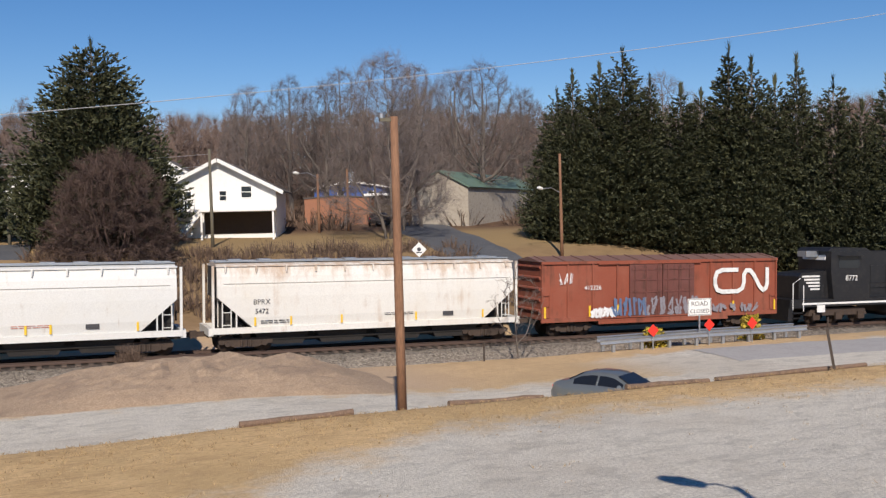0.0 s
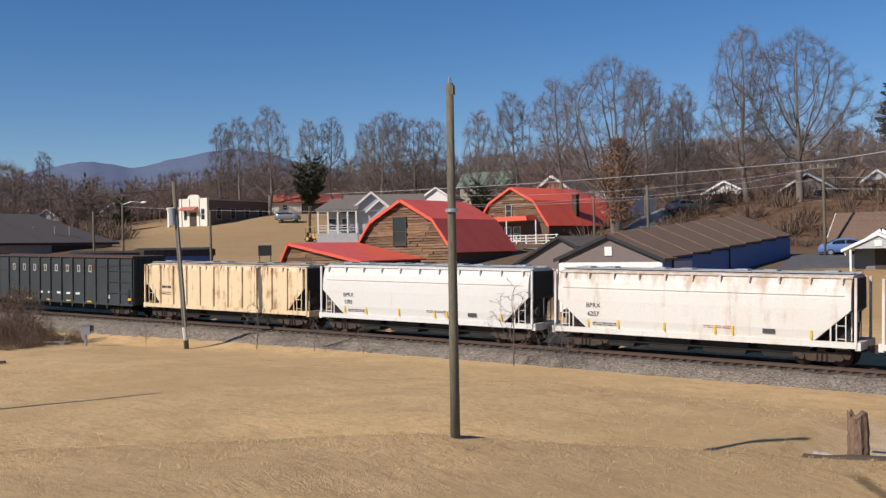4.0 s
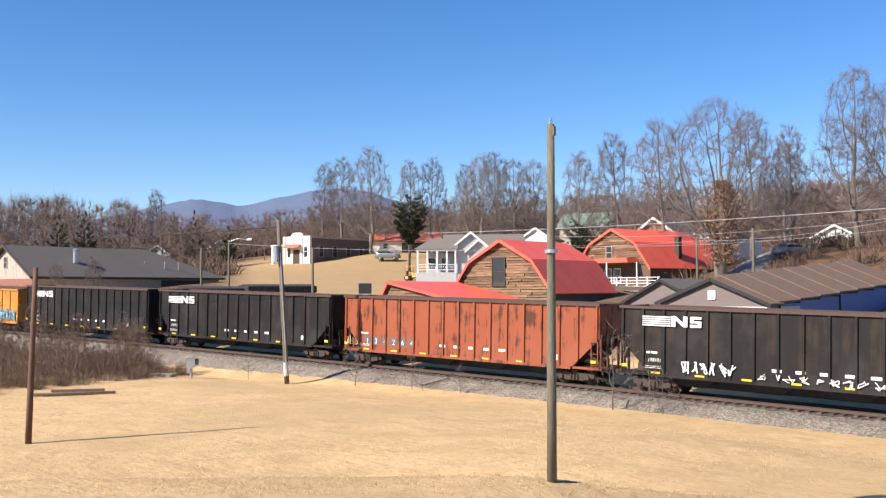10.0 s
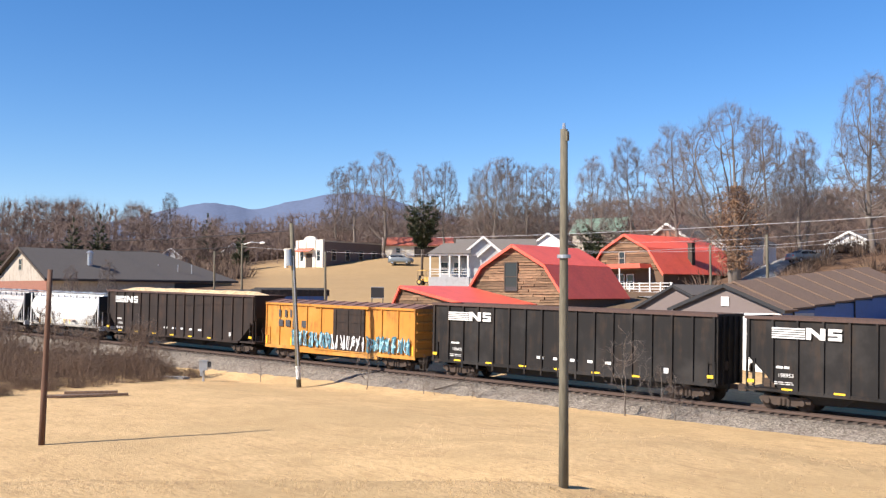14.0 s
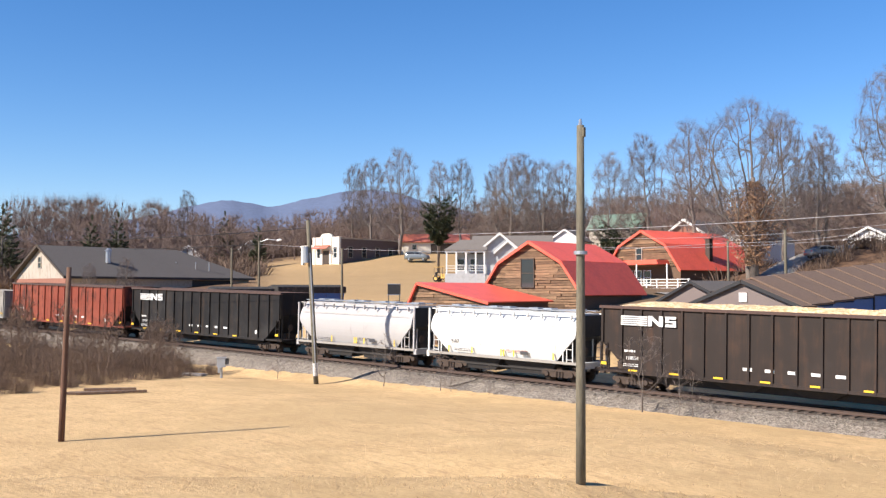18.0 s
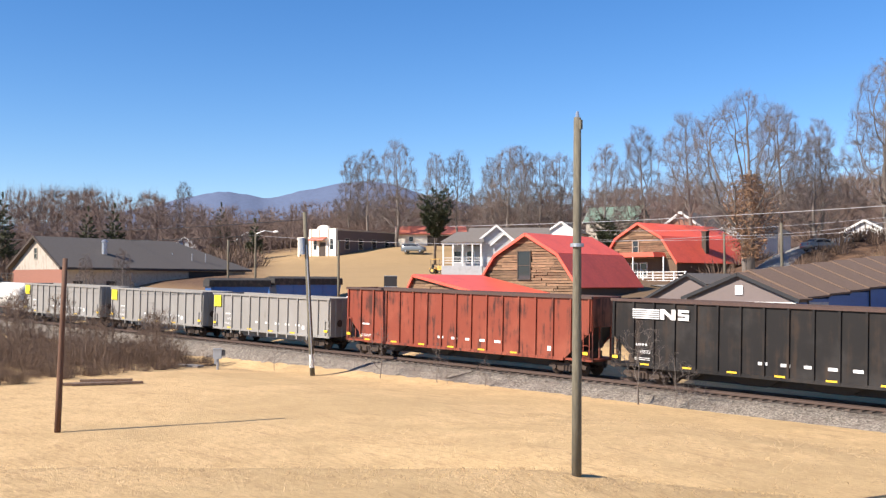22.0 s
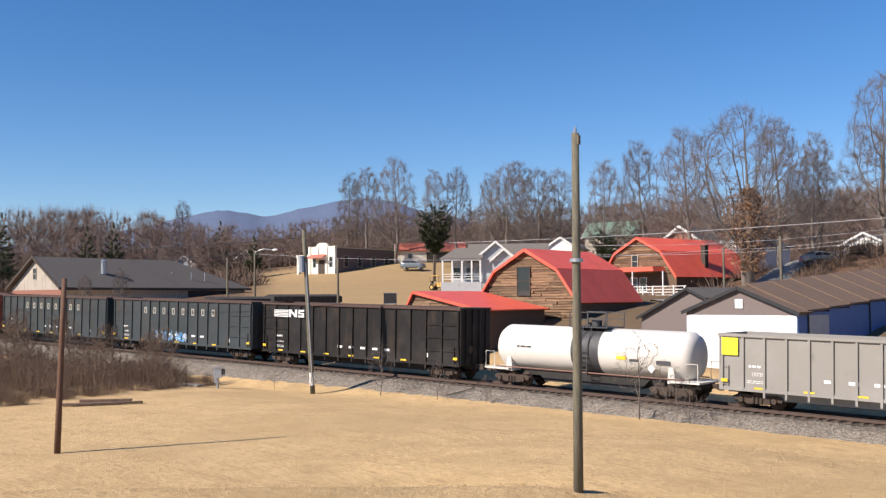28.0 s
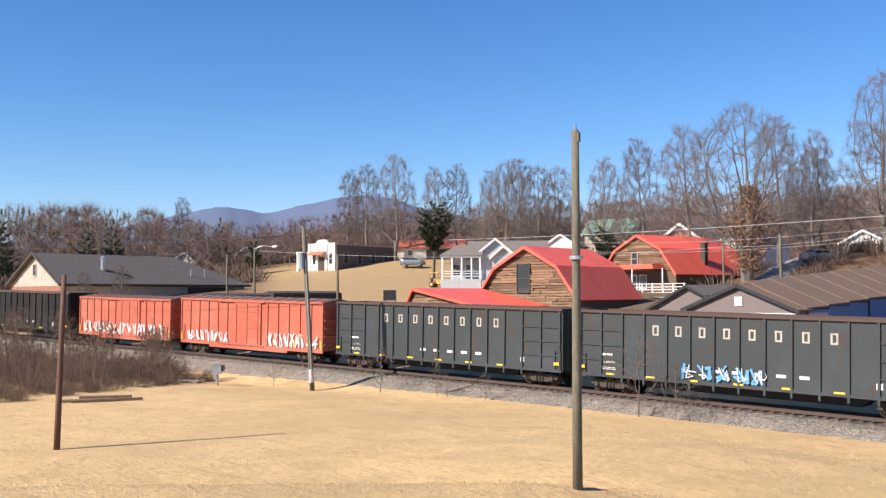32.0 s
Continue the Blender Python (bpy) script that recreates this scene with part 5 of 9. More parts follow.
        b, g, s = brush[n % 3], ground_z(x, y), rnd.uniform(0.3, 0.75)
        under.add([(vx * s + x, vy * s + y, vz * s + g) for vx, vy, vz in b.v], b.f)
    for n in range(420):
        az, r = radians(rnd.uniform(56, 76)), rnd.uniform(158, 290)
        x, y = -r * math.sin(az), r * math.cos(az)
        b, g, s = brush[n % 3], ground_z(x, y), rnd.uniform(0.8, 1.6)
        under.add([(vx * s + x, vy * s + y, vz * s + g) for vx, vy, vz in b.v], b.f)
    for n in range(420):
        az, r = radians(rnd.uniform(43, 76)), rnd.uniform(235, 430)
        x, y = -r * math.sin(az), r * math.cos(az)
        b, g, s = brush[n % 3], ground_z(x, y), rnd.uniform(1.6, 2.8)
        under.add([(vx * s * 1.3 + x, vy * s * 1.3 + y, vz * s + g) for vx, vy, vz in b.v], b.f)
    for n in range(240):
        az, r = radians(rnd.uniform(-50, 43)), rnd.uniform(200, 420)
        x, y = -r * math.sin(az), r * math.cos(az)
        b, g, s = brush[n % 3], ground_z(x, y), rnd.uniform(1.4, 2.4)
        under.add([(vx * s * 1.3 + x, vy * s * 1.3 + y, vz * s + g) for vx, vy, vz in b.v], b.f)
    tagged(part("undergrowth", under, M_BRUSH), "dark leafless undergrowth beneath the far trees", "undergrowth", kind="stuff")
    woods = thing("far_woods", "leafless grey-brown woods covering the far slopes", "woods", kind="stuff")
    tagged(part("trunks", limbs, M_WOODS, woods), kind="stuff")
    tagged(part("twigs", fine, M_WOODS, woods), kind="stuff")


def build_mountains():
    rnd = random.Random(9)
    # ridges as (range, list of azimuth and height), the haze of distance painted in as blue
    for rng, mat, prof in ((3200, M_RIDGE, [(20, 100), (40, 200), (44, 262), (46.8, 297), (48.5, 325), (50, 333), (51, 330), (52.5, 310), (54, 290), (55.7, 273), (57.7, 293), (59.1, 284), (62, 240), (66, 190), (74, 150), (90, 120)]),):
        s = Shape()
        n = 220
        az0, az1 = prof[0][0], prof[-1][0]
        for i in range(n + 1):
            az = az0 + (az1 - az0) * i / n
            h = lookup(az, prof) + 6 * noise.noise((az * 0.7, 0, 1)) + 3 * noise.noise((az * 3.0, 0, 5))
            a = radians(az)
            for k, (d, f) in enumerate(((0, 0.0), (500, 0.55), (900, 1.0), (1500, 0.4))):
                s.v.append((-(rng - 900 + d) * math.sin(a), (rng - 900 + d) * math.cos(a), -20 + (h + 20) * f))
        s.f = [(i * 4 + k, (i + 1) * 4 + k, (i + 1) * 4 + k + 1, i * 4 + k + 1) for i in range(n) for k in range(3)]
        tagged(part("mountain_ridge", s, mat, smooth=True), "wooded mountain ridge on the horizon tinted blue for haze", "mountain", kind="structure")


# the ridge's blue is distance haze put into the base colour
M_RIDGE = plain("haze_tinted_woods", (0.105, 0.14, 0.225), 1.0, vary=0.12, scale=0.01, dirt=0.3, grime=(0.085, 0.11, 0.18))
build_planting()
build_mountains()


# ---- poles and wires ----
def utility_pole(label, base, top, r0, r1, mat, extras=None, name="utility_pole"):
    b, t = Vector(base), Vector(top)
    ob = thing(name, label, "pole", Matrix.Translation(b))
    d = t - b
    part("shaft", Shape().tube([-d * 0.04, d * 0.3, d * 0.7, d], [r0, r0 * 0.95, (r0 + 2 * r1) / 3, r1], 12), mat, ob, smooth=True)
    if extras:
        extras(ob, d)
    return ob


def drum(ob, d, k, size=0.28, height=0.9, off=(0.4, -0.1, 0), mat=None):
    c = d * k + Vector(off)
    part("transformer", Shape().tube([c, c + Vector((0, 0, height))], size, 12).tube([c + Vector((0, 0, height)), c + Vector((0, 0, height + 0.25))], [0.06, 0.04], 6), mat or M_STEEL, ob, "grey drum transformer")


def street_arm(ob, d, reach, k=0.97, head=1.0):
    a = d * k
    e = a + Vector(reach)
    part("arm", Shape().tube([a, a.lerp(e, 0.5) + Vector((0, 0, 0.25)), e], 0.04, 6), M_STEEL, ob)
    part("lamp_head", Shape().tube([e, e + Vector(reach).normalized() * 0.3 * head, e + Vector(reach).normalized() * 0.55 * head], [0.10 * head, 0.15 * head, 0.08 * head], 10), M_WHITE, ob, "pale cobra lamp head")


def wire(a, b, sag, r, mat, label="thin overhead cable strung between wooden poles"):
    a, b = Vector(a), Vector(b)
    n = 14
    pts = [a.lerp(b, i / n) - Vector((0, 0, sag * 4 * (i / n) * (1 - i / n))) for i in range(n + 1)]
    tagged(part("overhead_cable", Shape().tube(pts, r, 4), mat), label, "cable")


def build_poles():
    z = ground_z(-14.5, 18.7)

    def big(ob, d):
        part("cap_pin", Shape().tube([d, d + Vector((0, 0, 0.15))], [0.05, 0.03], 6), M_STEEL, ob)
        part("band", Shape().disc(d * 0.64, (0, 0, 1), 0.16, 0.08), M_STEEL, ob)
        part("side_stub", Shape().box(0.04, 0.125, -0.04, 0.04, -0.28, -0.06).moved(Matrix.Translation(d)), M_POLE, ob)

    utility_pole("weathered grey-green wooden pole standing in the dry lawn", (-14.43, 18.62, z), (-14.42, 18.67, 10.28), 0.118, 0.088, M_POLE, big)
    z2 = ground_z(9.3, 28.95)

    def pa(ob, d):
        part("crossarm", Shape().box(-0.45, 0.12, -0.05, 0.05, -0.15, -0.05).moved(Matrix.Translation(d)), M_POLE, ob)
        part("insulator", Shape().tube([d + Vector((-0.4, 0, -0.05)), d + Vector((-0.4, 0, 0.1))], 0.05, 8), M_STEEL, ob)

    utility_pole("reddish brown wooden pole beside the gravel road", (9.3, 28.95, z2), (9.27, 28.97, 9.38), 0.15, 0.12, M_POLE_RED, pa)
    z3 = ground_z(-36.5, 15.9)
    utility_pole("slim brown wooden post standing in the lawn", (-36.5, 15.91, z3), (-36.43, 16.08, 7.26), 0.12, 0.09, M_POST, name="wooden_post")

    def leaning(ob, d):
        part("marker_sleeve", Shape().tube([d * 0.05, d * 0.13], 0.17, 10), M_WHITE, ob, "white marker sleeve")
        part("conduit", Shape().tube([d * 0.1 + Vector((0.16, -0.1, 0)), d * 0.8 + Vector((0.14, -0.08, 0))], 0.045, 6), M_STEEL, ob)
        part("transformer", Shape().tube([d * 0.74 + Vector((-0.05, -0.3, 0)), d * 0.84 + Vector((-0.05, -0.3, 0))], 0.2, 10), M_STEEL, ob, "pale cylindrical transformer")

    z4 = ground_z(-53.6, 40.7)
    utility_pole("leaning weathered pole with a white marker sleeve", (-53.6, 40.65, z4), (-54.0, 40.2, 11.1), 0.17, 0.13, M_POLE, leaning)

    far = [((-6.6, 79.7), 11.4, "drum"), ((-14.0, 70.6), 9.3, ""), ((-25.2, 81.2), 12.4, "drum2"), ((36.6, 71.2), 11.0, "lampL"), ((10.25, 79.3), 11.9, ""), ((-95.4, 64.2), 12.1, "lampR"),
           ((-97.6, 62.0), 11.2, ""), ((-78.1, 62.4), 10.6, ""), ((-20.6, 82.0), 10.4, ""), ((-4.6, 84.0), 8.3, ""), ((-2.9, 84.0), 8.8, ""), ((25.2, 94.0), 11.0, "drum"), ((21.8, 92.0), 10.4, "lampL"), ((-52.5, 92.5), 11.5, ""),
           ((-80.0, 90.0), 10.6, "drum"), ((-37.5, 75), 11.2, ""), ((-10.6, 74.0), 8.0, "")]
    for (x, y), top, what in far:
        zz = ground_z(x, y)

        def ex(ob, d, what=what):
            if what == "drum":
                drum(ob, d, 0.8)
            elif what == "drum2":
                part("crossarm", Shape().box(-1.1, 1.1, -0.06, 0.06, -0.3, -0.18).moved(Matrix.Translation(d)), M_POLE, ob)
                for u in (-1.0, -0.4, 0.4, 1.0):
                    part("insulator", Shape().tube([d + Vector((u, 0, -0.18)), d + Vector((u, 0, 0.05))], 0.05, 6), M_STEEL, ob)
            elif what == "lampL":
                street_arm(ob, d, (-2.0, -0.8, 0.35), 0.62 if top == 11.0 else 0.95)
            elif what == "lampR":
                street_arm(ob, d, (1.8, 1.2, 0.2))

        utility_pole("distant wooden utility pole behind the track", (x, y, zz), (x - 0.05, y, top), 0.14, 0.10, M_POLE_RED if what in ("lampL", "drum") else M_POLE, ex)
    # cables across the road and the yards
    wire((62, 60, 21.5), (-18, 60, 11.1), 0.95, 0.022, M_WIRE)
    wire((-18, 60, 11.1), (-60, 60, 11.2), 0.25, 0.018, M_WIRE)
    for dz in (0, 0.9):
        wire((-25.2, 81.2, 12.2 - dz), (-60, 78, 11.6 - dz), 0.7, 0.012, M_WIRE)
        wire((-25.2, 81.2, 11.4 - dz), (10.2, 79.3, 11.5 - dz), 0.7, 0.012, M_WIRE)
    wire((-54.0, 40.2, 10.6), (-140, 30, 14.0), 1.2, 0.02, M_DARK_WIRE)
    wire((-95.4, 64.2, 11.7), (-200, 62, 15.5), 1.0, 0.03, M_DARK_WIRE)
    wire((-95.4, 64.2, 11.7), (-52.5, 92.5, 11.3), 0.9, 0.018, M_WIRE)
    wire((-52.5, 92.5, 11.3), (-25.2, 81.2, 12.3), 0.6, 0.014, M_WIRE)


build_poles()
ribbon("asphalt_lot", [(-27, 78), (-22, 79), (-12, 79.6), (-3, 79.6)], 5.6, 0.14, M_ASPHALT, "grey asphalt parking in front of the brick house")
ribbon("hill_road", [(30.5, 66), (30, 76), (31.5, 88), (34.5, 100), (33, 118)], 3.2, 0.14, M_ASPHALT, "grey asphalt road climbing between the houses")
ribbon("gravel_drive", [(-55, 84), (-50, 92), (-52, 105), (-48, 118)], 2.0, 0.14, M_GRAVEL, "pale gravel drive beside the log house")


# ---- the train ----
# each car: x along the track towards the engine, y away from the camera, z up from the rail head
M_TRUCK = plain("rusty_truck_steel", (0.06, 0.042, 0.032), 0.8, 0.2, vary=0.35, grime=(0.12, 0.075, 0.05), dirt=0.5)
# near-black for underframe grime, and for shade painted under and between the cars
M_UNDER = plain("grime_and_shade_black", (0.022, 0.02, 0.019), 0.85, vary=0.3)
M_CARWHITE = weathered("dirty_white_car_paint", (0.66, 0.665, 0.645), (0.30, 0.15, 0.07), 0.75, lo=0.57, hi=0.72, fade=(0.62, 0.60, 0.54), faded=0.35)
M_CARWHITE_RUST = weathered("rust_streaked_white_paint", (0.69, 0.68, 0.64), (0.50, 0.32, 0.19), 0.7, lo=0.50, hi=0.76, top_rust=0.16, fade=(0.62, 0.57, 0.48), faded=0.4)
M_TANCAR = weathered("rusty_cream_car_paint", (0.72, 0.58, 0.38), (0.33, 0.15, 0.06), 0.85, lo=0.50, hi=0.64, fade=(0.60, 0.45, 0.27), faded=0.4, top_rust=0.03)
M_CARBLACK = weathered("faded_black_car_paint", (0.013, 0.012, 0.012), (0.062, 0.042, 0.03), 0.8, rough=0.6, lo=0.48, hi=0.68, fade=(0.042, 0.039, 0.037), faded=0.7)
M_CARBROWN = weathered("brown_black_car_paint", (0.028, 0.021, 0.018), (0.085, 0.05, 0.035), 0.8, rough=0.6, lo=0.47, hi=0.68, fade=(0.042, 0.033, 0.03), faded=0.5)
M_CARGREEN = weathered("faded_green_grey_car_paint", (0.046, 0.053, 0.055), (0.095, 0.058, 0.038), 0.85, lo=0.52, hi=0.68, fade=(0.066, 0.077, 0.085), faded=0.5)
M_CARRED = weathered("faded_red_car_paint", (0.22, 0.052, 0.031), (0.05, 0.03, 0.026), 0.85, lo=0.50, hi=0.62, fade=(0.32, 0.10, 0.06), faded=0.5)
M_CARORANGE = weathered("faded_orange_car_paint", (0.27, 0.075, 0.036), (0.07, 0.036, 0.026), 0.85, lo=0.515, hi=0.60, fade=(0.29, 0.10, 0.06), faded=0.5)
M_BOXRED = weathered("oxide_red_box_paint", (0.26, 0.075, 0.045), (0.10, 0.055, 0.04), 0.7, lo=0.5, hi=0.68, fade=(0.30, 0.12, 0.08), faded=0.5)
M_BOXDOOR = weathered("purple_brown_door_paint", (0.15, 0.06, 0.05), (0.07, 0.04, 0.03), 0.7, lo=0.48, hi=0.66, fade=(0.20, 0.10, 0.09), faded=0.5)
M_BOXPINK = weathered("sun_bleached_red_paint", (0.44, 0.12, 0.075), (0.16, 0.06, 0.04), 0.6, lo=0.56, hi=0.7, fade=(0.5, 0.2, 0.14), faded=0.5)
M_BOXYELLOW = weathered("faded_yellow_box_paint", (0.50, 0.215, 0.04), (0.17, 0.075, 0.035), 0.8, lo=0.50, hi=0.68, fade=(0.62, 0.38, 0.12), faded=0.4)
M_CARGREY = weathered("pale_aluminium_car_side", (0.265, 0.25, 0.228), (0.15, 0.12, 0.095), 0.6, rough=0.6, lo=0.56, hi=0.72, fade=(0.33, 0.32, 0.30), faded=0.5)
M_HOPGREY = weathered("light_grey_car_paint", (0.40, 0.39, 0.385), (0.22, 0.15, 0.11), 0.6, lo=0.56, hi=0.7, fade=(0.46, 0.45, 0.43), faded=0.5)
M_TANKWHITE = weathered("white_tank_paint", (0.64, 0.615, 0.57), (0.34, 0.24, 0.15), 0.7, lo=0.57, hi=0.75, fade=(0.62, 0.57, 0.47), faded=0.4)
M_CHORD = plain("rusty_top_chord", (0.075, 0.042, 0.034), 0.75, vary=0.3, dirt=0.5, grime=(0.03, 0.025, 0.024))
M_SEAM = plain("grimy_weld_seam", (0.30, 0.28, 0.25), 0.8, vary=0.3)
M_TANKBAND = plain("grey_black_tank_band", (0.045, 0.046, 0.05), 0.6, vary=0.25, dirt=0.4, grime=(0.12, 0.11, 0.1))
M_ENGINE = plain("black_engine_paint", (0.014, 0.014, 0.016), 0.4, vary=0.3, dirt=0.4, grime=(0.05, 0.045, 0.04))
M_ROOFSTEEL = plain("rusty_galvanised_roof", (0.19, 0.105, 0.082), 0.7, 0.1, vary=0.25, dirt=0.6, grime=(0.2, 0.09, 0.05))
M_YELLOW = plain("reflective_yellow", (0.78, 0.50, 0.03), 0.5, vary=0.08)
M_BRIGHT_YELLOW = plain("fresh_yellow_panel", (0.85, 0.72, 0.03), 0.5, vary=0.05)
M_MARK_WHITE = plain("white_stencil", (0.72, 0.72, 0.70), 0.6, vary=0.12, dirt=0.3)
M_MARK_FADED = plain("faded_cream_stencil", (0.40, 0.37, 0.31), 0.7, vary=0.2, dirt=0.5)
M_MARK_DARK = plain("dark_stencil", (0.05, 0.05, 0.055), 0.6)
M_MARK_RED = plain("faded_red_stencil", (0.45, 0.16, 0.12), 0.6)
M_SPRAY_BLUE = plain("blue_spray", (0.10, 0.30, 0.55), 0.5, vary=0.2)
M_PATCH = plain("blue_grey_patch", (0.09, 0.115, 0.13), 0.7, vary=0.15)
M_SPRAY_DUSK = plain("dull_blue_spray", (0.10, 0.15, 0.26), 0.6, vary=0.25)
M_SPRAY_TEAL = plain("teal_spray", (0.035, 0.14, 0.19), 0.5, vary=0.2)
M_SPRAY_SKY = plain("pale_blue_spray", (0.28, 0.50, 0.58), 0.5, vary=0.2)
M_SPRAY_WHITE = plain("white_spray", (0.72, 0.72, 0.72), 0.5, vary=0.15)
M_SPRAY_VIOLET = plain("violet_grey_spray", (0.23, 0.215, 0.24), 0.6, vary=0.35)
M_CHIPS = stone_mix("fresh_wood_chips", [(0.0, (0.45, 0.30, 0.14)), (0.5, (0.66, 0.48, 0.27)), (1.0, (0.80, 0.63, 0.40))], 7.0, 0.08)

MESHES = {}


def shared(key, make, mat, smooth=False):
    if key not in MESHES:
        MESHES[key] = make().mesh(key, mat, smooth)
    return MESHES[key]


def piece(name, mesh, parent, m=None, label=""):
    ob = new(name, mesh)
    ob.parent = parent
    if m is not None:
        ob.matrix_basis = m
    if label:
        ob["label"] = label
    return ob


def wheel_shape():
    return Shape().tube([(0, -0.05, 0), (0, 0.05, 0)], 0.44, 18).tube([(0, 0.05, 0), (0, 0.085, 0)], 0.47, 18).tube([(0, -0.09, 0), (0, -0.05, 0)], [0.14, 0.2], 10)


def side_frame():
    s = Shape().prism([(-1.35, 0.62), (-1.05, 0.74), (-0.45, 0.72), (0.45, 0.72), (1.05, 0.74), (1.35, 0.62), (1.3, 0.42), (1.0, 0.42), (0.55, 0.26), (-0.55, 0.26), (-1.0, 0.42), (-1.3, 0.42)], -0.09, 0.09)
    for x in (-0.9, 0.9):
        s.tube([(x, -0.2, 0.46), (x, 0.05, 0.46)], 0.15, 10)
    for x in (-0.22, 0, 0.22):
        s.tube([(x, -0.12, 0.3), (x, -0.12, 0.62)], 0.07, 6)
    return s


def bogie(parent, x):
    b = piece("bogie", shared("bolster", lambda: Shape().box(-0.2, 0.2, -1.1, 1.1, 0.45, 0.85).box(-0.9, 0.9, -0.05, 0.05, 0.40, 0.50), M_TRUCK), parent, pose(x, 0, 0))
    for y in (-1.02, 1.02):
        piece("side_frame", shared("side_frame", side_frame, M_TRUCK), b, pose(0, y, 0, 0, 0, 0 if y < 0 else 180))
    for wx in (-0.9, 0.9):
        for y in (-0.755, 0.755):
            piece("wheel", shared("wheel", wheel_shape, M_TRUCK, True), b, pose(wx, y, 0.44, 0, 0, 0 if y < 0 else 180))
        piece("axle", shared("axle", lambda: Shape().tube([(0, -0.95, 0), (0, 0.95, 0)], 0.08, 8), M_TRUCK), b, pose(wx, 0, 0.44))


def coupler(parent, L):
    for s in (-1, 1):
        piece("coupler", shared("coupler", lambda: Shape().box(-0.35, 0.55, -0.11, 0.11, 0.76, 1.0).prism([(0.5, 0.68), (0.78, 0.74), (0.78, 1.02), (0.5, 1.06)], -0.2, 0.2), M_TRUCK), parent, pose(s * L / 2, 0, 0, 0, 0, 0 if s > 0 else 180))


def ladder(parent, x, y, z0, z1, mat, w=0.42, name="ladder"):
    s = Shape()
    for dx in (-w / 2, w / 2):
        s.box(x + dx - 0.025, x + dx + 0.025, y - 0.025, y + 0.025, z0, z1)
    n = max(2, int((z1 - z0) / 0.38))
    for i in range(n):
        z = z0 + 0.12 + i * (z1 - z0 - 0.2) / max(1, n - 1)
        s.box(x - w / 2, x + w / 2, y - 0.03, y - 0.01, z, z + 0.035)
    return part(name, s, mat, parent)


def bars(parent, x, z, w, h, rows, mat, y, seed=0, name="stencil_bars"):
    """Unreadable lettering as broken bars."""
    rnd = random.Random(seed + int(x * 10))
    s = Shape()
    for r in range(rows):
        zz = z - r * h * 1.6
        u = x
        while u < x + w:
            k = rnd.uniform(0.12, 0.4)
            s.box(u, min(u + k, x + w), y - 0.006, y, zz, zz + h * 0.6)
            u += k + 0.06
    return tagged(part(name, s, mat, parent), kind="stuff")


def reflectors(parent, xs, z, y, mat=None, w=0.1, h=0.42):
    for x in xs:
        part("reflector", Shape().box(x - w / 2, x + w / 2, y - 0.006, y, z, z + h), mat or M_YELLOW, parent)


def digits(parent, word, x, z, size, mat, y):
    return lettering(word, size, mat, parent, pose(x, y - 0.006, z, 90, 0, 0))


def graffiti(parent, x0, x1, z0, z1, mat, y, seed, n, width=0.1, label="spray-painted scrawl"):
    rnd = random.Random(seed)
    s = Shape()
    cell = (x1 - x0) / n
    for i in range(n):
        cx = x0 + cell * (i + 0.5)
        pts = [(cx + rnd.uniform(-0.45, 0.45) * cell, rnd.uniform(z0, z1)) for _ in range(rnd.randint(6, 9))]
        pts[0] = (pts[0][0], z1 - rnd.uniform(0, 0.1))
        pts[1] = (pts[1][0], z0 + rnd.uniform(0, 0.1))
        for k, ((ax, az), (bx, bz)) in enumerate(zip(pts, pts[1:])):
            d = Vector((bx - ax, bz - az))
            if d.length < 0.05:
                continue
            nn = Vector((-d.y, d.x)).normalized() * width * rnd.uniform(0.2, 0.42)
            yy = y - 0.004 - 0.0006 * k
            s.add([(ax - nn.x, yy, az - nn.y), (bx - nn.x, yy, bz - nn.y), (bx + nn.x, yy, bz + nn.y), (ax + nn.x, yy, az + nn.y)], [(0, 1, 2, 3)])
    return tagged(part("graffiti", s, mat, parent, label), label, kind="stuff")


def underframe(parent, L, tc, mat=None):
    part("centre_sill", Shape().box(-L / 2, L / 2, -0.35, 0.35, 0.72, 1.05), mat or M_UNDER, parent)
    # added filler that closes the gap under the floor so it reads as shade
    part("shade_block", Shape().prism([(-tc + 1.6, 0.98), (tc - 1.6, 0.98), (tc - 2.2, 0.42), (-tc + 2.2, 0.42)], -0.6, 0.6), M_UNDER, parent, "dark block added under the floor to deepen the shade")
    for s in (-1, 1):
        bogie(parent, s * tc)
    coupler(parent, L)


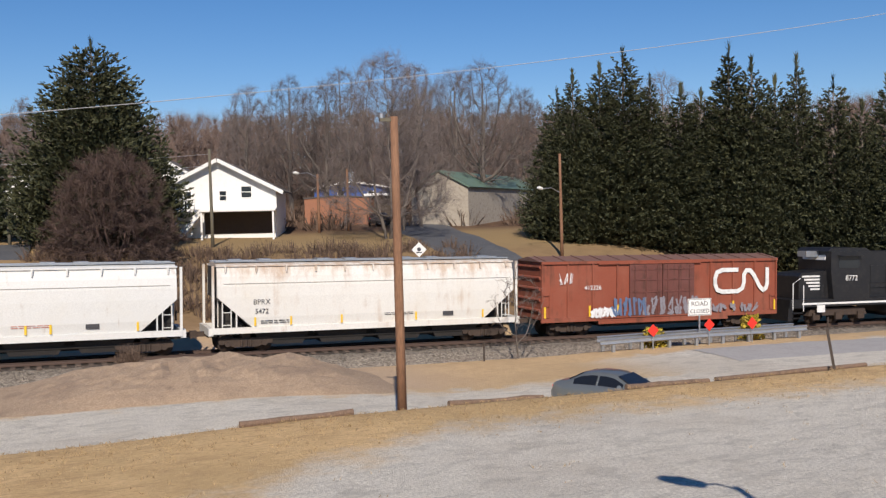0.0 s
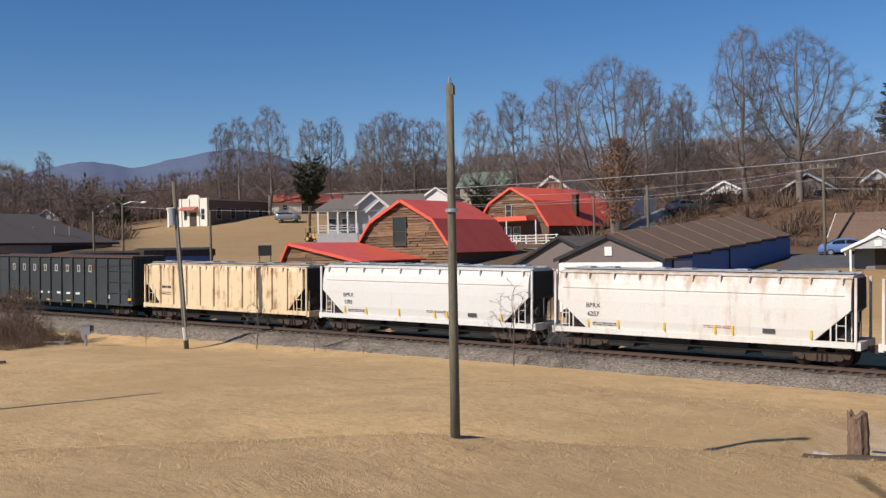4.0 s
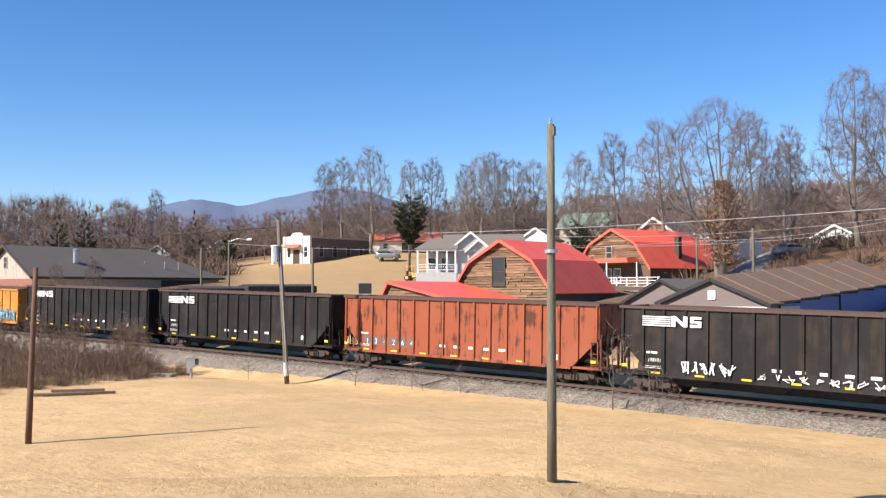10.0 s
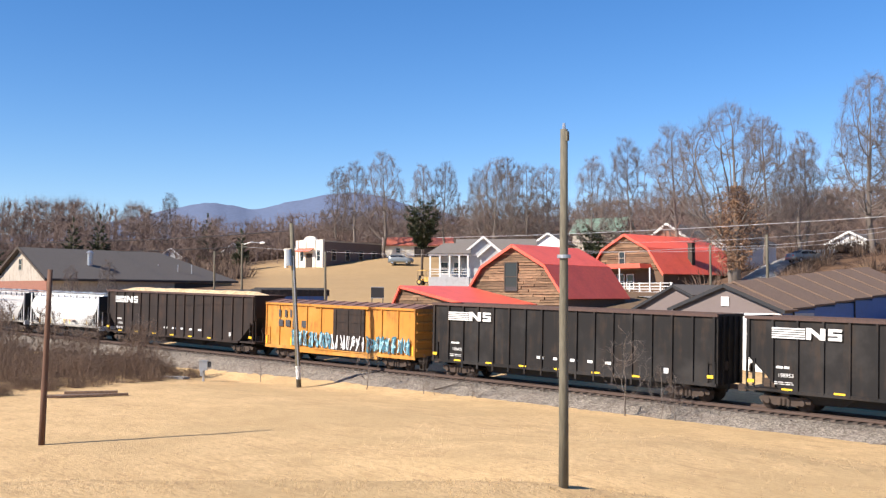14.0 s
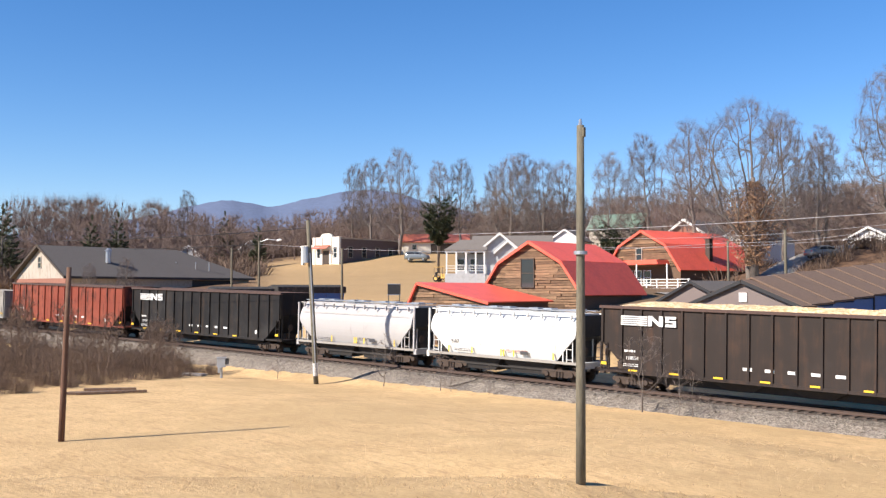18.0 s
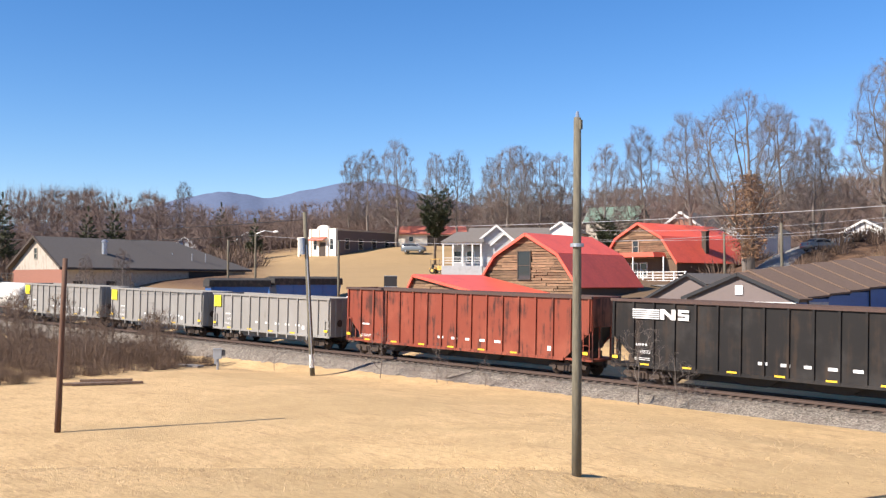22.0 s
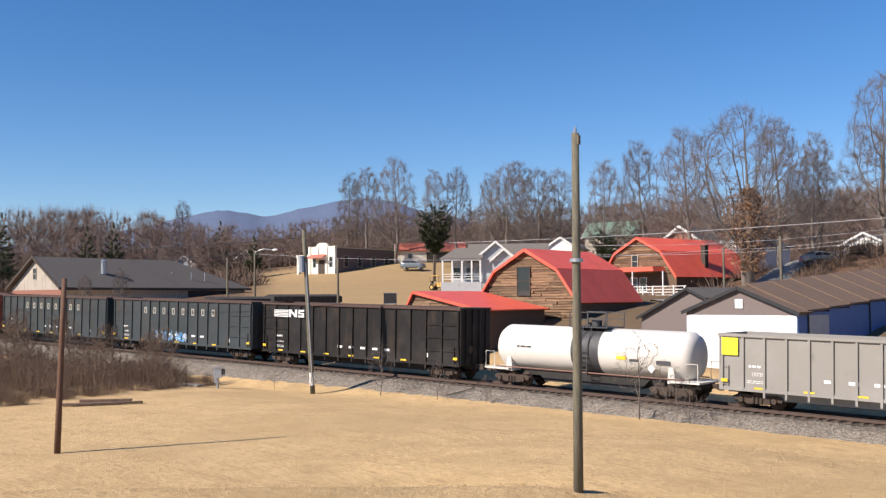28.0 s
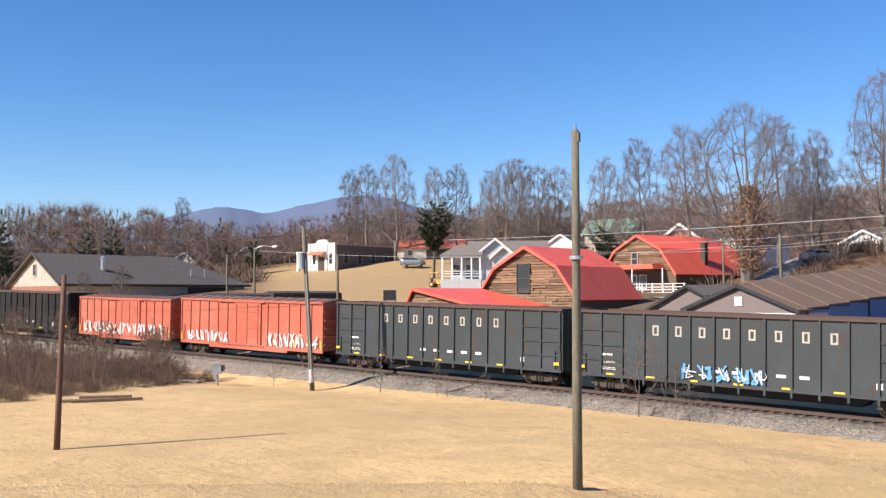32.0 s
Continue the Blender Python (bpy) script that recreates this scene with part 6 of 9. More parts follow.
def covered_hopper(label, L, number, mat, seed, top=4.28, low=1.25, bays=4, slope=1.7, mid=2.75, ribs=False, smooth_side=True):
    ob = thing("covered_hopper", label, "railcar", group="freight cars of the train")
    e = L / 2 - 0.30
    if ribs:
        lv = [(low, e - slope, 1.50), (mid, e, 1.50), (top - 0.3, e, 1.50), (top, e, 1.42), (top + 0.14, e, 0.7)]
    else:
        lv = [(low, e - slope, 1.46), (low + 0.5, e - slope * (1 - 0.5 / (mid - low)), 1.54), (mid, e, 1.58), (3.3, e, 1.57), (3.75, e, 1.50), (top, e, 1.32), (top + 0.14, e, 0.7)]
    if bays == 2:
        lv = []
        for k in range(15):
            z = low - 0.05 + (top + 0.1 - low) * k / 14
            lv.append((z, e - slope * clamp((mid - z) / (mid - low)), 0.72 + 0.88 * (1 - abs((z - 2.5) / 1.75) ** 2.6) if z > 2.5 else 1.28 + 0.32 * (1 - ((2.5 - z) / 1.3) ** 2)))
    part("body", Shape().loft([[(-x, -y, z), (x, -y, z), (x, y, z), (-x, y, z)] for z, x, y in lv]), mat, ob)
    zs = 1.12 if bays == 2 else 0.98
    part("side_sill", Shape().box(-L / 2 + 0.05, L / 2 - 0.05, -1.56, -1.36, zs, 1.27).box(-L / 2 + 0.05, L / 2 - 0.05, 1.36, 1.56, zs, 1.27), M_SEAM if bays == 2 else mat, ob)
    for s in (-1, 1):
        # bulkhead, end wall and slope sheet carry the shade of the car end in their colour
        part("end_web", Shape().prism([(s * (e - slope + 0.1), 1.05), (s * (L / 2 - 0.5), 1.05), (s * (L / 2 - 0.5), mid - 0.1), (s * (e - 0.1), mid - 0.05)], -0.9, 0.9), M_UNDER, ob, "end bulkhead painted dark for the shaded bay")
        part("end_wall", Shape().box(s * e - 0.02, s * e + 0.03, -1.30, 1.30, mid, top - 0.06), M_UNDER, ob, "end wall painted dark for dirt and shade")
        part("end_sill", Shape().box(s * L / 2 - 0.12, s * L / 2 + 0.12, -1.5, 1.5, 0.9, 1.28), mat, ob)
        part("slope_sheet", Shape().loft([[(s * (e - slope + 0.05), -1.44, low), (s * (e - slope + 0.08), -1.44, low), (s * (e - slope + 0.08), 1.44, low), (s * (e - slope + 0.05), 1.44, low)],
                                          [(s * e, -1.5, mid), (s * (e + 0.03), -1.5, mid), (s * (e + 0.03), 1.5, mid), (s * e, 1.5, mid)]]), M_BLACK, ob, "end slope sheet painted black for its shade")
        for y in (-1.5, 1.5):
            part("corner_post", Shape().box(s * (L / 2 - 0.16), s * (L / 2 - 0.04), y - 0.05, y + 0.05, 1.27, top), mat, ob)
            ladder(ob, s * (L / 2 - 0.75), y, 1.27, 2.7, mat)
        part("grab_post", Shape().box(s * (L / 2 - 1.25), s * (L / 2 - 1.18), -1.55, -1.48, 1.27, 2.3), mat, ob)
        part("grab_post", Shape().box(s * (L / 2 - 0.45), s * (L / 2 - 0.4), -0.9, -0.82, 1.27, 2.9), mat, ob)
        part("grab_post", Shape().box(s * (L / 2 - 0.45), s * (L / 2 - 0.4), 0.4, 0.48, 1.27, 2.9), mat, ob)
        part("brake_box", Shape().box(s * (L / 2 - 0.9), s * (L / 2 - 0.4), -0.5, 0.5, 1.1, 1.55), M_TRUCK, ob)
        part("hand_wheel", Shape().tube([(s * (L / 2 - 0.2), -0.6, 1.9), (s * (L / 2 - 0.26), -0.6, 1.9)], 0.26, 10), M_TRUCK, ob)
    # the roof: running boards, hatches and the brackets along the eaves
    part("running_board", Shape().box(-e, e, -0.95, -0.55, top + 0.16, top + 0.21).box(-e, e, 0.55, 0.95, top + 0.16, top + 0.21), M_STEEL, ob)
    part("eave_rail", Shape().box(-e - 0.05, e + 0.05, -1.42, -1.34, top - 0.04, top + 0.03).box(-e - 0.05, e + 0.05, 1.34, 1.42, top - 0.04, top + 0.03), mat if not ribs else M_STEEL, ob)
    n = 10
    for i in range(n + 1):
        x = -e + 0.4 + i * (2 * e - 0.8) / n
        part("bracket", Shape().prism([(x - 0.045, top - 0.02), (x + 0.045, top - 0.02), (x + 0.03, top - 0.33), (x - 0.03, top - 0.33)], -1.53, -1.38), mat, ob)
        if i < n and i % 1 == 0 and i % 3 != 2:
            part("hatch", Shape().box(x + 0.35, x + 1.0, -0.35, 0.35, top + 0.14, top + 0.28), M_STEEL, ob)
    if ribs:
        for i in range(12):
            x = -e + 0.12 + i * (2 * e - 0.24) / 11
            part("rib", Shape().box(x - 0.06, x + 0.06, -1.60, -1.502, low + (0.0 if abs(x) < e - slope else (abs(x) - e + slope) / slope * (mid - low)), top - 0.05), mat, ob)
    else:
        part("seam", Shape().box(-e + 0.3, e - 0.3, -1.578, -1.56, 3.40, 3.425), M_SEAM, ob)
    for i in range(bays):
        x = (i - (bays - 1) / 2) * (2 * (e - slope) / bays)
        w = (e - slope) / bays * 0.97
        part("discharge_bay", Shape().loft([[(x - w, -1.2, 1.2), (x + w, -1.2, 1.2), (x + w, 1.2, 1.2), (x - w, 1.2, 1.2)], [(x - w * 0.7, -1.0, 0.32), (x + w * 0.7, -1.0, 0.32), (x + w * 0.7, 1.0, 0.32), (x - w * 0.7, 1.0, 0.32)]]), M_UNDER, ob)
    part("pipe", Shape().tube([(-e + 1.2, -1.05, 0.62), (e - 1.2, -1.05, 0.62)], 0.07, 6), M_UNDER, ob)
    underframe(ob, L, L / 2 - 1.75)
    y = -1.58 if not ribs else -1.504
    x0 = -e + 2.0
    if 1 < seed < 9:
        lettering("BPRX", 0.36, M_MARK_DARK, ob, pose(x0 + 0.15, y - 0.006, 2.38, 90, 0, 0))
    else:
        bars(ob, x0 - 0.3, 2.42, 1.0, 0.3, 1, M_MARK_DARK, y, seed)
    if number:
        digits(ob, number, x0 + 0.15, 1.93, 0.34, M_MARK_DARK, y)
    bars(ob, x0 + 0.1, 1.55, 1.4, 0.06, 2, M_MARK_DARK, y + 0.03, seed + 1)
    bars(ob, 0.6, 1.72, 1.6, 0.05, 2, M_MARK_RED if seed % 2 else M_MARK_DARK, y + 0.03, seed + 2)
    part("data_plate", Shape().box(e - 4.1, e - 3.5, y - 0.006 + 0.02, y + 0.02, 1.5, 1.72), M_MARK_DARK, ob)
    reflectors(ob, [-e + slope + 0.12, -e + 3.6, -e + 6.2, 1.2, e - 5.6, e - slope - 0.1], 1.33, y + 0.015)
    return ob


def chip_car(label, L, mat, seed, hopper=True, top=4.62, low=1.0, ribs=17, logo=None, number="", end_bays=False, load=False, word=0, name="woodchip_car", tags=True):
    """A tall open car with outside posts; hoppers slope in at their ends."""
    ob = thing(name, label, "railcar", group="freight cars of the train")
    e = L / 2 - 0.1
    cut, mid = (1.9, 2.75) if hopper else (0.0, low + 0.1)
    t = 0.07
    outline = [(-e + cut, low), (e - cut, low), (e, mid), (e, top), (-e, top), (-e, mid)] if hopper else [(-e, low), (e, low), (e, top), (-e, top)]
    for y0, y1 in ((-1.5, -1.5 + t), (1.5 - t, 1.5)):
        part("side_sheet", Shape().prism(outline, y0, y1), mat, ob)
    for s in (-1, 1):
        if hopper:
            # black on every car: the shadow under the end slope is painted in
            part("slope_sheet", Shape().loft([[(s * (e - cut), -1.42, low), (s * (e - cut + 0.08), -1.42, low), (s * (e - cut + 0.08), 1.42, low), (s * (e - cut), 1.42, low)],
                                              [(s * (e - 0.1), -1.42, mid + 0.25), (s * e, -1.42, mid + 0.25), (s * e, 1.42, mid + 0.25), (s * (e - 0.1), 1.42, mid + 0.25)]]), M_BLACK, ob, "end slope sheet painted black for its shade")
            part("end_sheet", Shape().box(s * e - 0.04, s * e + 0.04, -1.42, 1.42, mid + 0.2, top), mat, ob)
            for y in (-1.35, -0.6, 0.6, 1.35):
                part("end_post", Shape().box(s * (e - 0.03), s * (e + 0.06), y - 0.05, y + 0.05, 1.1, mid + 0.3), mat, ob)
            part("end_platform", Shape().box(s * (e - cut) if s > 0 else -e - 0.1, e + 0.1 if s > 0 else s * (e - cut), -1.45, 1.45, 0.95, 1.08), mat, ob)
        else:
            part("end_sheet", Shape().box(s * e - 0.05, s * e + 0.05, -1.5, 1.5, low, top), mat, ob)
            for y in (-1.0, -0.35, 0.35, 1.0):
                part("end_post", Shape().box(s * (e + 0.05), s * (e + 0.16), y - 0.06, y + 0.06, low, top), mat, ob)
        for y in (-1.5, 1.5):
            ladder(ob, s * (e + 0.02) - s * 0.3, y - 0.06 if y < 0 else y + 0.06, 1.1, 2.6 if hopper else 2.2, mat)
        part("brake_box", Shape().box(s * (e - 1.1), s * (e - 0.5), -0.5, 0.5, 1.08, 1.5), M_TRUCK, ob)
        part("hand_wheel", Shape().tube([(s * (e + 0.08), -0.6, 2.0), (s * (e + 0.14), -0.6, 2.0)], 0.27, 10), M_TRUCK, ob)
    part("floor", Shape().box(-e + cut, e - cut, -1.45, 1.45, low, low + 0.08), M_UNDER, ob)
    part("top_chord", Shape().box(-e - 0.06, e + 0.06, -1.62, -1.42, top - 0.04, top + 0.12).box(-e - 0.06, e + 0.06, 1.42, 1.62, top - 0.04, top + 0.12), mat if name == "coal_car" else M_CHORD, ob, "" if name == "coal_car" else "rust-brown top chord")
    for s in (-1, 1):
        part("end_chord", Shape().box(s * e - 0.09, s * e + 0.09, -1.42, 1.42, top - 0.03, top + 0.11), mat, ob)
    part("side_sill", Shape().box(-e + cut, e - cut, -1.58, -1.44, low - 0.08, low + 0.10).box(-e + cut, e - cut, 1.44, 1.58, low - 0.08, low + 0.10), mat, ob)
    drop = 0.35 if not hopper else 0.0
    step_ = 2 * (e - 0.15) / (ribs - 1)
    for i in range(ribs):
        x = -e + 0.15 + i * step_
        z0 = low - drop if abs(x) < e - cut else low + (abs(x) - e + cut) / max(cut, 0.01) * (mid - low)
        if not hopper and abs(x) > e - 1.6:
            z0 = low
        for y0, y1 in ((-1.60, -1.502), (1.502, 1.60)):
            part("post", Shape().box(x - 0.06, x + 0.06, y0, y1, z0, top - 0.05), mat, ob)
    if end_bays:
        for s in (-1, 1):
            for z in (1.9, 2.75, 3.6):
                a = s * (e - 0.2)
                b = s * (e - 0.2 - step_ * 1.9)
                part("stiffener", Shape().box(min(a, b), max(a, b), -1.56, -1.502, z - 0.05, z + 0.05), mat, ob)
    if hopper:
        for i in range(4):
            x = (i - 1.5) * (2 * (e - cut) / 4)
            w = (e - cut) / 4 * 0.8
            part("discharge_gate", Shape().loft([[(x - w, -1.2, low), (x + w, -1.2, low), (x + w, 1.2, low), (x - w, 1.2, low)], [(x - w * 0.4, -0.8, 0.42), (x + w * 0.4, -0.8, 0.42), (x + w * 0.4, 0.8, 0.42), (x - w * 0.4, 0.8, 0.42)]]), M_UNDER, ob)
    if load:
        s = Shape()
        rnd = random.Random(seed)
        nx, ny = 44, 8
        for j in range(ny + 1):
            for i in range(nx + 1):
                x, y = -e + 0.15 + i * (2 * e - 0.3) / nx, -1.4 + 2.8 * j / ny
                h = 0.38 * math.sin(math.pi * j / ny) * min(1, i / 4, (nx - i) / 4) + rnd.uniform(-0.04, 0.06)
                s.v.append((x, y, top - 0.02 + h))
        s.f = [(j * (nx + 1) + i, j * (nx + 1) + i + 1, (j + 1) * (nx + 1) + i + 1, (j + 1) * (nx + 1) + i) for j in range(ny) for i in range(nx)]
        part("woodchip_load", s, M_CHIPS, ob, "heap of pale fresh wood chips")
    underframe(ob, L, L / 2 - 2.0)
    ys = -1.603
    if logo:
        x = -e + 1.4
        sh = Shape()
        for k in range(5):
            sh.box(x, x + 1.7, ys - 0.006, ys, top - 0.95 + k * 0.115, top - 0.95 + k * 0.115 + 0.07)
        sh.prism([(x + 1.75, top - 0.95), (x + 2.0, top - 0.95), (x + 2.0, top - 0.60), (x + 2.45, top - 0.95), (x + 2.7, top - 0.95), (x + 2.7, top - 0.38), (x + 2.45, top - 0.38), (x + 2.45, top - 0.72), (x + 2.0, top - 0.38), (x + 1.75, top - 0.38)], ys - 0.006, ys)
        sh.box(x + 2.85, x + 3.5, ys - 0.006, ys, top - 0.95, top - 0.80).box(x + 2.85, x + 3.5, ys - 0.006, ys, top - 0.72, top - 0.61).box(x + 2.85, x + 3.5, ys - 0.006, ys, top - 0.52, top - 0.38)
        sh.box(x + 3.3, x + 3.5, ys - 0.006, ys, top - 0.80, top - 0.72).box(x + 2.85, x + 3.05, ys - 0.006, ys, top - 0.61, top - 0.52)
        part("emblem", sh, logo, ob, "white striped emblem")
    if word:
        for i in range(8):
            x = -e + 0.15 + (3.5 + i) * step_
            z = top - 1.2
            part("letter_block", Shape().box(x - 0.19, x - 0.09, -1.512, -1.504, z, z + 0.56).box(x + 0.09, x + 0.19, -1.512, -1.504, z, z + 0.56).box(x - 0.09, x + 0.09, -1.512, -1.504, z, z + 0.09).box(x - 0.09, x + 0.09, -1.512, -1.504, z + 0.47, z + 0.56), M_MARK_FADED, ob)
    if tags:
        bars(ob, -e + 1.6, 2.15, 0.7, 0.2, 1, M_MARK_WHITE, -1.507, seed)
        if number:
            digits(ob, number, -e + 2.1, 1.72, 0.28, M_MARK_WHITE, -1.507)
        bars(ob, -e + 1.5, 1.45, 1.0, 0.06, 2, M_MARK_WHITE, -1.507, seed + 3)
        for i in range(5):
            part("stencil", Shape().box(-1.6 + i * 1.2, -1.1 + i * 1.2, -1.513, -1.505, 1.62, 1.78), M_MARK_WHITE, ob)
        part("data_plate", Shape().box(e - 3.1, e - 2.8, -1.513, -1.505, 1.4, 1.7), M_MARK_WHITE, ob)
    reflectors(ob, [-e + 2.2 + i * 2.6 for i in range(int((L - 3.5) / 2.6))], 1.06 if not hopper else 1.08, -1.585, w=0.55, h=0.10)
    for x in (-e + 0.32, e - 0.3):
        part("end_reflector", Shape().box(x - 0.18, x + 0.18, -1.66, -1.65, 1.35, 1.52), M_YELLOW, ob)
    return ob


def boxcar(label, L, mat, seed, top=4.25, low=1.0, door=(-1.2, 2.2), ribs=10, roof=None, door_mat=None, number="", double=False):
    ob = thing("boxcar", label, "railcar", group="freight cars of the train")
    e = L / 2 - 0.15
    part("body", Shape().loft([[(-e, -1.46, low), (e, -1.46, low), (e, 1.46, low), (-e, 1.46, low)], [(-e, -1.46, top), (e, -1.46, top), (e, 1.46, top), (-e, 1.46, top)]]), mat, ob)
    part("roof", Shape().loft([[(-e - 0.1, -1.56, top), (-e - 0.1, 1.56, top), (-e - 0.1, 0, top + 0.26)], [(e + 0.1, -1.56, top), (e + 0.1, 1.56, top), (e + 0.1, 0, top + 0.26)]]), roof or M_ROOFSTEEL, ob, "ribbed steel roof")
    for i in range(14):
        x = -e + 0.3 + i * (2 * e - 0.6) / 13
        part("roof_rib", Shape().loft([[(x - 0.04, -1.5, top + 0.02), (x + 0.04, -1.5, top + 0.02), (x + 0.04, -1.5, top + 0.06), (x - 0.04, -1.5, top + 0.06)], [(x - 0.04, 0, top + 0.27), (x + 0.04, 0, top + 0.27), (x + 0.04, 0, top + 0.31), (x - 0.04, 0, top + 0.31)]]), roof or M_ROOFSTEEL, ob)
    part("eave_band", Shape().box(-e - 0.02, e + 0.02, -1.57, -1.47, top - 0.14, top + 0.01), mat, ob)
    part("side_sill", Shape().box(-e, e, -1.53, -1.40, low - 0.16, low + 0.08).box(-e, e, 1.40, 1.53, low - 0.16, low + 0.08).box(-e * 0.55, e * 0.55, -1.52, -1.44, low - 0.34, low - 0.16), mat, ob)
    d0, d1 = door
    xs = [-e + 0.06 + i * (2 * e - 0.12) / (ribs * 2) for i in range(ribs * 2 + 1)]
    for x in xs:
        if d0 - 0.15 < x < d1 + 0.15:
            continue
        part("rib", Shape().box(x - 0.045, x + 0.045, -1.54, -1.462, low + 0.05, top - 0.12), mat, ob)
    dm = door_mat or mat
    for a, b in (((d0, (d0 + d1) / 2), ((d0 + d1) / 2, d1)) if double else ((d0, d1),)):
        dr = part("door", Shape().box(a + 0.03, b - 0.03, -1.57, -1.465, low + 0.06, top - 0.18), dm, ob, "sliding steel door")
        for z in (1.7, 2.4, 3.1, 3.7):
            part("door_rail", Shape().box(a + 0.08, b - 0.08, -1.605, -1.572, z - 0.04, z + 0.04), dm, dr)
        for x in (a + 0.35, (a + b) / 2, b - 0.35):
            part("lock_rod", Shape().tube([(x, -1.60, low + 0.15), (x, -1.60, top - 0.3)], 0.025, 6), dm, dr)
    part("door_track", Shape().box(d0 - 2.0, d1 + 0.4, -1.62, -1.55, top - 0.19, top - 0.12).box(d0 - 2.0, d1 + 0.4, -1.60, -1.54, low - 0.02, low + 0.05), mat, ob)
    for s in (-1, 1):
        for z in (1.5, 2.1, 2.7, 3.3, 3.9):
            part("end_corrugation", Shape().tube([(s * e, -1.4, z), (s * e, 1.4, z)], 0.1, 8), mat, ob)
        for y in (-1.5, 1.5):
            ladder(ob, s * (e - 0.3), y, 1.0, 2.4 if s < 0 else 2.0, mat)
    underframe(ob, L, L / 2 - 2.2)
    reflectors(ob, [-e + 0.2, -e + 3.0, -e + 4.8, e - 3.2, e - 0.2], 1.1, -1.545, w=0.12, h=0.62)
    if number:
        digits(ob, number, -e + 3.2, 2.6, 0.36, M_MARK_WHITE, -1.545)
    return ob


def tank_car(label, L, seed):
    ob = thing("tank_car", label, "railcar", group="freight cars of the train")
    r, zc, e = 1.36, 2.42, L / 2 - 0.9
    pts = [(-e - 0.25, 0, zc), (-e - 0.2, 0, zc), (-e - 0.05, 0, zc), (-e + 0.25, 0, zc), (e - 0.25, 0, zc), (e + 0.05, 0, zc), (e + 0.2, 0, zc), (e + 0.25, 0, zc)]
    part("shell", Shape().tube(pts, [0.2, r * 0.62, r * 0.86, r, r, r * 0.86, r * 0.62, 0.2], 40), M_TANKWHITE, ob, "white tank shell", True)
    part("band", Shape().tube([(-0.95, 0, zc), (0.95, 0, zc)], r + 0.02, 40, False), M_TANKBAND, ob, "dark grey spill band", True)
    part("dome", Shape().tube([(0, 0, zc + r - 0.1), (0, 0, zc + r + 0.45)], 0.32, 14).tube([(-0.5, 0, zc + r - 0.1), (-0.5, 0, zc + r + 0.3)], 0.12, 8).tube([(0.45, 0.2, zc + r - 0.1), (0.45, 0.2, zc + r + 0.4)], 0.1, 8), M_TANKBAND, ob)
    part("platform", Shape().box(-1.3, 1.3, -0.95, 0.95, zc + r + 0.02, zc + r + 0.08), M_TANKBAND, ob)
    s = Shape()
    for x in (-1.3, 0, 1.3):
        for y in (-0.95, 0.95):
            s.box(x - 0.025, x + 0.025, y - 0.025, y + 0.025, zc + r + 0.05, zc + r + 0.95)
    for y in (-0.95, 0.95):
        s.box(-1.3, 1.3, y - 0.025, y + 0.025, zc + r + 0.9, zc + r + 0.95).box(-1.3, 1.3, y - 0.02, y + 0.02, zc + r + 0.5, zc + r + 0.54)
    part("safety_rail", s, M_TANKBAND, ob)
    part("ladder", Shape().tube([(-0.28, -r - 0.12, 1.0), (-0.28, -r - 0.12, 2.6), (-0.28, -0.95, zc + r + 0.1)], 0.03, 6).tube([(0.28, -r - 0.12, 1.0), (0.28, -r - 0.12, 2.6), (0.28, -0.95, zc + r + 0.1)], 0.03, 6), M_TANKBAND, ob)
    for i in range(6):
        part("rung", Shape().box(-0.28, 0.28, -r - 0.14, -r - 0.10, 1.1 + i * 0.26, 1.14 + i * 0.26), M_TANKBAND, ob)
    for s_ in (-1, 1):
        part("saddle", Shape().prism([(s_ * (e - 0.9) - 0.25, 0.95), (s_ * (e - 0.9) + 0.25, 0.95), (s_ * (e - 0.9) + 0.15, 1.8), (s_ * (e - 0.9) - 0.15, 1.8)], -1.25, 1.25), M_TANKWHITE, ob)
        part("end_platform", Shape().box(min(s_ * (L / 2 - 1.9), s_ * L / 2), max(s_ * (L / 2 - 1.9), s_ * L / 2), -1.45, 1.45, 1.02, 1.12), M_TANKWHITE, ob)
        g = Shape()
        for y in (-1.45, 1.45):
            g.tube([(s_ * (L / 2 - 0.1), y, 1.1), (s_ * (L / 2 - 0.1), y, 2.1), (s_ * (L / 2 - 0.8), y, 2.1), (s_ * (L / 2 - 0.8), y, 1.1)], 0.03, 5)
        part("hand_rail", g, M_TANKWHITE, ob)
    part("side_rail", Shape().tube([(-e, -1.42, 1.2), (e, -1.42, 1.2)], 0.045, 6).tube([(-e, 1.42, 1.2), (e, 1.42, 1.2)], 0.045, 6), M_ROOFSTEEL, ob)
    part("bottom_valve", Shape().tube([(0, 0, 1.1), (0, 0, 0.55)], 0.2, 10), M_UNDER, ob)
    underframe(ob, L, L / 2 - 1.9)
    yb = -r - 0.004
    bars(ob, -e + 1.6, 2.45, 1.1, 0.18, 1, M_MARK_DARK, yb, seed)
    part("placard", Shape().prism([(e - 2.1, 1.45), (e - 1.85, 1.7), (e - 2.1, 1.95), (e - 2.35, 1.7)], -1.30, -1.28), M_MARK_WHITE, ob)
    part("data_plate", Shape().box(e - 1.8, e - 0.9, yb + 0.03, yb + 0.04, 1.95, 2.3).box(e - 3.5, e - 2.9, yb + 0.03, yb + 0.04, 2.02, 2.18), M_MARK_DARK, ob)
    part("yellow_label", Shape().box(2.2, 2.85, -r + 0.0, -r + 0.012, 2.1, 2.3), M_YELLOW, ob)
    return ob


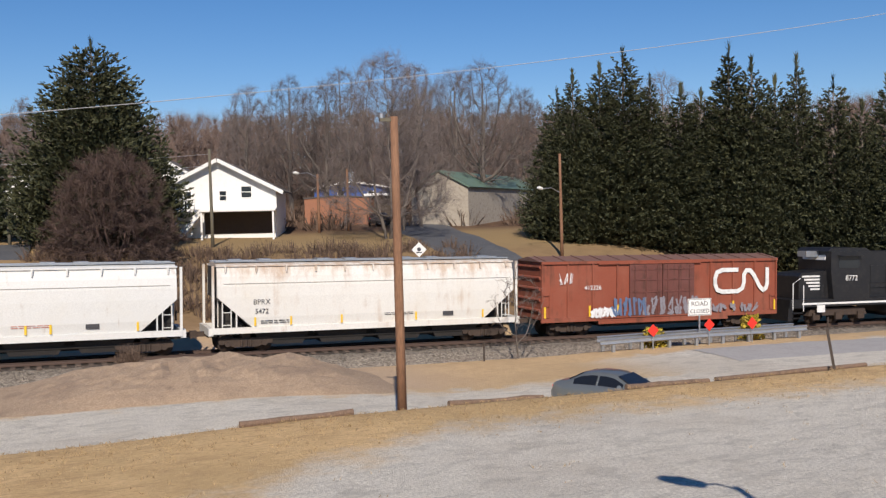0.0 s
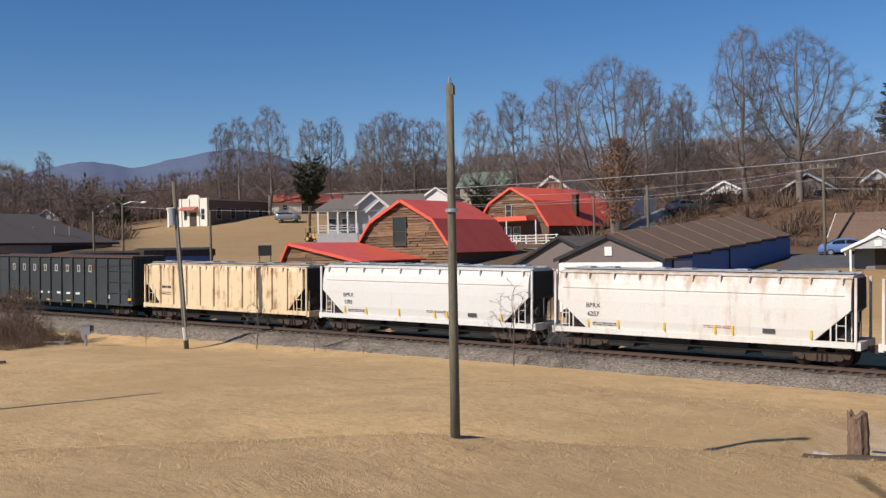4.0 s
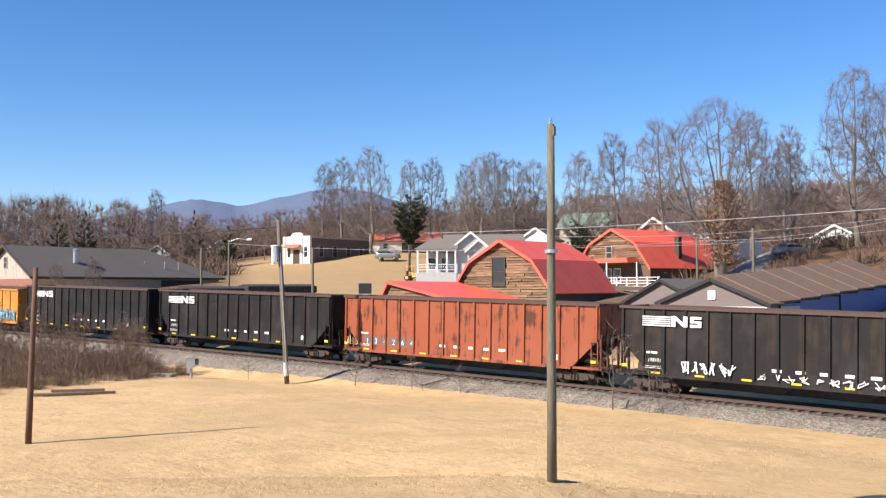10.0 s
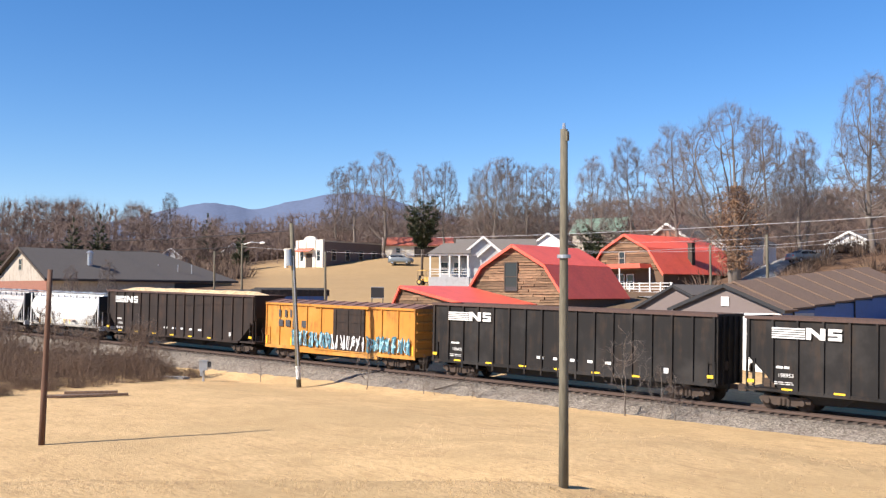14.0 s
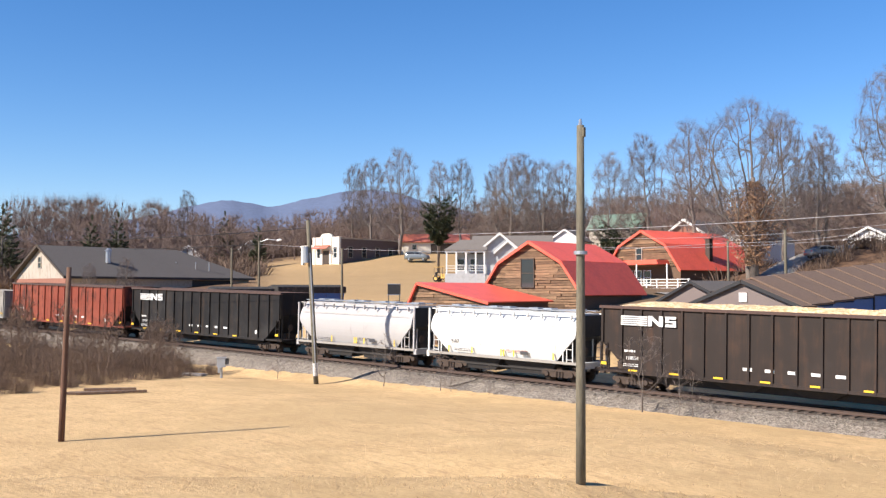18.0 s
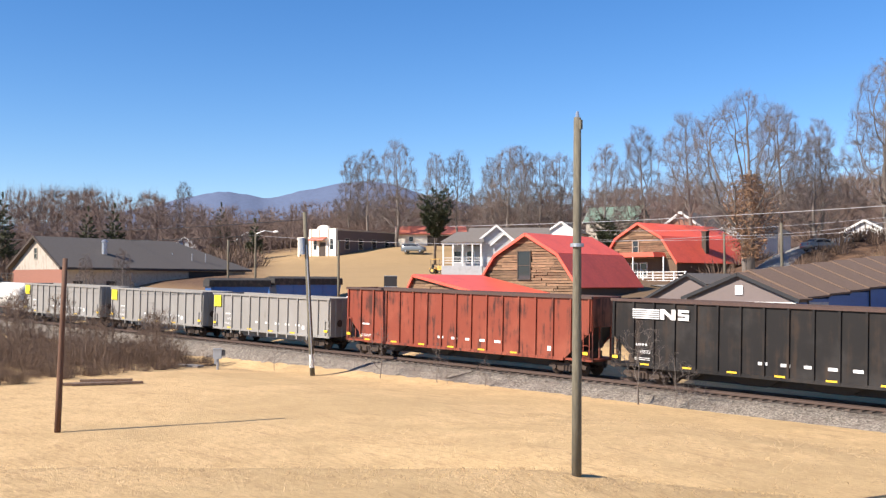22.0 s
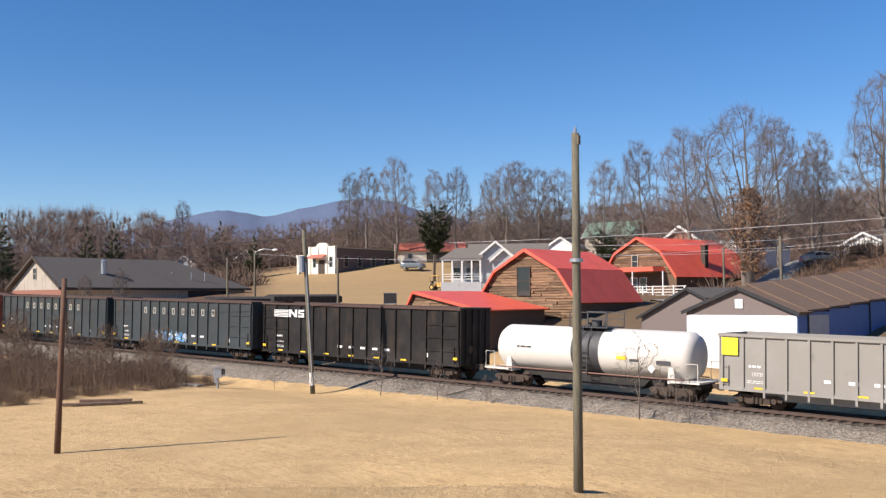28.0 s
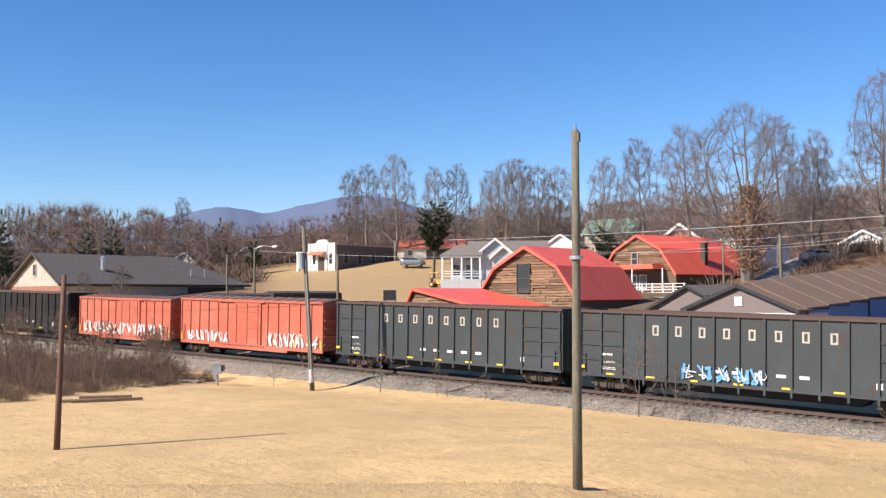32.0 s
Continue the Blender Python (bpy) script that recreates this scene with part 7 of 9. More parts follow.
def locomotive(label, L, number):
    ob = thing("locomotive", label, "locomotive")
    e = L / 2
    part("frame", Shape().box(-e + 0.3, e - 0.3, -1.5, 1.5, 1.15, 1.6), M_ENGINE, ob)
    part("nose", Shape().prism([(-e + 1.3, 1.6), (-e + 3.6, 1.6), (-e + 3.6, 3.35), (-e + 1.5, 3.2), (-e + 1.3, 3.0)], -1.05, 1.05), M_ENGINE, ob)
    st = Shape()
    for k in range(5):
        st.box(-e + 1.55 + 0.16 * k, -e + 2.9, -1.058, -1.052, 2.95 - k * 0.2, 3.06 - k * 0.2)
    part("nose_stripes", st, M_MARK_WHITE, ob, "white nose stripes")
    cab = part("cab", Shape().prism([(-e + 3.6, 1.6), (-e + 6.4, 1.6), (-e + 6.4, 4.55), (-e + 3.4, 4.55), (-e + 3.4, 3.35)], -1.5, 1.5), M_ENGINE, ob)
    part("cab_roof", Shape().prism([(-e + 3.2, 4.55), (-e + 6.6, 4.55), (-e + 6.2, 4.75), (-e + 3.5, 4.75)], -1.4, 1.4), M_ENGINE, ob)
    part("cab_window", Shape().box(-e + 4.0, -e + 5.6, -1.512, -1.502, 3.5, 4.2), M_GLASS, cab)
    part("sunshade", Shape().box(-e + 3.9, -e + 5.7, -1.85, -1.5, 4.25, 4.3), M_ENGINE, cab)
    digits(ob, number, -e + 5.0, 2.72, 0.48, M_MARK_WHITE, -1.503)
    part("number_board", Shape().box(-e + 3.34, -e + 3.39, -1.0, 1.0, 4.0, 4.3), M_MARK_WHITE, ob)
    part("headlight", Shape().box(-e + 2.4, -e + 3.4, -0.4, 0.4, 4.2, 4.55), M_STEEL, ob)
    part("long_hood", Shape().prism([(-e + 6.4, 1.6), (e - 1.0, 1.6), (e - 1.0, 4.3), (e - 1.3, 4.5), (-e + 6.4, 4.5)], -0.95, 0.95), M_ENGINE, ob)
    for i in range(9):
        x = -e + 7.0 + i * 1.25
        part("hood_door", Shape().box(x, x + 1.1, -0.975, -0.952, 1.8, 3.6), M_ENGINE, ob)
    part("radiator", Shape().box(e - 6.0, e - 1.6, -1.35, 1.35, 3.9, 4.6), M_ENGINE, ob)
    part("exhaust", Shape().box(-e + 9.5, -e + 10.6, -0.3, 0.3, 4.5, 4.85), M_ENGINE, ob)
    part("side_stripe", Shape().box(-e + 1.2, e - 1.2, -1.508, -1.502, 1.28, 1.40), M_MARK_WHITE, ob)
    part("fuel_tank", Shape().prism([(-2.6, 0.35), (2.6, 0.35), (2.9, 0.6), (2.9, 1.15), (-2.9, 1.15), (-2.9, 0.6)], -1.4, 1.4), M_ENGINE, ob)
    s = Shape()
    for i in range(12):
        x = -e + 1.0 + i * (L - 2.0) / 11
        s.tube([(x, -1.46, 1.6), (x, -1.46, 2.55)], 0.022, 5)
    s.tube([(-e + 6.6, -1.46, 2.55), (e - 1.0, -1.46, 2.55)], 0.025, 5)
    part("hand_rail", s, M_ENGINE, ob)
    part("step_rail", Shape().tube([(-e + 0.5, -1.5, 1.0), (-e + 0.5, -1.5, 2.6), (-e + 1.2, -1.3, 2.9)], 0.03, 5).tube([(-e + 1.3, -1.5, 0.9), (-e + 1.3, -1.5, 2.5)], 0.03, 5), M_MARK_WHITE, ob)
    for i in range(4):
        part("step", Shape().box(-e + 0.55, -e + 1.25, -1.5, -1.1, 0.45 + i * 0.32, 0.50 + i * 0.32), M_ENGINE, ob)
    part("pilot", Shape().prism([(-e + 0.2, 0.3), (-e + 0.6, 0.3), (-e + 0.6, 1.6), (-e + 0.3, 1.6)], -1.4, 1.4), M_ENGINE, ob)
    part("white_placard", Shape().box(-e + 2.3, -e + 2.9, -1.55, -1.53, 0.8, 1.25), M_MARK_WHITE, ob)
    for sgn in (-1, 1):
        fr = part("bogie", Shape().prism([(sgn * (e - 4.2) - 2.3, 0.55), (sgn * (e - 4.2) + 2.3, 0.55), (sgn * (e - 4.2) + 2.1, 1.0), (sgn * (e - 4.2) - 2.1, 1.0)], -1.2, 1.2), M_TRUCK, ob)
        for dx in (-1.75, 0, 1.75):
            for y in (-0.755, 0.755):
                piece("wheel", shared("wheel", wheel_shape, M_TRUCK, True), fr, pose(sgn * (e - 4.2) + dx, y, 0.44, 0, 0, 0 if y < 0 else 180))
            part("journal", Shape().box(sgn * (e - 4.2) + dx - 0.25, sgn * (e - 4.2) + dx + 0.25, -1.32, -1.2, 0.3, 0.75), M_TRUCK, fr)
    coupler(ob, L)
    return ob


TRAIN = []


def couple(ob, a, b):
    """a, b: where the car's two ends stand along the track at 16 s."""
    TRAIN.append((ob, (a + b) / 2, (b - a) / 2 - 1.9))


def build_train():
    couple(locomotive("black six-axle diesel locomotive with white nose stripes", 22.0, "8772"), 243.7, 265.7)
    cn = boxcar("oxide red boxcar with large white emblem and graffiti", 16.2, M_BOXRED, 1, top=4.2, door=(-2.4, 2.0), ribs=5, double=True, number="412326", door_mat=M_BOXDOOR)
    e = 8.0
    s = Shape()
    worm = [(5.05, 3.55), (3.95, 3.55), (3.58, 3.42), (3.45, 3.1), (3.45, 2.7), (3.6, 2.38), (3.95, 2.27), (5.05, 2.27), (5.4, 2.45), (5.5, 2.8), (5.5, 3.25), (5.68, 3.5), (5.95, 3.5), (6.2, 3.25),
            (6.65, 2.52), (6.9, 2.3), (7.12, 2.42), (7.2, 2.7), (7.2, 3.6)]
    for k, ((ax, az), (bx, bz)) in enumerate(zip(worm, worm[1:])):
        d = Vector((bx - ax, bz - az)).normalized()
        n, o = Vector((-d.y, d.x)) * 0.125, d * 0.05
        s.prism([(ax - o.x - n.x, az - o.y - n.y), (bx + o.x - n.x, bz + o.y - n.y), (bx + o.x + n.x, bz + o.y + n.y), (ax - o.x + n.x, az - o.y + n.y)], -1.552 - 0.0004 * k, -1.545)
    part("emblem", s, M_MARK_WHITE, cn, "large white emblem")
    for k, (x0, x1, mat) in enumerate(((-3.6, -1.2, M_SPRAY_DUSK), (-1.6, 2.2, M_SPRAY_VIOLET), (-4.9, -3.2, M_SPRAY_WHITE), (2.6, 6.6, M_SPRAY_VIOLET))):
        graffiti(cn, x0, x1, 1.05, 2.15 if k < 2 else 1.6, mat, -1.61, 30 + k, 7, 0.2)
    graffiti(cn, -6.9, -6.0, 2.9, 3.6, M_SPRAY_WHITE, -1.545, 36, 3, 0.05)
    couple(cn, 226.9, 243.1)
    for num, a, b, mat, seed in (("5472", 209.2, 225.6, M_CARWHITE_RUST, 2), ("5376", 191.6, 207.9, M_CARWHITE, 3), ("06090", 174.1, 190.3, M_CARWHITE, 4), ("6246", 157.0, 173.0, M_CARWHITE, 5),
                                 ("6264", 139.8, 155.9, M_CARWHITE_RUST, 6), ("6257", 122.8, 138.8, M_CARWHITE_RUST, 7), ("5783", 105.5, 121.5, M_CARWHITE, 8)):
        couple(covered_hopper("dirty white covered hopper car with dark slope sheets", b - a, num, mat, seed), a, b)
    tan = covered_hopper("rust-streaked cream covered hopper with outside ribs", 16.4, "460252", M_TANCAR, 9, top=4.15, ribs=True, bays=3, slope=1.5)
    couple(tan, 88.0, 104.4)
    W = M_MARK_WHITE
    couple(chip_car("faded green-grey open woodchip car with white lettering bars", 20.6, M_CARGREEN, 10, hopper=False, end_bays=True, word=1, number="139563", ribs=15), 66.3, 86.9)
    a = chip_car("black open woodchip hopper with white emblem and scrawled graffiti", 20.8, M_CARBLACK, 11, logo=W, number="198101")
    graffiti(a, -6.6, -3.4, 1.2, 1.9, M_SPRAY_WHITE, -1.605, 50, 6, 0.12)
    graffiti(a, -2.5, 7.6, 1.15, 1.55, M_SPRAY_WHITE, -1.605, 51, 14, 0.06)
    couple(a, 44.4, 65.2)
    a = chip_car("faded orange-red open woodchip hopper", 20.9, M_CARORANGE, 12, top=4.65)
    for k, ch in enumerate("134264"):
        part("number_patch", Shape().box(-8.35 + k * 0.82, -7.85 + k * 0.82, -1.512, -1.504, 1.45, 2.0), M_PATCH, a, "dark blue-grey number patch")
        lettering(ch, 0.5, M_MARK_WHITE, a, pose(-8.1 + k * 0.82, -1.52, 1.54, 90, 0, 0))
    couple(a, 22.3, 43.2)
    couple(chip_car("black open woodchip hopper with white emblem", 20.9, M_CARBLACK, 13, logo=W, number="198953"), 0.2, 21.1)
    couple(chip_car("black open woodchip car with white emblem", 20.2, M_CARBLACK, 14, hopper=False, logo=W, number="198402"), -21.4, -1.2)
    rb = boxcar("faded yellow boxcar with teal and white graffiti", 15.8, M_BOXYELLOW, 15, top=4.25, door=(-0.2, 3.0), ribs=5, door_mat=M_CARBROWN)
    s = Shape()
    for x in (-6.2, -5.5, -4.9, -4.5):
        s.box(x, x + 0.22, -1.552, -1.545, 3.2, 3.75)
    for x in (-6.2, -5.4, -4.6, -3.6):
        s.box(x, x + 0.5, -1.552, -1.545, 2.5, 3.0)
    part("emblem", s, M_MARK_DARK, rb, "dark block emblem")
    graffiti(rb, -4.6, -0.3, 1.1, 2.3, M_SPRAY_TEAL, -1.61, 60, 7, 0.3)
    graffiti(rb, -4.5, -0.4, 1.15, 2.3, M_SPRAY_SKY, -1.616, 64, 7, 0.12)
    graffiti(rb, -4.5, -0.4, 1.15, 2.2, M_MARK_DARK, -1.622, 65, 7, 0.07)
    graffiti(rb, -0.4, 3.2, 1.1, 2.2, M_SPRAY_WHITE, -1.62, 61, 7, 0.12)
    graffiti(rb, 3.2, 7.4, 1.1, 2.3, M_SPRAY_TEAL, -1.61, 62, 7, 0.26)
    graffiti(rb, 3.3, 7.3, 1.15, 2.2, M_SPRAY_SKY, -1.616, 66, 7, 0.12)
    graffiti(rb, 3.3, 7.3, 1.15, 2.2, M_MARK_DARK, -1.622, 67, 6, 0.07)
    couple(rb, -38.5, -22.7)
    couple(chip_car("brown-black woodchip hopper heaped with fresh chips", 20.9, M_CARBROWN, 16, logo=W, number="198554", load=True), -60.5, -39.6)
    couple(covered_hopper("clean white two-bay covered hopper", 12.2, "9107", M_CARWHITE, 17, top=4.1, bays=2, slope=1.5), -74.0, -61.8)
    couple(covered_hopper("dusty grey two-bay covered hopper", 12.2, "", M_HOPGREY, 18, top=4.1, bays=2, slope=1.5), -87.4, -75.2)
    couple(chip_car("black open woodchip hopper with white emblem", 21.0, M_CARBLACK, 19, logo=W, number="198533"), -110.3, -89.3)
    couple(chip_car("faded red open woodchip hopper", 21.0, M_CARRED, 20, top=4.65), -132.5, -111.5)
    for k, (a0, b0) in enumerate(((-148.4, -134.1), (-163.9, -149.7), (-179.9, -165.5))):
        g = chip_car("pale grey open coal car with a yellow end panel", b0 - a0, M_CARGREY, 21 + k, hopper=False, top=3.75, ribs=13, number="1073" + str(3 + k), name="coal_car")
        part("yellow_panel", Shape().box(-(b0 - a0) / 2 + 0.25, -(b0 - a0) / 2 + 1.15, -1.612, -1.604, 2.75, 3.65), M_BRIGHT_YELLOW, g)
        part("belly_tub", Shape().prism([(-5.0, 1.0), (5.0, 1.0), (4.6, 0.5), (-4.6, 0.5)], -1.0, 1.0), M_CARGREY, g)
        couple(g, a0, b0)
    couple(tank_car("white tank car with a dark centre band", 14.9, 24), -195.9, -181.0)
    couple(chip_car("black open woodchip car with white emblem", 20.4, M_CARBLACK, 25, hopper=False, end_bays=True, logo=W, number="198031", ribs=15), -218.2, -197.8)
    a = chip_car("faded green-grey woodchip car with lettering bars and blue graffiti", 20.2, M_CARGREEN, 26, hopper=False, end_bays=True, word=1, number="138447", ribs=15)
    graffiti(a, -3.4, 1.6, 1.15, 2.05, M_SPRAY_BLUE, -1.605, 70, 5, 0.2)
    graffiti(a, -3.3, 1.7, 1.2, 2.0, M_SPRAY_WHITE, -1.611, 71, 5, 0.06)
    couple(a, -239.6, -219.4)
    couple(chip_car("faded green-grey woodchip car with white lettering bars", 20.0, M_CARGREEN, 27, hopper=False, end_bays=True, word=1, number="139401", ribs=15), -260.6, -240.6)
    a = boxcar("sun-bleached red boxcar with white scrawls", 18.2, M_BOXPINK, 28, top=4.6, door=(-1.6, 1.8), ribs=7)
    graffiti(a, -8.0, -2.4, 1.1, 2.0, M_SPRAY_WHITE, -1.55, 80, 9, 0.14)
    graffiti(a, 2.6, 8.4, 1.1, 2.2, M_SPRAY_WHITE, -1.55, 81, 9, 0.14)
    couple(a, -280.0, -261.8)
    a = boxcar("sun-bleached red boxcar with white scrawls", 15.2, M_BOXPINK, 29, top=4.4, door=(-0.4, 2.8), ribs=6)
    graffiti(a, -6.5, 6.5, 1.1, 2.2, M_SPRAY_WHITE, -1.61, 82, 16, 0.12)
    couple(a, -296.4, -281.2)
    couple(chip_car("black open woodchip hopper", 20.6, M_CARBLACK, 30, number="198772"), -318.6, -298.0)


build_train()


# ---- the yard before the track ----
M_SKID = plain("yellow_machine_paint", (0.66, 0.40, 0.10), 0.5, vary=0.08, dirt=0.25, grime=(0.35, 0.22, 0.1))
M_RUBBER = plain("dusty_black_rubber", (0.03, 0.028, 0.026), 0.9, vary=0.3, dirt=0.5, grime=(0.14, 0.11, 0.08))
M_CARPAINT = plain("grey_green_car_paint", (0.17, 0.185, 0.185), 0.3, 0.4, vary=0.04, dirt=0.1, coat=0.6)
M_CARGLASS = plain("dark_car_glass", (0.012, 0.014, 0.018), 0.2, vary=0.0, dirt=0.0)
M_SIGNRED = plain("orange_red_reflector", (0.75, 0.035, 0.02), 0.5, vary=0.05, dirt=0.05)
M_ROTWOOD = plain("rotten_grey_wood", (0.19, 0.125, 0.085), 0.95, vary=0.5, scale=4, streak=6, grime=(0.07, 0.05, 0.035), dirt=0.8, bump=0.03)
M_DIRT = stone_mix("pale_brown_dirt", [(0.0, (0.29, 0.205, 0.135)), (0.6, (0.38, 0.275, 0.185)), (1.0, (0.44, 0.33, 0.23))], 26.0, 0.03)
M_DRYSTEM = plain("dry_brown_stems", (0.15, 0.10, 0.07), 0.9, vary=0.3, random_tint=0.3)
M_DUMPBLUE = plain("bright_blue_steel", (0.025, 0.12, 0.36), 0.45, vary=0.12, dirt=0.3)
M_CONCRETE = plain("broken_concrete", (0.36, 0.32, 0.28), 0.9, vary=0.2, dirt=0.4)
M_YELLOWBUSH = leafy("yellow_shrub_leaves", (0.30, 0.22, 0.02), (0.55, 0.42, 0.05))
M_PALE_ASPHALT = plain("pale_worn_asphalt", (0.36, 0.345, 0.33), 0.9, vary=0.12, scale=0.8, dirt=0.3, grime=(0.22, 0.2, 0.19))


def tyre(parent, x, y, r, w, rim_mat, name="wheel"):
    wh = part(name, Shape().tube([(x, y - w / 2, r), (x, y - w / 2 + 0.05, r), (x, y + w / 2 - 0.05, r), (x, y + w / 2, r)], [r * 0.86, r, r, r * 0.86], 22), M_RUBBER, parent, smooth=False)
    part("rim", Shape().tube([(x, y - w / 2 - 0.012, r), (x, y + w / 2 + 0.012, r)], r * 0.52, 16).tube([(x, y - w / 2 - 0.03, r), (x, y - w / 2 - 0.012, r)], r * 0.2, 10), rim_mat, wh)
    return wh


def skid_steer(m):
    ob = thing("skid_steer_loader", "yellow skid-steer loader parked on the gravel road", "loader", m)
    for y in (-0.66, 0.66):
        for x in (-0.52, 0.55):
            wh = tyre(ob, x, y, 0.39, 0.27, M_SKID)
            s = Shape()
            for k in range(16):
                a = k * math.pi / 8
                c = Vector((x + 0.39 * math.cos(a), y, 0.39 + 0.39 * math.sin(a)))
                d = Vector((-math.sin(a), 0, math.cos(a))) * 0.035
                n = Vector((math.cos(a), 0, math.sin(a))) * 0.025
                s.loft([[c - d - n + Vector((0, -0.13, 0)), c + d - n + Vector((0, -0.13, 0)), c + d + n + Vector((0, -0.13, 0)), c - d + n + Vector((0, -0.13, 0))],
                        [c - d - n + Vector((0, 0.13, 0)), c + d - n + Vector((0, 0.13, 0)), c + d + n + Vector((0, 0.13, 0)), c - d + n + Vector((0, 0.13, 0))]])
            part("tread", s, M_RUBBER, wh)
    part("chassis", Shape().prism([(-0.95, 0.25), (1.05, 0.25), (1.25, 0.45), (1.25, 0.95), (0.9, 1.05), (-0.85, 0.95), (-1.0, 0.6)], -0.5, 0.5), M_SKID, ob)
    part("engine_cover", Shape().prism([(0.5, 0.9), (1.3, 0.55), (1.36, 1.1), (1.2, 1.42), (0.62, 1.35)], -0.5, 0.5), M_BLACK, ob)
    for y in (-0.62, 0.55):
        part("side_tower", Shape().prism([(0.35, 0.70), (1.30, 0.42), (1.42, 0.5), (1.40, 1.35), (1.28, 1.86), (1.05, 1.80), (0.92, 1.42), (0.35, 1.05)], y - 0.05, y + 0.12), M_SKID, ob)
        part("lift_arm", Shape().prism([(1.34, 1.62), (1.30, 1.84), (0.2, 1.22), (-0.95, 1.15), (-1.12, 0.75), (-1.2, 0.42), (-1.08, 0.42), (-0.9, 0.95), (0.25, 1.0)], y - 0.10, y - 0.052), M_SKID, ob)
        part("lift_cylinder", Shape().tube([(-0.55, y - 0.13, 1.06), (0.55, y - 0.13, 1.14)], 0.035, 8), M_BLACK, ob)
    cab = part("cab_frame", Shape().prism([(-0.55, 1.05), (-0.42, 1.05), (-0.26, 1.90), (-0.40, 1.92)], -0.46, -0.36).prism([(-0.55, 1.05), (-0.42, 1.05), (-0.26, 1.90), (-0.40, 1.92)], 0.36, 0.46)
               .prism([(0.42, 1.05), (0.56, 1.05), (0.52, 1.92), (0.38, 1.92)], -0.46, -0.36).prism([(0.42, 1.05), (0.56, 1.05), (0.52, 1.92), (0.38, 1.92)], 0.36, 0.46), M_BLACK, ob)
    part("roof", Shape().prism([(-0.42, 1.88), (0.55, 1.88), (0.52, 1.99), (-0.34, 1.99)], -0.50, 0.50), M_TANKBAND, cab)
    s = Shape()
    for k in range(6):
        s.box(-0.42 + 0.15 * k, -0.40 + 0.15 * k, -0.445, -0.425, 1.05, 1.88)
    for k in range(4):
        s.box(-0.48, 0.48, -0.442, -0.428, 1.2 + 0.18 * k, 1.22 + 0.18 * k)
    part("side_screen", s, M_BLACK, cab)
    part("seat", Shape().box(-0.1, 0.35, -0.28, 0.28, 1.0, 1.15).box(0.25, 0.37, -0.28, 0.28, 1.15, 1.6), M_BLACK, cab)
    part("bucket_plate", Shape().prism([(-1.12, 0.08), (-1.0, 0.08), (-1.12, 0.62), (-1.24, 0.62)], -0.62, 0.62), M_BLACK, ob)
    for y in (-0.4, 0.4):
        part("fork", Shape().prism([(-1.95, 0.04), (-1.1, 0.04), (-1.1, 0.10), (-1.95, 0.07)], y - 0.06, y + 0.06), M_STEEL, ob)
    part("brand_bars", Shape().box(1.06, 1.20, -0.679, -0.672, 0.95, 1.08).box(1.06, 1.20, -0.679, -0.672, 1.14, 1.26).box(1.06, 1.20, -0.679, -0.672, 1.32, 1.44).box(1.08, 1.2, -0.679, -0.672, 1.5, 1.6), M_MARK_DARK, ob)
    part("rear_bumper", Shape().box(1.36, 1.56, -0.42, 0.42, 0.45, 0.75), M_BLACK, ob)


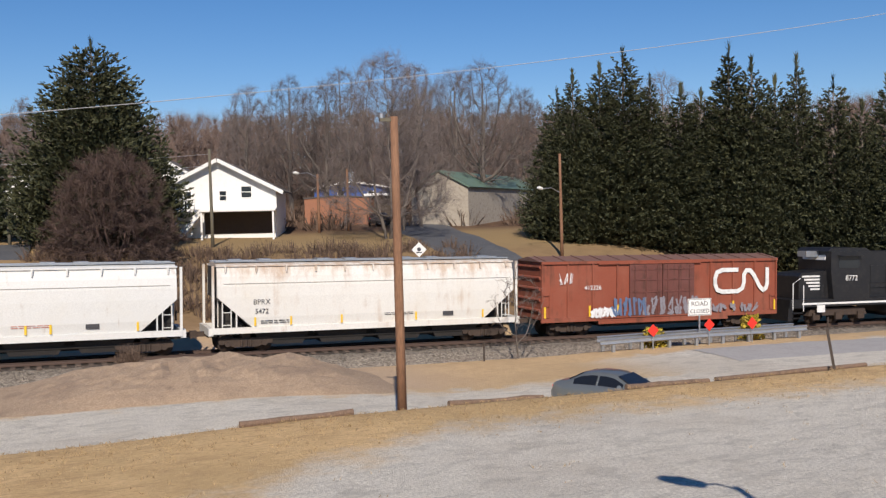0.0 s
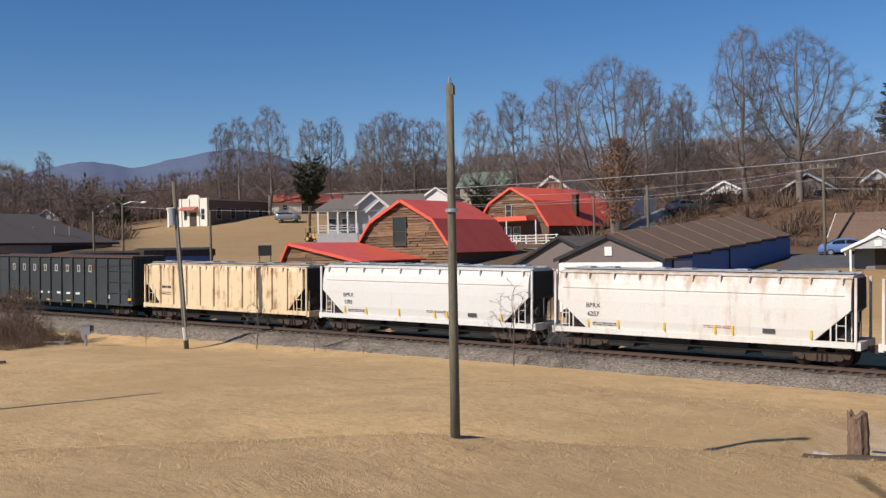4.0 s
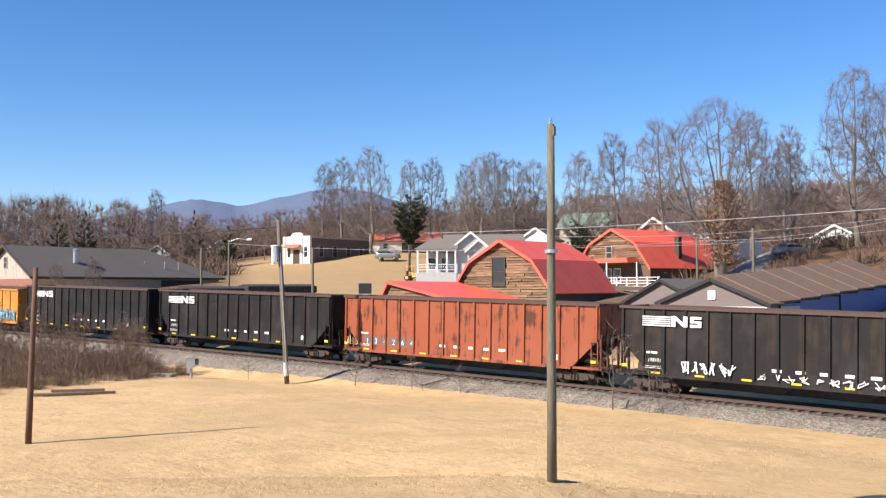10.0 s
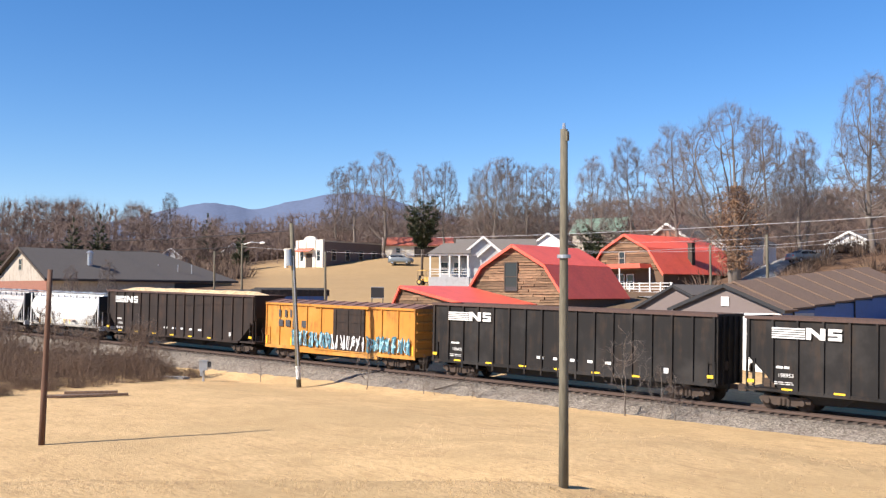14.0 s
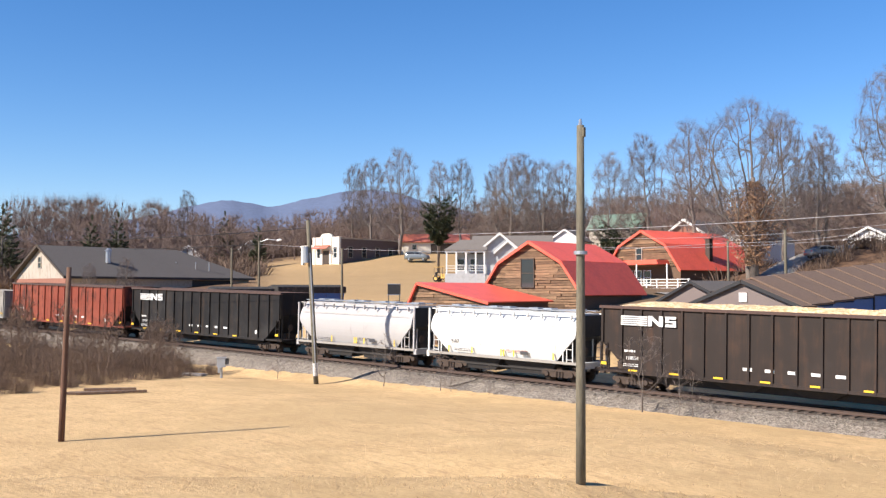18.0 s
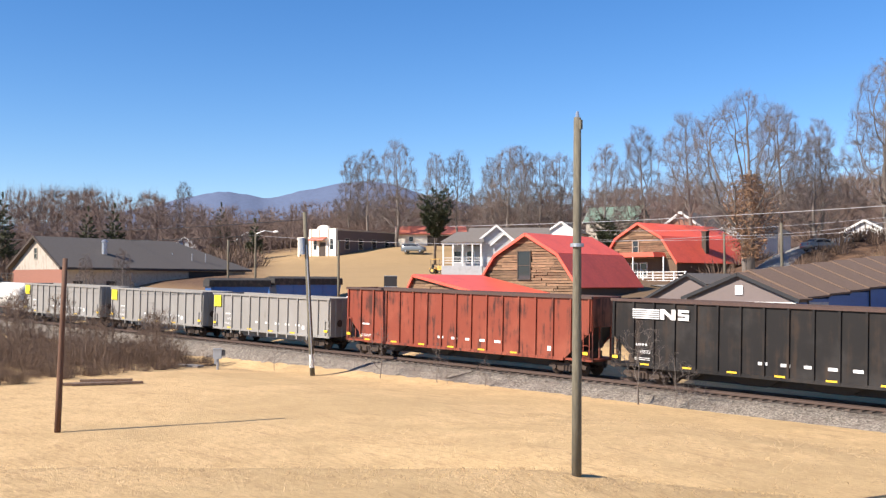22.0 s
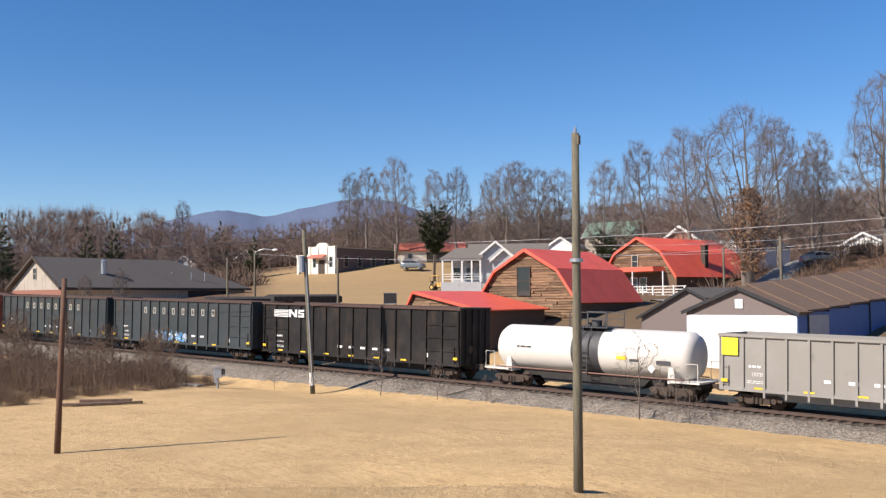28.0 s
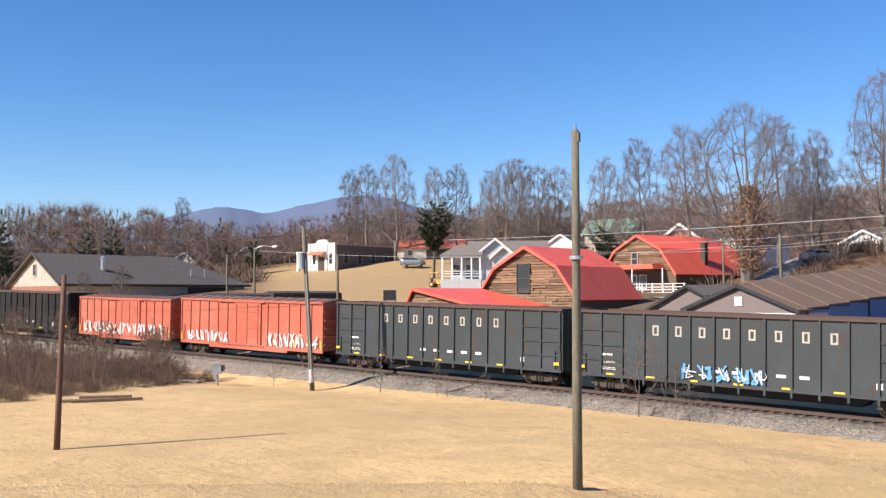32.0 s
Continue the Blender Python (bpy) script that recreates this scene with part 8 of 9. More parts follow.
def sedan(name, label, m, paint, suv=False):
    """A closed car: one smooth body with its cabin, glass set into it, wheels, lamps and mirrors."""
    ob = thing(name, label, "car", m)
    up = 0.26 if suv else 0.0
    tops = [(-2.28, 0.62), (-2.2, 0.86), (-2.0, 0.99), (-1.62, 1.03), (-0.95, 1.36), (-0.5, 1.43), (0.1, 1.43), (0.45, 1.36), (1.15, 1.0), (1.5, 0.93), (2.0, 0.80), (2.22, 0.66), (2.3, 0.5)]
    if suv:
        tops = [(-2.28, 0.7), (-2.22, 1.0), (-2.1, 1.35), (-1.9, 1.43), (-0.5, 1.47), (0.1, 1.45), (0.5, 1.34), (1.1, 1.0), (1.5, 0.95), (2.0, 0.84), (2.22, 0.66), (2.3, 0.5)]

    def section(x):
        t = lookup(x, tops) + up
        w = 0.86 * (1 - 0.22 * clamp((abs(x) - 1.5) / 0.8) ** 2)
        belt = min(t - 0.02, 0.93 + up)
        roof = w * (0.95 - 0.28 * clamp((t - belt) / 0.5))
        half = [(w * 0.92, 0.28), (w, 0.42), (w * 1.01, 0.66), (w * 0.97, belt), (roof, t - 0.06 * (t > belt + 0.1)), (roof * 0.72, t + 0.005), (0, t + 0.02)]
        return [(x, -y, z) for y, z in half] + [(x, y, z) for y, z in reversed(half[:-1])]

    xs = [-2.28 + 4.58 * i / 36 for i in range(37)]
    part("body", Shape().loft([section(x) for x in xs]), paint, ob, smooth=True)
    rear, front = (-1.95, 0.95) if suv else (-1.35, 1.02)
    for sg, k in ((-1, 0), (1, 1)):
        for a, b in ((rear + 0.12, -0.28), (-0.2, front - 0.22)):
            loops = []
            for i in range(9):
                x = a + (b - a) * i / 8
                sec = section(x)
                p, q = Vector(sec[3 if k == 0 else 9]), Vector(sec[4 if k == 0 else 8])
                lo, hi = p.lerp(q, 0.12), p.lerp(q, 0.86)
                o = Vector((0, sg * 0.012, 0))
                loops.append([lo + o, hi + o, hi - o, lo - o])
            part("side_window", Shape().loft(loops), M_CARGLASS, ob)
        for x in (-1.38, 1.42):
            tyre(ob, x, sg * 0.77, 0.31, 0.2, M_STEEL)
        part("mirror", Shape().tube([(0.72, sg * 0.84, 0.98 + up), (0.78, sg * 1.0, 1.02 + up)], [0.04, 0.09], 8), paint, ob)
        part("headlight", Shape().box(2.12, 2.24, sg * 0.55 - 0.14, sg * 0.55 + 0.14, 0.58, 0.69), M_WHITE, ob)
        part("tail_light", Shape().box(-2.25, -2.16, sg * 0.56 - 0.08, sg * 0.56 + 0.08, 0.74, 0.82), M_SIGNRED, ob)
    for nm, a, b in (("windscreen", 0.5, front + 0.08), ("rear_window", rear - 0.15, rear + 0.36 if not suv else rear - 0.02)):
        loops = []
        for i in range(7):
            sec = section(a + (b - a) * i / 6)
            l, r = Vector(sec[5]), Vector(sec[7])
            wide = Vector((0, 0.09, 0))
            o = Vector((0.012 if nm == "windscreen" else -0.012, 0, 0.014))
            loops.append([l - wide + o, r + wide + o, r + wide - o, l - wide - o])
        part(nm, Shape().loft(loops), M_CARGLASS, ob)
    return ob


def log_beam(a, b, r, label, mat=None):
    a, b = Vector(a), Vector(b)
    a.z, b.z = ground_z(a.x, a.y) + r * 0.7, ground_z(b.x, b.y) + r * 0.7
    rnd = random.Random(int(a.x * 10))
    pts = [a.lerp(b, k / 5) + Vector((0, rnd.uniform(-0.03, 0.03), rnd.uniform(-0.02, 0.02))) for k in range(6)]
    tagged(part("log", Shape().tube(pts, [r * rnd.uniform(0.9, 1.08) for _ in pts], 9), mat or M_ROTWOOD), label, "log", "landscape timbers along the terrace")


def build_yard():
    rnd = random.Random(12)
    skid_steer(pose(-6.4, 30.9, ground_z(-6.4, 30.9) + 0.02, 0, 0, 8) @ Matrix.Scale(1.0, 4))
    # stump of a broken trunk and the timbers before it
    s = Shape()
    loops = []
    groove = [rnd.uniform(0.86, 1.08) for _ in range(18)]
    crest = [rnd.uniform(-0.16, 0.08) for _ in range(18)]
    for k in range(12):
        z = -0.1 + k * 0.15
        loops.append([(0.29 * g * rnd.uniform(0.92, 1.06) * math.cos(a) * (1.12 - 0.012 * k), 0.29 * g * rnd.uniform(0.92, 1.06) * math.sin(a) * (1.12 - 0.012 * k), z + (c if k == 11 else 0)) for a, g, c in ((i * math.pi / 9, groove[i], crest[i]) for i in range(18))])
    s.loft(loops)
    stump = tagged(part("tree_stump", s, M_ROTWOOD), "tall weathered broken tree stump beside the loader", "stump")
    stump.matrix_basis = pose(-8.55, 30.2, ground_z(-8.55, 30.2))
    log_beam((-9.9, 29.55, 0), (-6.3, 28.9, 0), 0.14, "long dark rotting timber lying before the stump", M_DARKWOOD)
    log_beam((-9.9, 30.45, 0), (-8.9, 30.3, 0), 0.12, "pale split log lying beside the stump", M_CONCRETE)
    for a, b in (((4.3, 28.75), (7.7, 28.8)), ((10.8, 28.9), (14.1, 29.0)), ((17.1, 28.8), (20.4, 28.9)), ((20.7, 28.9), (27.2, 28.8))):
        log_beam((*a, 0), (*b, 0), 0.10, "weathered round timber edging the gravel terrace")
    sedan("parked_car", "grey-green sedan parked below the terrace", pose(18.25, 31.6, ground_z(18.25, 31.6), 0, 0, -60), M_CARPAINT)
    # heap of dirt beside the road
    s = Shape()
    nx, ny = 60, 30
    for j in range(ny + 1):
        for i in range(nx + 1):
            x, y = -5.5 + 19 * i / nx, 37.2 + 8.3 * j / ny
            prof = math.sin(math.pi * j / ny) ** 0.8 * (soft(x, -4.5, 2.0) * (1 - soft(x, 8.0, 13)))
            h = prof * (1.05 + 0.35 * noise.noise((x * 0.6, y * 0.6, 7)) + 0.16 * noise.noise((x * 2.2, y * 2.2, 2)))
            s.v.append((x, y, ground_z(x, y) - 0.04 + h))
    s.f = [(j * (nx + 1) + i, j * (nx + 1) + i + 1, (j + 1) * (nx + 1) + i + 1, (j + 1) * (nx + 1) + i) for j in range(ny) for i in range(nx)]
    tagged(part("dirt_mound", s, M_DIRT), "long mound of pale brown dirt beside the road", "mound")
    # broken slabs and roots
    for k in range(9):
        x, y, sz = -5.6 + rnd.uniform(0, 2.6), 40.2 + rnd.uniform(-0.6, 1.4), rnd.uniform(0.16, 0.42)
        s = Shape().loft([[(-sz, -sz * 0.6, 0), (sz, -sz * 0.7, 0), (sz * 0.8, sz * 0.6, 0), (-sz * 0.9, sz * 0.7, 0)], [(-sz * 0.8, -sz * 0.5, sz * 0.5), (sz * 0.7, -sz * 0.6, sz * 0.7), (sz * 0.6, sz * 0.4, sz * 0.55), (-sz * 0.7, sz * 0.5, sz * 0.4)]])
        ob = tagged(part("rubble_slab", s, M_CONCRETE if k % 3 else M_ROTWOOD), "broken slab of rubble dumped beside the dirt", "rubble", "rubble heap")
        ob.matrix_basis = pose(x, y, ground_z(x, y) - 0.02, rnd.uniform(-20, 20), rnd.uniform(-20, 20), rnd.uniform(0, 360))
    limbs, fine = bare_tree(7, 1.3, 0.9, 0.06, 0.3, 12, 12, 0.2, grain=12)
    tree_thing("dead_root", "dead forked root standing in the rubble", limbs, fine, M_DARKWOOD, M_DARKWOOD, standing(-3.5, 41.0))
    b = thing("tumbleweed", "round dry brown weed beside the ballast", "weed", pose(1.97, 42.5, ground_z(1.97, 42.5) + 0.75))
    part("stems", bush_shape(3, 0.75, 1.0, 260, 0.014), M_BRUSH, b)

    # guard rail, markers and the closed road
    gr = thing("guard_rail", "galvanised steel guard rail closing the road end", "guard rail")
    n = 8
    g0, g1 = Vector((24.6, 43.9, 0)), Vector((37.4, 43.9, 0))
    prof = [(0.0, -0.16), (-0.08, -0.11), (-0.02, -0.03), (-0.02, 0.03), (-0.08, 0.11), (0.0, 0.16), (0.02, 0.16), (-0.05, 0.11), (0.01, 0.03), (0.01, -0.03), (-0.05, -0.11), (0.02, -0.16)]
    z_r = lambda x: ground_z(x, 43.9) + 0.55
    for off in (0.0, 1.1):
        loops = [[(x, 43.9 + off + a, z_r(x) + u) for a, u in prof] for x in (24.6 + off * 0.4, 28, 31, 34, 37.4)]
        part("beam", Shape().loft(loops), M_STEEL, gr)
        for k in range(n):
            x = 25.4 + k * 1.65
            part("post", Shape().box(x - 0.08, x + 0.08, 43.92 + off, 44.06 + off, ground_z(x, 44) - 0.2, z_r(x) + 0.1), M_STEEL, gr)
    for x, dz in ((27.6, 0.0), (31.0, 0.1), (33.7, 0.05)):
        mk = thing("marker_diamond", "orange-red diamond road-end marker", "marker", pose(x, 43.75, z_r(x) + 0.42 + dz), "road-end markers")
        part("plate", Shape().prism([(-0.33, 0), (0, -0.33), (0.33, 0), (0, 0.33)], -0.015, 0.015), M_SIGNRED, mk)
        part("stake", Shape().box(-0.03, 0.03, 0.02, 0.06, -1.1 - dz, 0.25), M_STEEL, mk)
    sg = thing("road_closed_sign", "white road closed sign on a thin post", "sign", pose(31.0, 44.6, ground_z(31, 44.6), 0, 0, -10))
    part("panel", Shape().box(-0.66, 0.66, -0.02, 0.01, 1.50, 2.40), M_WHITE, sg)
    part("border", Shape().box(-0.63, 0.63, -0.026, -0.022, 1.53, 1.555).box(-0.63, 0.63, -0.026, -0.022, 2.345, 2.37).box(-0.63, -0.605, -0.026, -0.022, 1.555, 2.345).box(0.605, 0.63, -0.026, -0.022, 1.555, 2.345), M_MARK_DARK, sg)
    part("post", Shape().box(-0.04, 0.04, 0.012, 0.07, -0.3, 2.3), M_STEEL, sg)
    lettering("ROAD", 0.34, M_MARK_DARK, sg, pose(0, -0.028, 2.02, 90, 0, 0))
    lettering("CLOSED", 0.30, M_MARK_DARK, sg, pose(0, -0.028, 1.64, 90, 0, 0))
    for x, y, sz in ((28.2, 44.6, 1.0), (34.3, 44.7, 1.35)):
        c = Shape()
        for _ in range(520):
            a, u = rnd.uniform(0, 6.28), rnd.random() ** 0.5
            z = sz * rnd.random()
            q = Vector((0.75 * u * math.cos(a) * (1.15 - 0.6 * z / sz), 0.5 * u * math.sin(a), z))
            e1, e2 = Vector((rnd.gauss(0, 1), rnd.gauss(0, 1), rnd.gauss(0, 1))) * 0.06, Vector((rnd.gauss(0, 1), rnd.gauss(0, 1), rnd.gauss(0, 1))) * 0.06
            c.add([q - e1, q + e2, q + e1, q - e2], [(0, 1, 2, 3)])
        sh = thing("yellow_shrub", "yellow-leaved shrub growing behind the guard rail", "shrub", pose(x, y, ground_z(x, y)), "yellow shrubs")
        part("leaves", c, M_YELLOWBUSH, sh)
        part("stems", bush_shape(int(x), 0.5, sz, 40), M_TWIG, sh)
    dm = thing("diamond_sign", "white diamond warning sign beside the hill road", "sign", pose(22.8, 66.2, 3.94, 0, 0, -18))
    part("plate", Shape().prism([(-0.53, 0), (0, -0.53), (0.53, 0), (0, 0.53)], -0.012, 0.012), M_WHITE, dm)
    part("symbol", Shape().disc((0, -0.016, 0.02), (0, 1, 0), 0.14, 0.006, 12).box(-0.2, 0.2, -0.018, -0.0125, -0.24, -0.16), M_MARK_DARK, dm)
    part("post", Shape().box(-0.04, 0.04, 0.014, 0.07, ground_z(22.8, 66.2) - 4.2, 0.3), M_STEEL, dm)
    pst = tagged(part("leaning_post", Shape().box(-0.05, 0.05, -0.03, 0.03, -0.2, 1.5), M_DARKWOOD), "thin dark leaning post on the terrace edge", "post")
    pst.matrix_basis = pose(25.4, 28.4, ground_z(25.4, 28.4), 0, -9, -40)
    for x, y in ((19.0, 45.6), (39.2, 44.3)):
        st = tagged(part("marker_stake", Shape().box(-0.035, 0.035, -0.03, 0.03, -0.2, 1.0), M_DARKWOOD), "short dark stake beside the track", "stake", "track-side stakes")
        st.matrix_basis = pose(x, y, ground_z(x, y), 0, 0, 12)
    ws = tagged(part("white_stone", Shape().loft([[(-0.2, -0.12, 0), (0.2, -0.12, 0), (0.2, 0.12, 0), (-0.2, 0.12, 0)], [(-0.14, -0.08, 0.2), (0.15, -0.07, 0.22), (0.13, 0.08, 0.2), (-0.15, 0.07, 0.18)]]), M_WHITE), "white painted stone at the foot of the ballast", "stone")
    ws.matrix_basis = pose(11.2, 45.9, ground_z(11.2, 45.9))
    # railway signal box and boards in the lawn
    bx = thing("signal_box", "grey steel signal case on a post beside the track", "signal case", pose(-60.4, 37.6, ground_z(-60.4, 37.6), 0, 0, 50) @ Matrix.Scale(0.8, 4))
    part("case", Shape().box(-0.35, 0.35, -0.25, 0.25, 0.95, 1.75).box(-0.40, 0.40, -0.30, 0.30, 1.75, 1.82), M_STEEL, bx)
    part("hood", Shape().box(0.36, 0.62, -0.2, 0.2, 1.2, 1.7), M_TANKBAND, bx)
    part("pedestal", Shape().tube([(0, 0, -0.2), (0, 0, 0.95)], 0.12, 8), M_STEEL, bx)
    part("relay", Shape().box(-0.25, -0.02, -0.42, -0.25, 0.5, 0.95), M_STEEL, bx)
    for k, (x0, y0, x1, y1, w) in enumerate(((-52.6, 23.2, -51.2, 25.6, 0.5), (-52.0, 23.4, -50.6, 26.8, 0.25), (-53.6, 24.6, -52.2, 27.0, 0.35), (-64.6, 36.6, -62.6, 37.6, 0.9))):
        p, q = Vector((x0, y0, ground_z(x0, y0) + 0.03)), Vector((x1, y1, ground_z(x1, y1) + 0.03))
        d = (q - p).normalized()
        nn = Vector((-d.y, d.x, 0)) * w / 2
        up = Vector((0, 0, 0.12))
        tagged(part("board", Shape().loft([[p - nn, p + nn, p + nn + up, p - nn + up], [q - nn, q + nn, q + nn + up, q - nn + up]]), M_ROTWOOD if k < 3 else M_CONCRETE), "weathered board lying flat in the dry lawn" if k < 3 else "concrete slab beside the signal case", "board" if k < 3 else "slab")
    # dead branch on the ballast slope
    limbs, fine = bare_tree(15, 3.4, 1.2, 0.06, 0.4, 20, 20, 0.3, grain=16)
    tree_thing("fallen_branch", "dead branch lying on the ballast slope", limbs, fine, M_DARKWOOD, M_DARKWOOD, pose(-44.6, 44.3, 0.35, 0, 68, 35))
    # saplings along the foot of the ballast
    sap = [bare_tree(300 + k, 5.0, (3.0, 2.2, 3.6)[k], 0.06, 0.16, 140, 400, 0.35, 0.008, fine_r=0.008, grain=26) for k in range(3)]
    kinds = []
    for k, (x, y, h) in enumerate(((-30.4, 44.5, 4.6), (-28.3, 44.7, 3.0), (-27.6, 44.9, 2.5), (-49.0, 42.6, 3.4), (-44.4, 43.3, 2.6), (-43.6, 43.4, 1.8), (20.9, 45.6, 4.9), (-77.0, 41.6, 4.0), (-74.0, 41.5, 3.0), (-58.5, 41.0, 2.2), (-40.8, 43.8, 1.8))):
        m = pose(x, y, ground_z(x, y), 0, 0, 40 * k)
        if k < 3:
            kinds.append(tree_thing("sapling", "thin leafless sapling at the foot of the ballast", *sap[k], M_BARK, M_TWIG, m, group="track-side saplings"))
            kinds[-1].scale = (h / 5.0,) * 3
        else:
            copy_thing(kinds[k % 3], m).scale = (h / 5.0,) * 3
    # tall dry weeds at the bend
    weeds, brush = Shape(), [bush_shape(400 + k, 1.7, 2.1, 130, 0.008) for k in range(4)]
    for n in range(640):
        y = rnd.uniform(17, 41)
        edge = lookup(y, [(17, 54), (28, 56.5), (39, 63), (42, 70)])
        x = -edge - 48 * rnd.random() ** 1.3
        if y > track_y(x) - 4.2:
            continue
        b, g, s = brush[n % 4], ground_z(x, y), rnd.uniform(0.5, 1.0) * (0.6 if x > -edge - 5 else 1.0)
        a = n * 1.3
        weeds.add([((vx * math.cos(a) - vy * math.sin(a)) * s + x, (vx * math.sin(a) + vy * math.cos(a)) * s + y, vz * s + g) for vx, vy, vz in b.v], b.f)
    tagged(part("dry_weeds", weeds, M_WEED), "tangle of tall dry brown weeds beside the bend", "weeds", kind="stuff")
    shrub = bare_tree(410, 5.0, 4.6, 0.06, 0.1, 320, 1800, 0.5, 0.009, stems=4, fine_r=0.01, grain=28)
    first = tree_thing("thicket_tree", "small leafless tree in the dry weeds", *shrub, M_DRYSTEM, M_DRYSTEM, standing(-69.5, 37.5, 0, 0, 0.75), group="thicket trees")
    for k, (x, y, h) in enumerate(((-59.0, 25.0, 2.6), (-61.0, 29.0, 3.2), (-63.5, 34.0, 3.6), (-66.0, 36.5, 4.0), (-76.0, 30.0, 4.2), (-84.0, 33.0, 4.6), (-64.0, 31.0, 3.0), (-74.0, 36.0, 4.2), (-82.0, 36.0, 5.0), (-70.0, 31.5, 3.4), (-90.0, 35.5, 5.4), (-72.0, 33.5, 3.2), (-95.0, 34.0, 4.8))):
        copy_thing(first, pose(x, y, ground_z(x, y), 0, 0, 70 * k)).scale = (h / 5.0,) * 3
    # tufts of dry grass on the terrace edge
    tuft = Shape()
    for n in range(5200):
        x = rnd.uniform(-30, 30)
        y = lip_y(x) + rnd.gauss(-0.6, 1.6) if n % 2 else rnd.uniform(13, 40)
        if x > 3 and y < 24.0 and rnd.random() < 0.9 or y < 8 or x > -8 and 31 < y:
            continue
        g = ground_z(x, y)
        for _ in range(3):
            h = rnd.uniform(0.03, 0.10)
            dx, dy = rnd.uniform(-0.1, 0.1), rnd.uniform(-0.1, 0.1)
            tuft.add([(x + dx - 0.012, y + dy, g), (x + dx + 0.012, y + dy, g), (x + dx + rnd.uniform(-0.08, 0.08), y + dy + rnd.uniform(-0.08, 0.08), g + h)], [(0, 1, 2)])
    tagged(part("grass_tufts", tuft, M_STRAW), "tufts of dry straw-coloured grass", "grass", kind="stuff")
    # blue dump bodies and a notice board behind the track
    for p, q, top in (((-83.3, 50.6), (-81.6, 56.2), 6.5), ((-82.2, 57.0), (-81.3, 64.6), 6.7)):
        a, b = Vector((*p, 0)), Vector((*q, 0))
        ln, zb = (b - a).length, min(ground_z(*p), ground_z(*q))
        ob = thing("dump_trailer", "bright blue steel dump trailer parked behind the track", "trailer", pose(a.x, a.y, zb, 0, 0, math.degrees(math.atan2(b.y - a.y, b.x - a.x))), "blue dump trailers")
        h = top - zb
        part("body", Shape().prism([(0.0, h), (0.25, h - 1.7), (ln - 0.25, h - 1.7), (ln, h)], -1.1, 1.1), M_DUMPBLUE, ob)
        for y in (-1.16, 1.10):
            part("top_rail", Shape().box(-0.05, ln + 0.05, y, y + 0.06, h - 0.12, h + 0.05), M_DUMPBLUE, ob)
        for i in range(5):
            x = 0.5 + i * (ln - 1.0) / 4
            part("rib", Shape().box(x - 0.06, x + 0.06, -1.17, -1.102, h - 1.6, h - 0.12), M_DUMPBLUE, ob)
        part("tarp", Shape().loft([[(x, -1.19, h - 0.55), (x, -1.17, h + 0.08), (x, 0, h + 0.3), (x, 1.17, h + 0.08), (x, 1.19, h - 0.55)] for x in (-0.08, ln + 0.08)]), M_RUBBER, ob, "black tarpaulin cover")
        part("bed", Shape().box(0.3, ln - 0.3, -1.02, 1.02, h - 1.72, h - 1.704), M_RUBBER, ob)
        for x in (0.8, ln - 0.8):
            for y in (-0.9, 0.75):
                part("leg", Shape().box(x - 0.1, x + 0.1, y, y + 0.15, -0.4, h - 1.72), M_BLACK, ob)
    nb = thing("notice_board", "dark square notice board on two posts", "sign", pose(-74.8, 66.4, ground_z(-74.8, 66.4), 0, 0, 45))
    zz = 7.05 - ground_z(-74.8, 66.4)
    part("panel", Shape().box(-0.65, 0.65, -0.04, 0.0, zz - 1.05, zz), M_BLACK, nb)
    part("border", Shape().box(-0.7, 0.7, -0.05, -0.041, zz - 0.02, zz + 0.04).box(-0.7, 0.7, -0.05, -0.041, zz - 1.1, zz - 1.04), M_STEEL, nb)
    for x in (-0.6, 0.5):
        part("post", Shape().box(x, x + 0.1, 0.004, 0.1, -0.3, zz - 0.1), M_POLE, nb)
    x, y = -96.6, 94.3
    tr = thing("garden_tractor", "small yellow tractor parked on the grass hill", "tractor", pose(x, y, ground_z(x, y), 0, 0, 20))
    part("hood", Shape().prism([(0.1, 0.45), (1.25, 0.45), (1.25, 0.95), (1.05, 1.05), (0.1, 1.1)], -0.36, 0.36), M_SKID, tr)
    part("chassis", Shape().box(-0.9, 1.2, -0.3, 0.3, 0.3, 0.5), M_BLACK, tr)
    part("seat", Shape().box(-0.7, -0.25, -0.28, 0.28, 0.7, 0.82).box(-0.8, -0.68, -0.28, 0.28, 0.82, 1.3), M_BLACK, tr)
    part("fender", Shape().prism([(-1.0, 0.6), (-0.1, 0.6), (-0.2, 0.8), (-0.9, 0.8)], -0.6, 0.6), M_SKID, tr)
    part("canopy", Shape().box(-0.9, 0.5, -0.55, 0.55, 1.95, 2.02), M_SKID, tr)
    for px in (-0.85, 0.42):
        for py in (-0.5, 0.46):
            part("canopy_post", Shape().box(px, px + 0.04, py, py + 0.04, 0.7, 1.95), M_BLACK, tr)
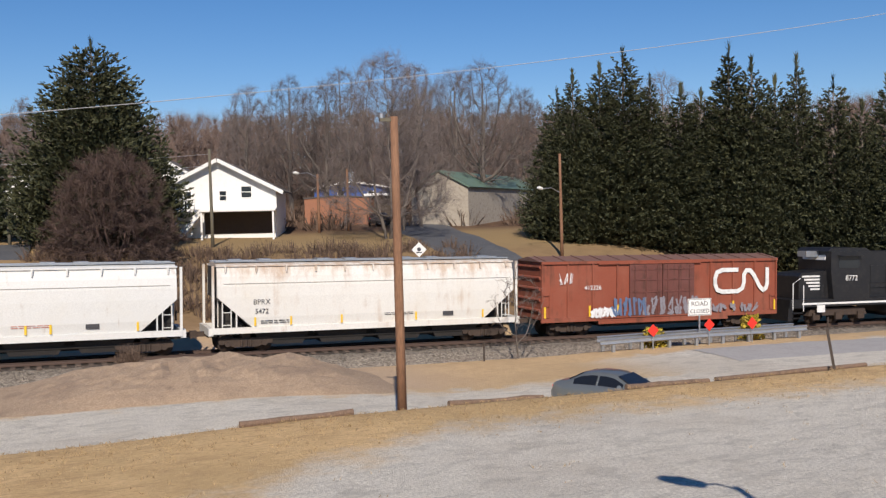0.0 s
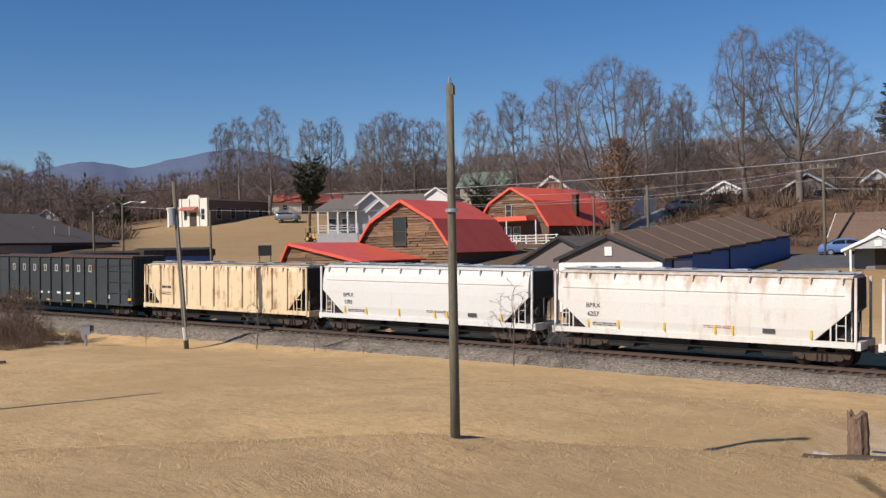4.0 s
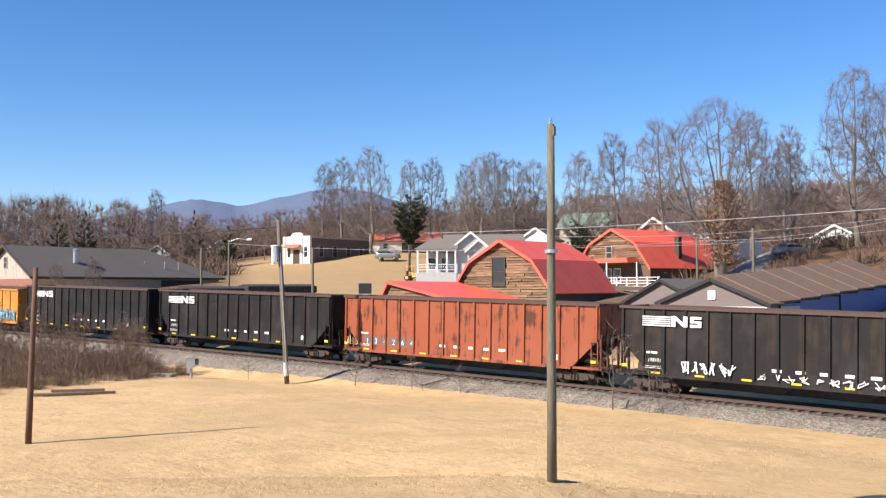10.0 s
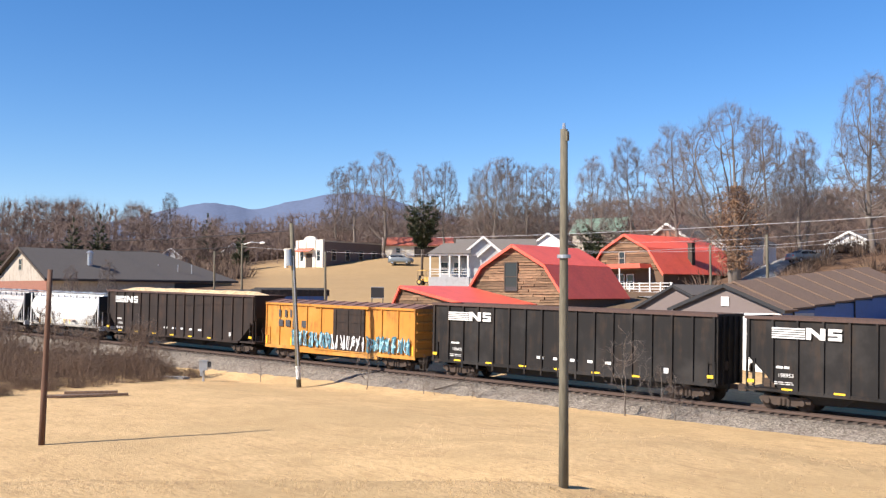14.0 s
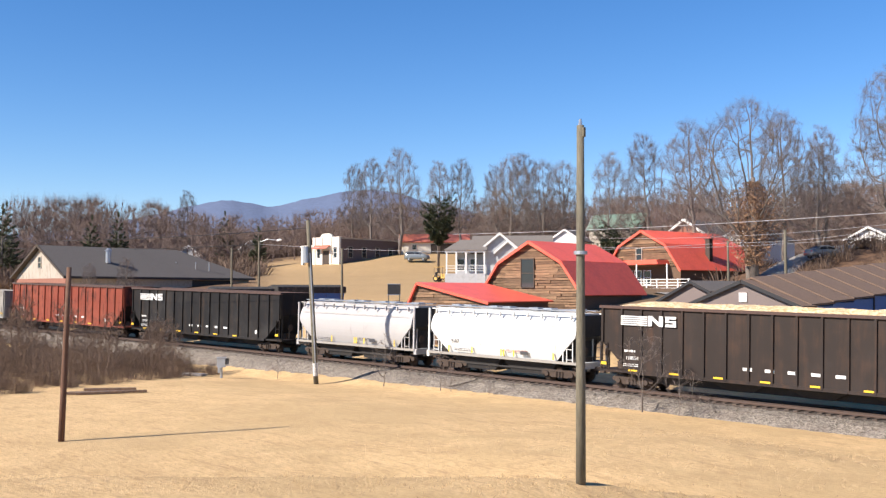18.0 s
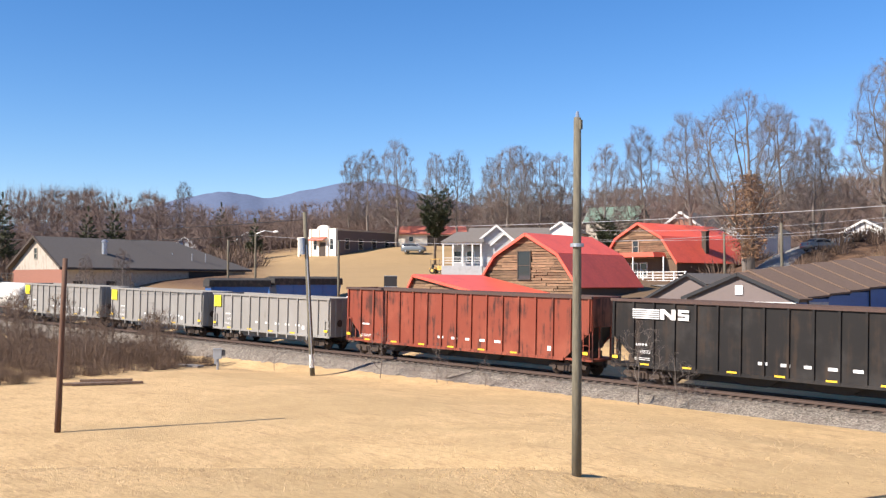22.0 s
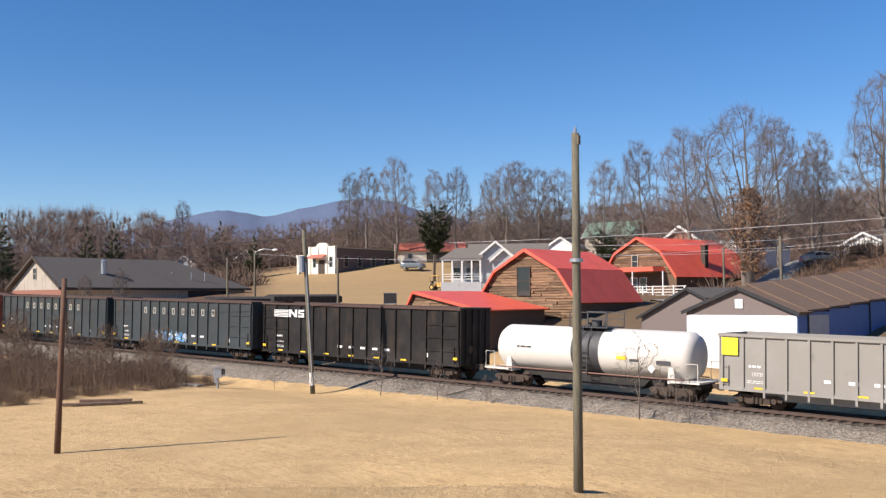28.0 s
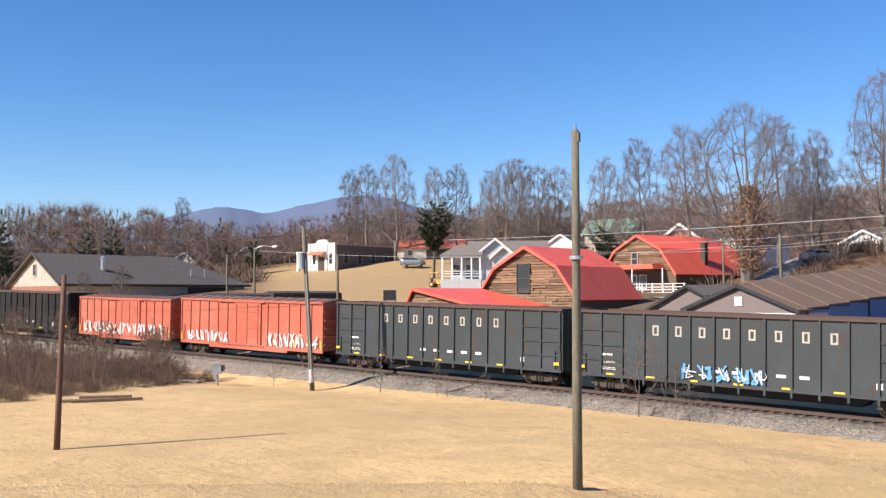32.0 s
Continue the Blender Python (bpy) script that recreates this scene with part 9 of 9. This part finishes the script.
    for px, r in ((-0.55, 0.42), (0.95, 0.28)):
        for py in (-0.55, 0.55):
            tyre(tr, px, py, r, 0.24, M_SKID)
    # vehicles among the houses
    for nm, lb, x, y, turn, paint, suv in (("parked_van", "dark silver sport utility car parked on the grass hill", -135.5, 126.0, 30, M_CARPAINT, True), ("parked_car", "white car parked behind the blue trailers", -73.6, 61.2, 35, M_WHITE, False), ("parked_car", "silver car parked on the gravel drive", -48.5, 106.0, 65, M_CARPAINT, False),
                                           ("parked_car", "dark blue car parked behind the workshop", -23.8, 82.5, 20, M_BLUE_WALL, False), ("parked_car", "white car parked by the hill house", -20.0, 122.0, 5, M_WHITE, False),
                                           ("parked_car", "dark car parked by the brick store", 30.5, 101.0, 60, M_BLACK, False)):
        sedan(nm, lb, pose(x, y, ground_z(x, y), 0, 0, turn), paint, suv)
    # street lamp beside the terrace, whose shadow falls on the gravel
    z = ground_z(9.7, 7.0)
    lamp = utility_pole("tall street lamp standing beside the parking terrace", (9.7, 7.0, z), (9.7, 7.0, 8.6), 0.12, 0.08, M_STEEL, lambda ob, d: street_arm(ob, d, (-0.45, 0.6, 0.1), head=1.7), "street_lamp")
    ribbon("closed_road", [(29, 40.6), (36, 40.4), (48, 39.5), (70, 38)], 2.6, 0.02, M_PALE_ASPHALT, "pale worn asphalt of the closed road")


M_STRAW = leafy("dry_straw", (0.20, 0.13, 0.06), (0.42, 0.30, 0.15), 0.9)
build_yard()


# ---- what moves ----
def run(t):
    return 12.7018 * (t - 16) + 0.000174 * (t - 16) ** 2


def car_pose(s, half):
    a = Vector((s - half, track_y(s - half), rail_z(s - half)))
    b = Vector((s + half, track_y(s + half), rail_z(s + half)))
    d = b - a
    c = (a + b) / 2
    return pose(c.x, c.y, c.z, 0, -math.degrees(math.asin(d.z / d.length)), math.degrees(math.atan2(d.y, d.x)))


def motions():
    times = [0, 0.1, 0.2, 0.5] + [i * 0.5 for i in range(2, 63)] + [31.5, 31.8, 31.9, 32.0]
    for ob, s16, half in TRAIN:
        walk(ob, [(t, car_pose(s16 + run(t), half)) for t in times])


motions()
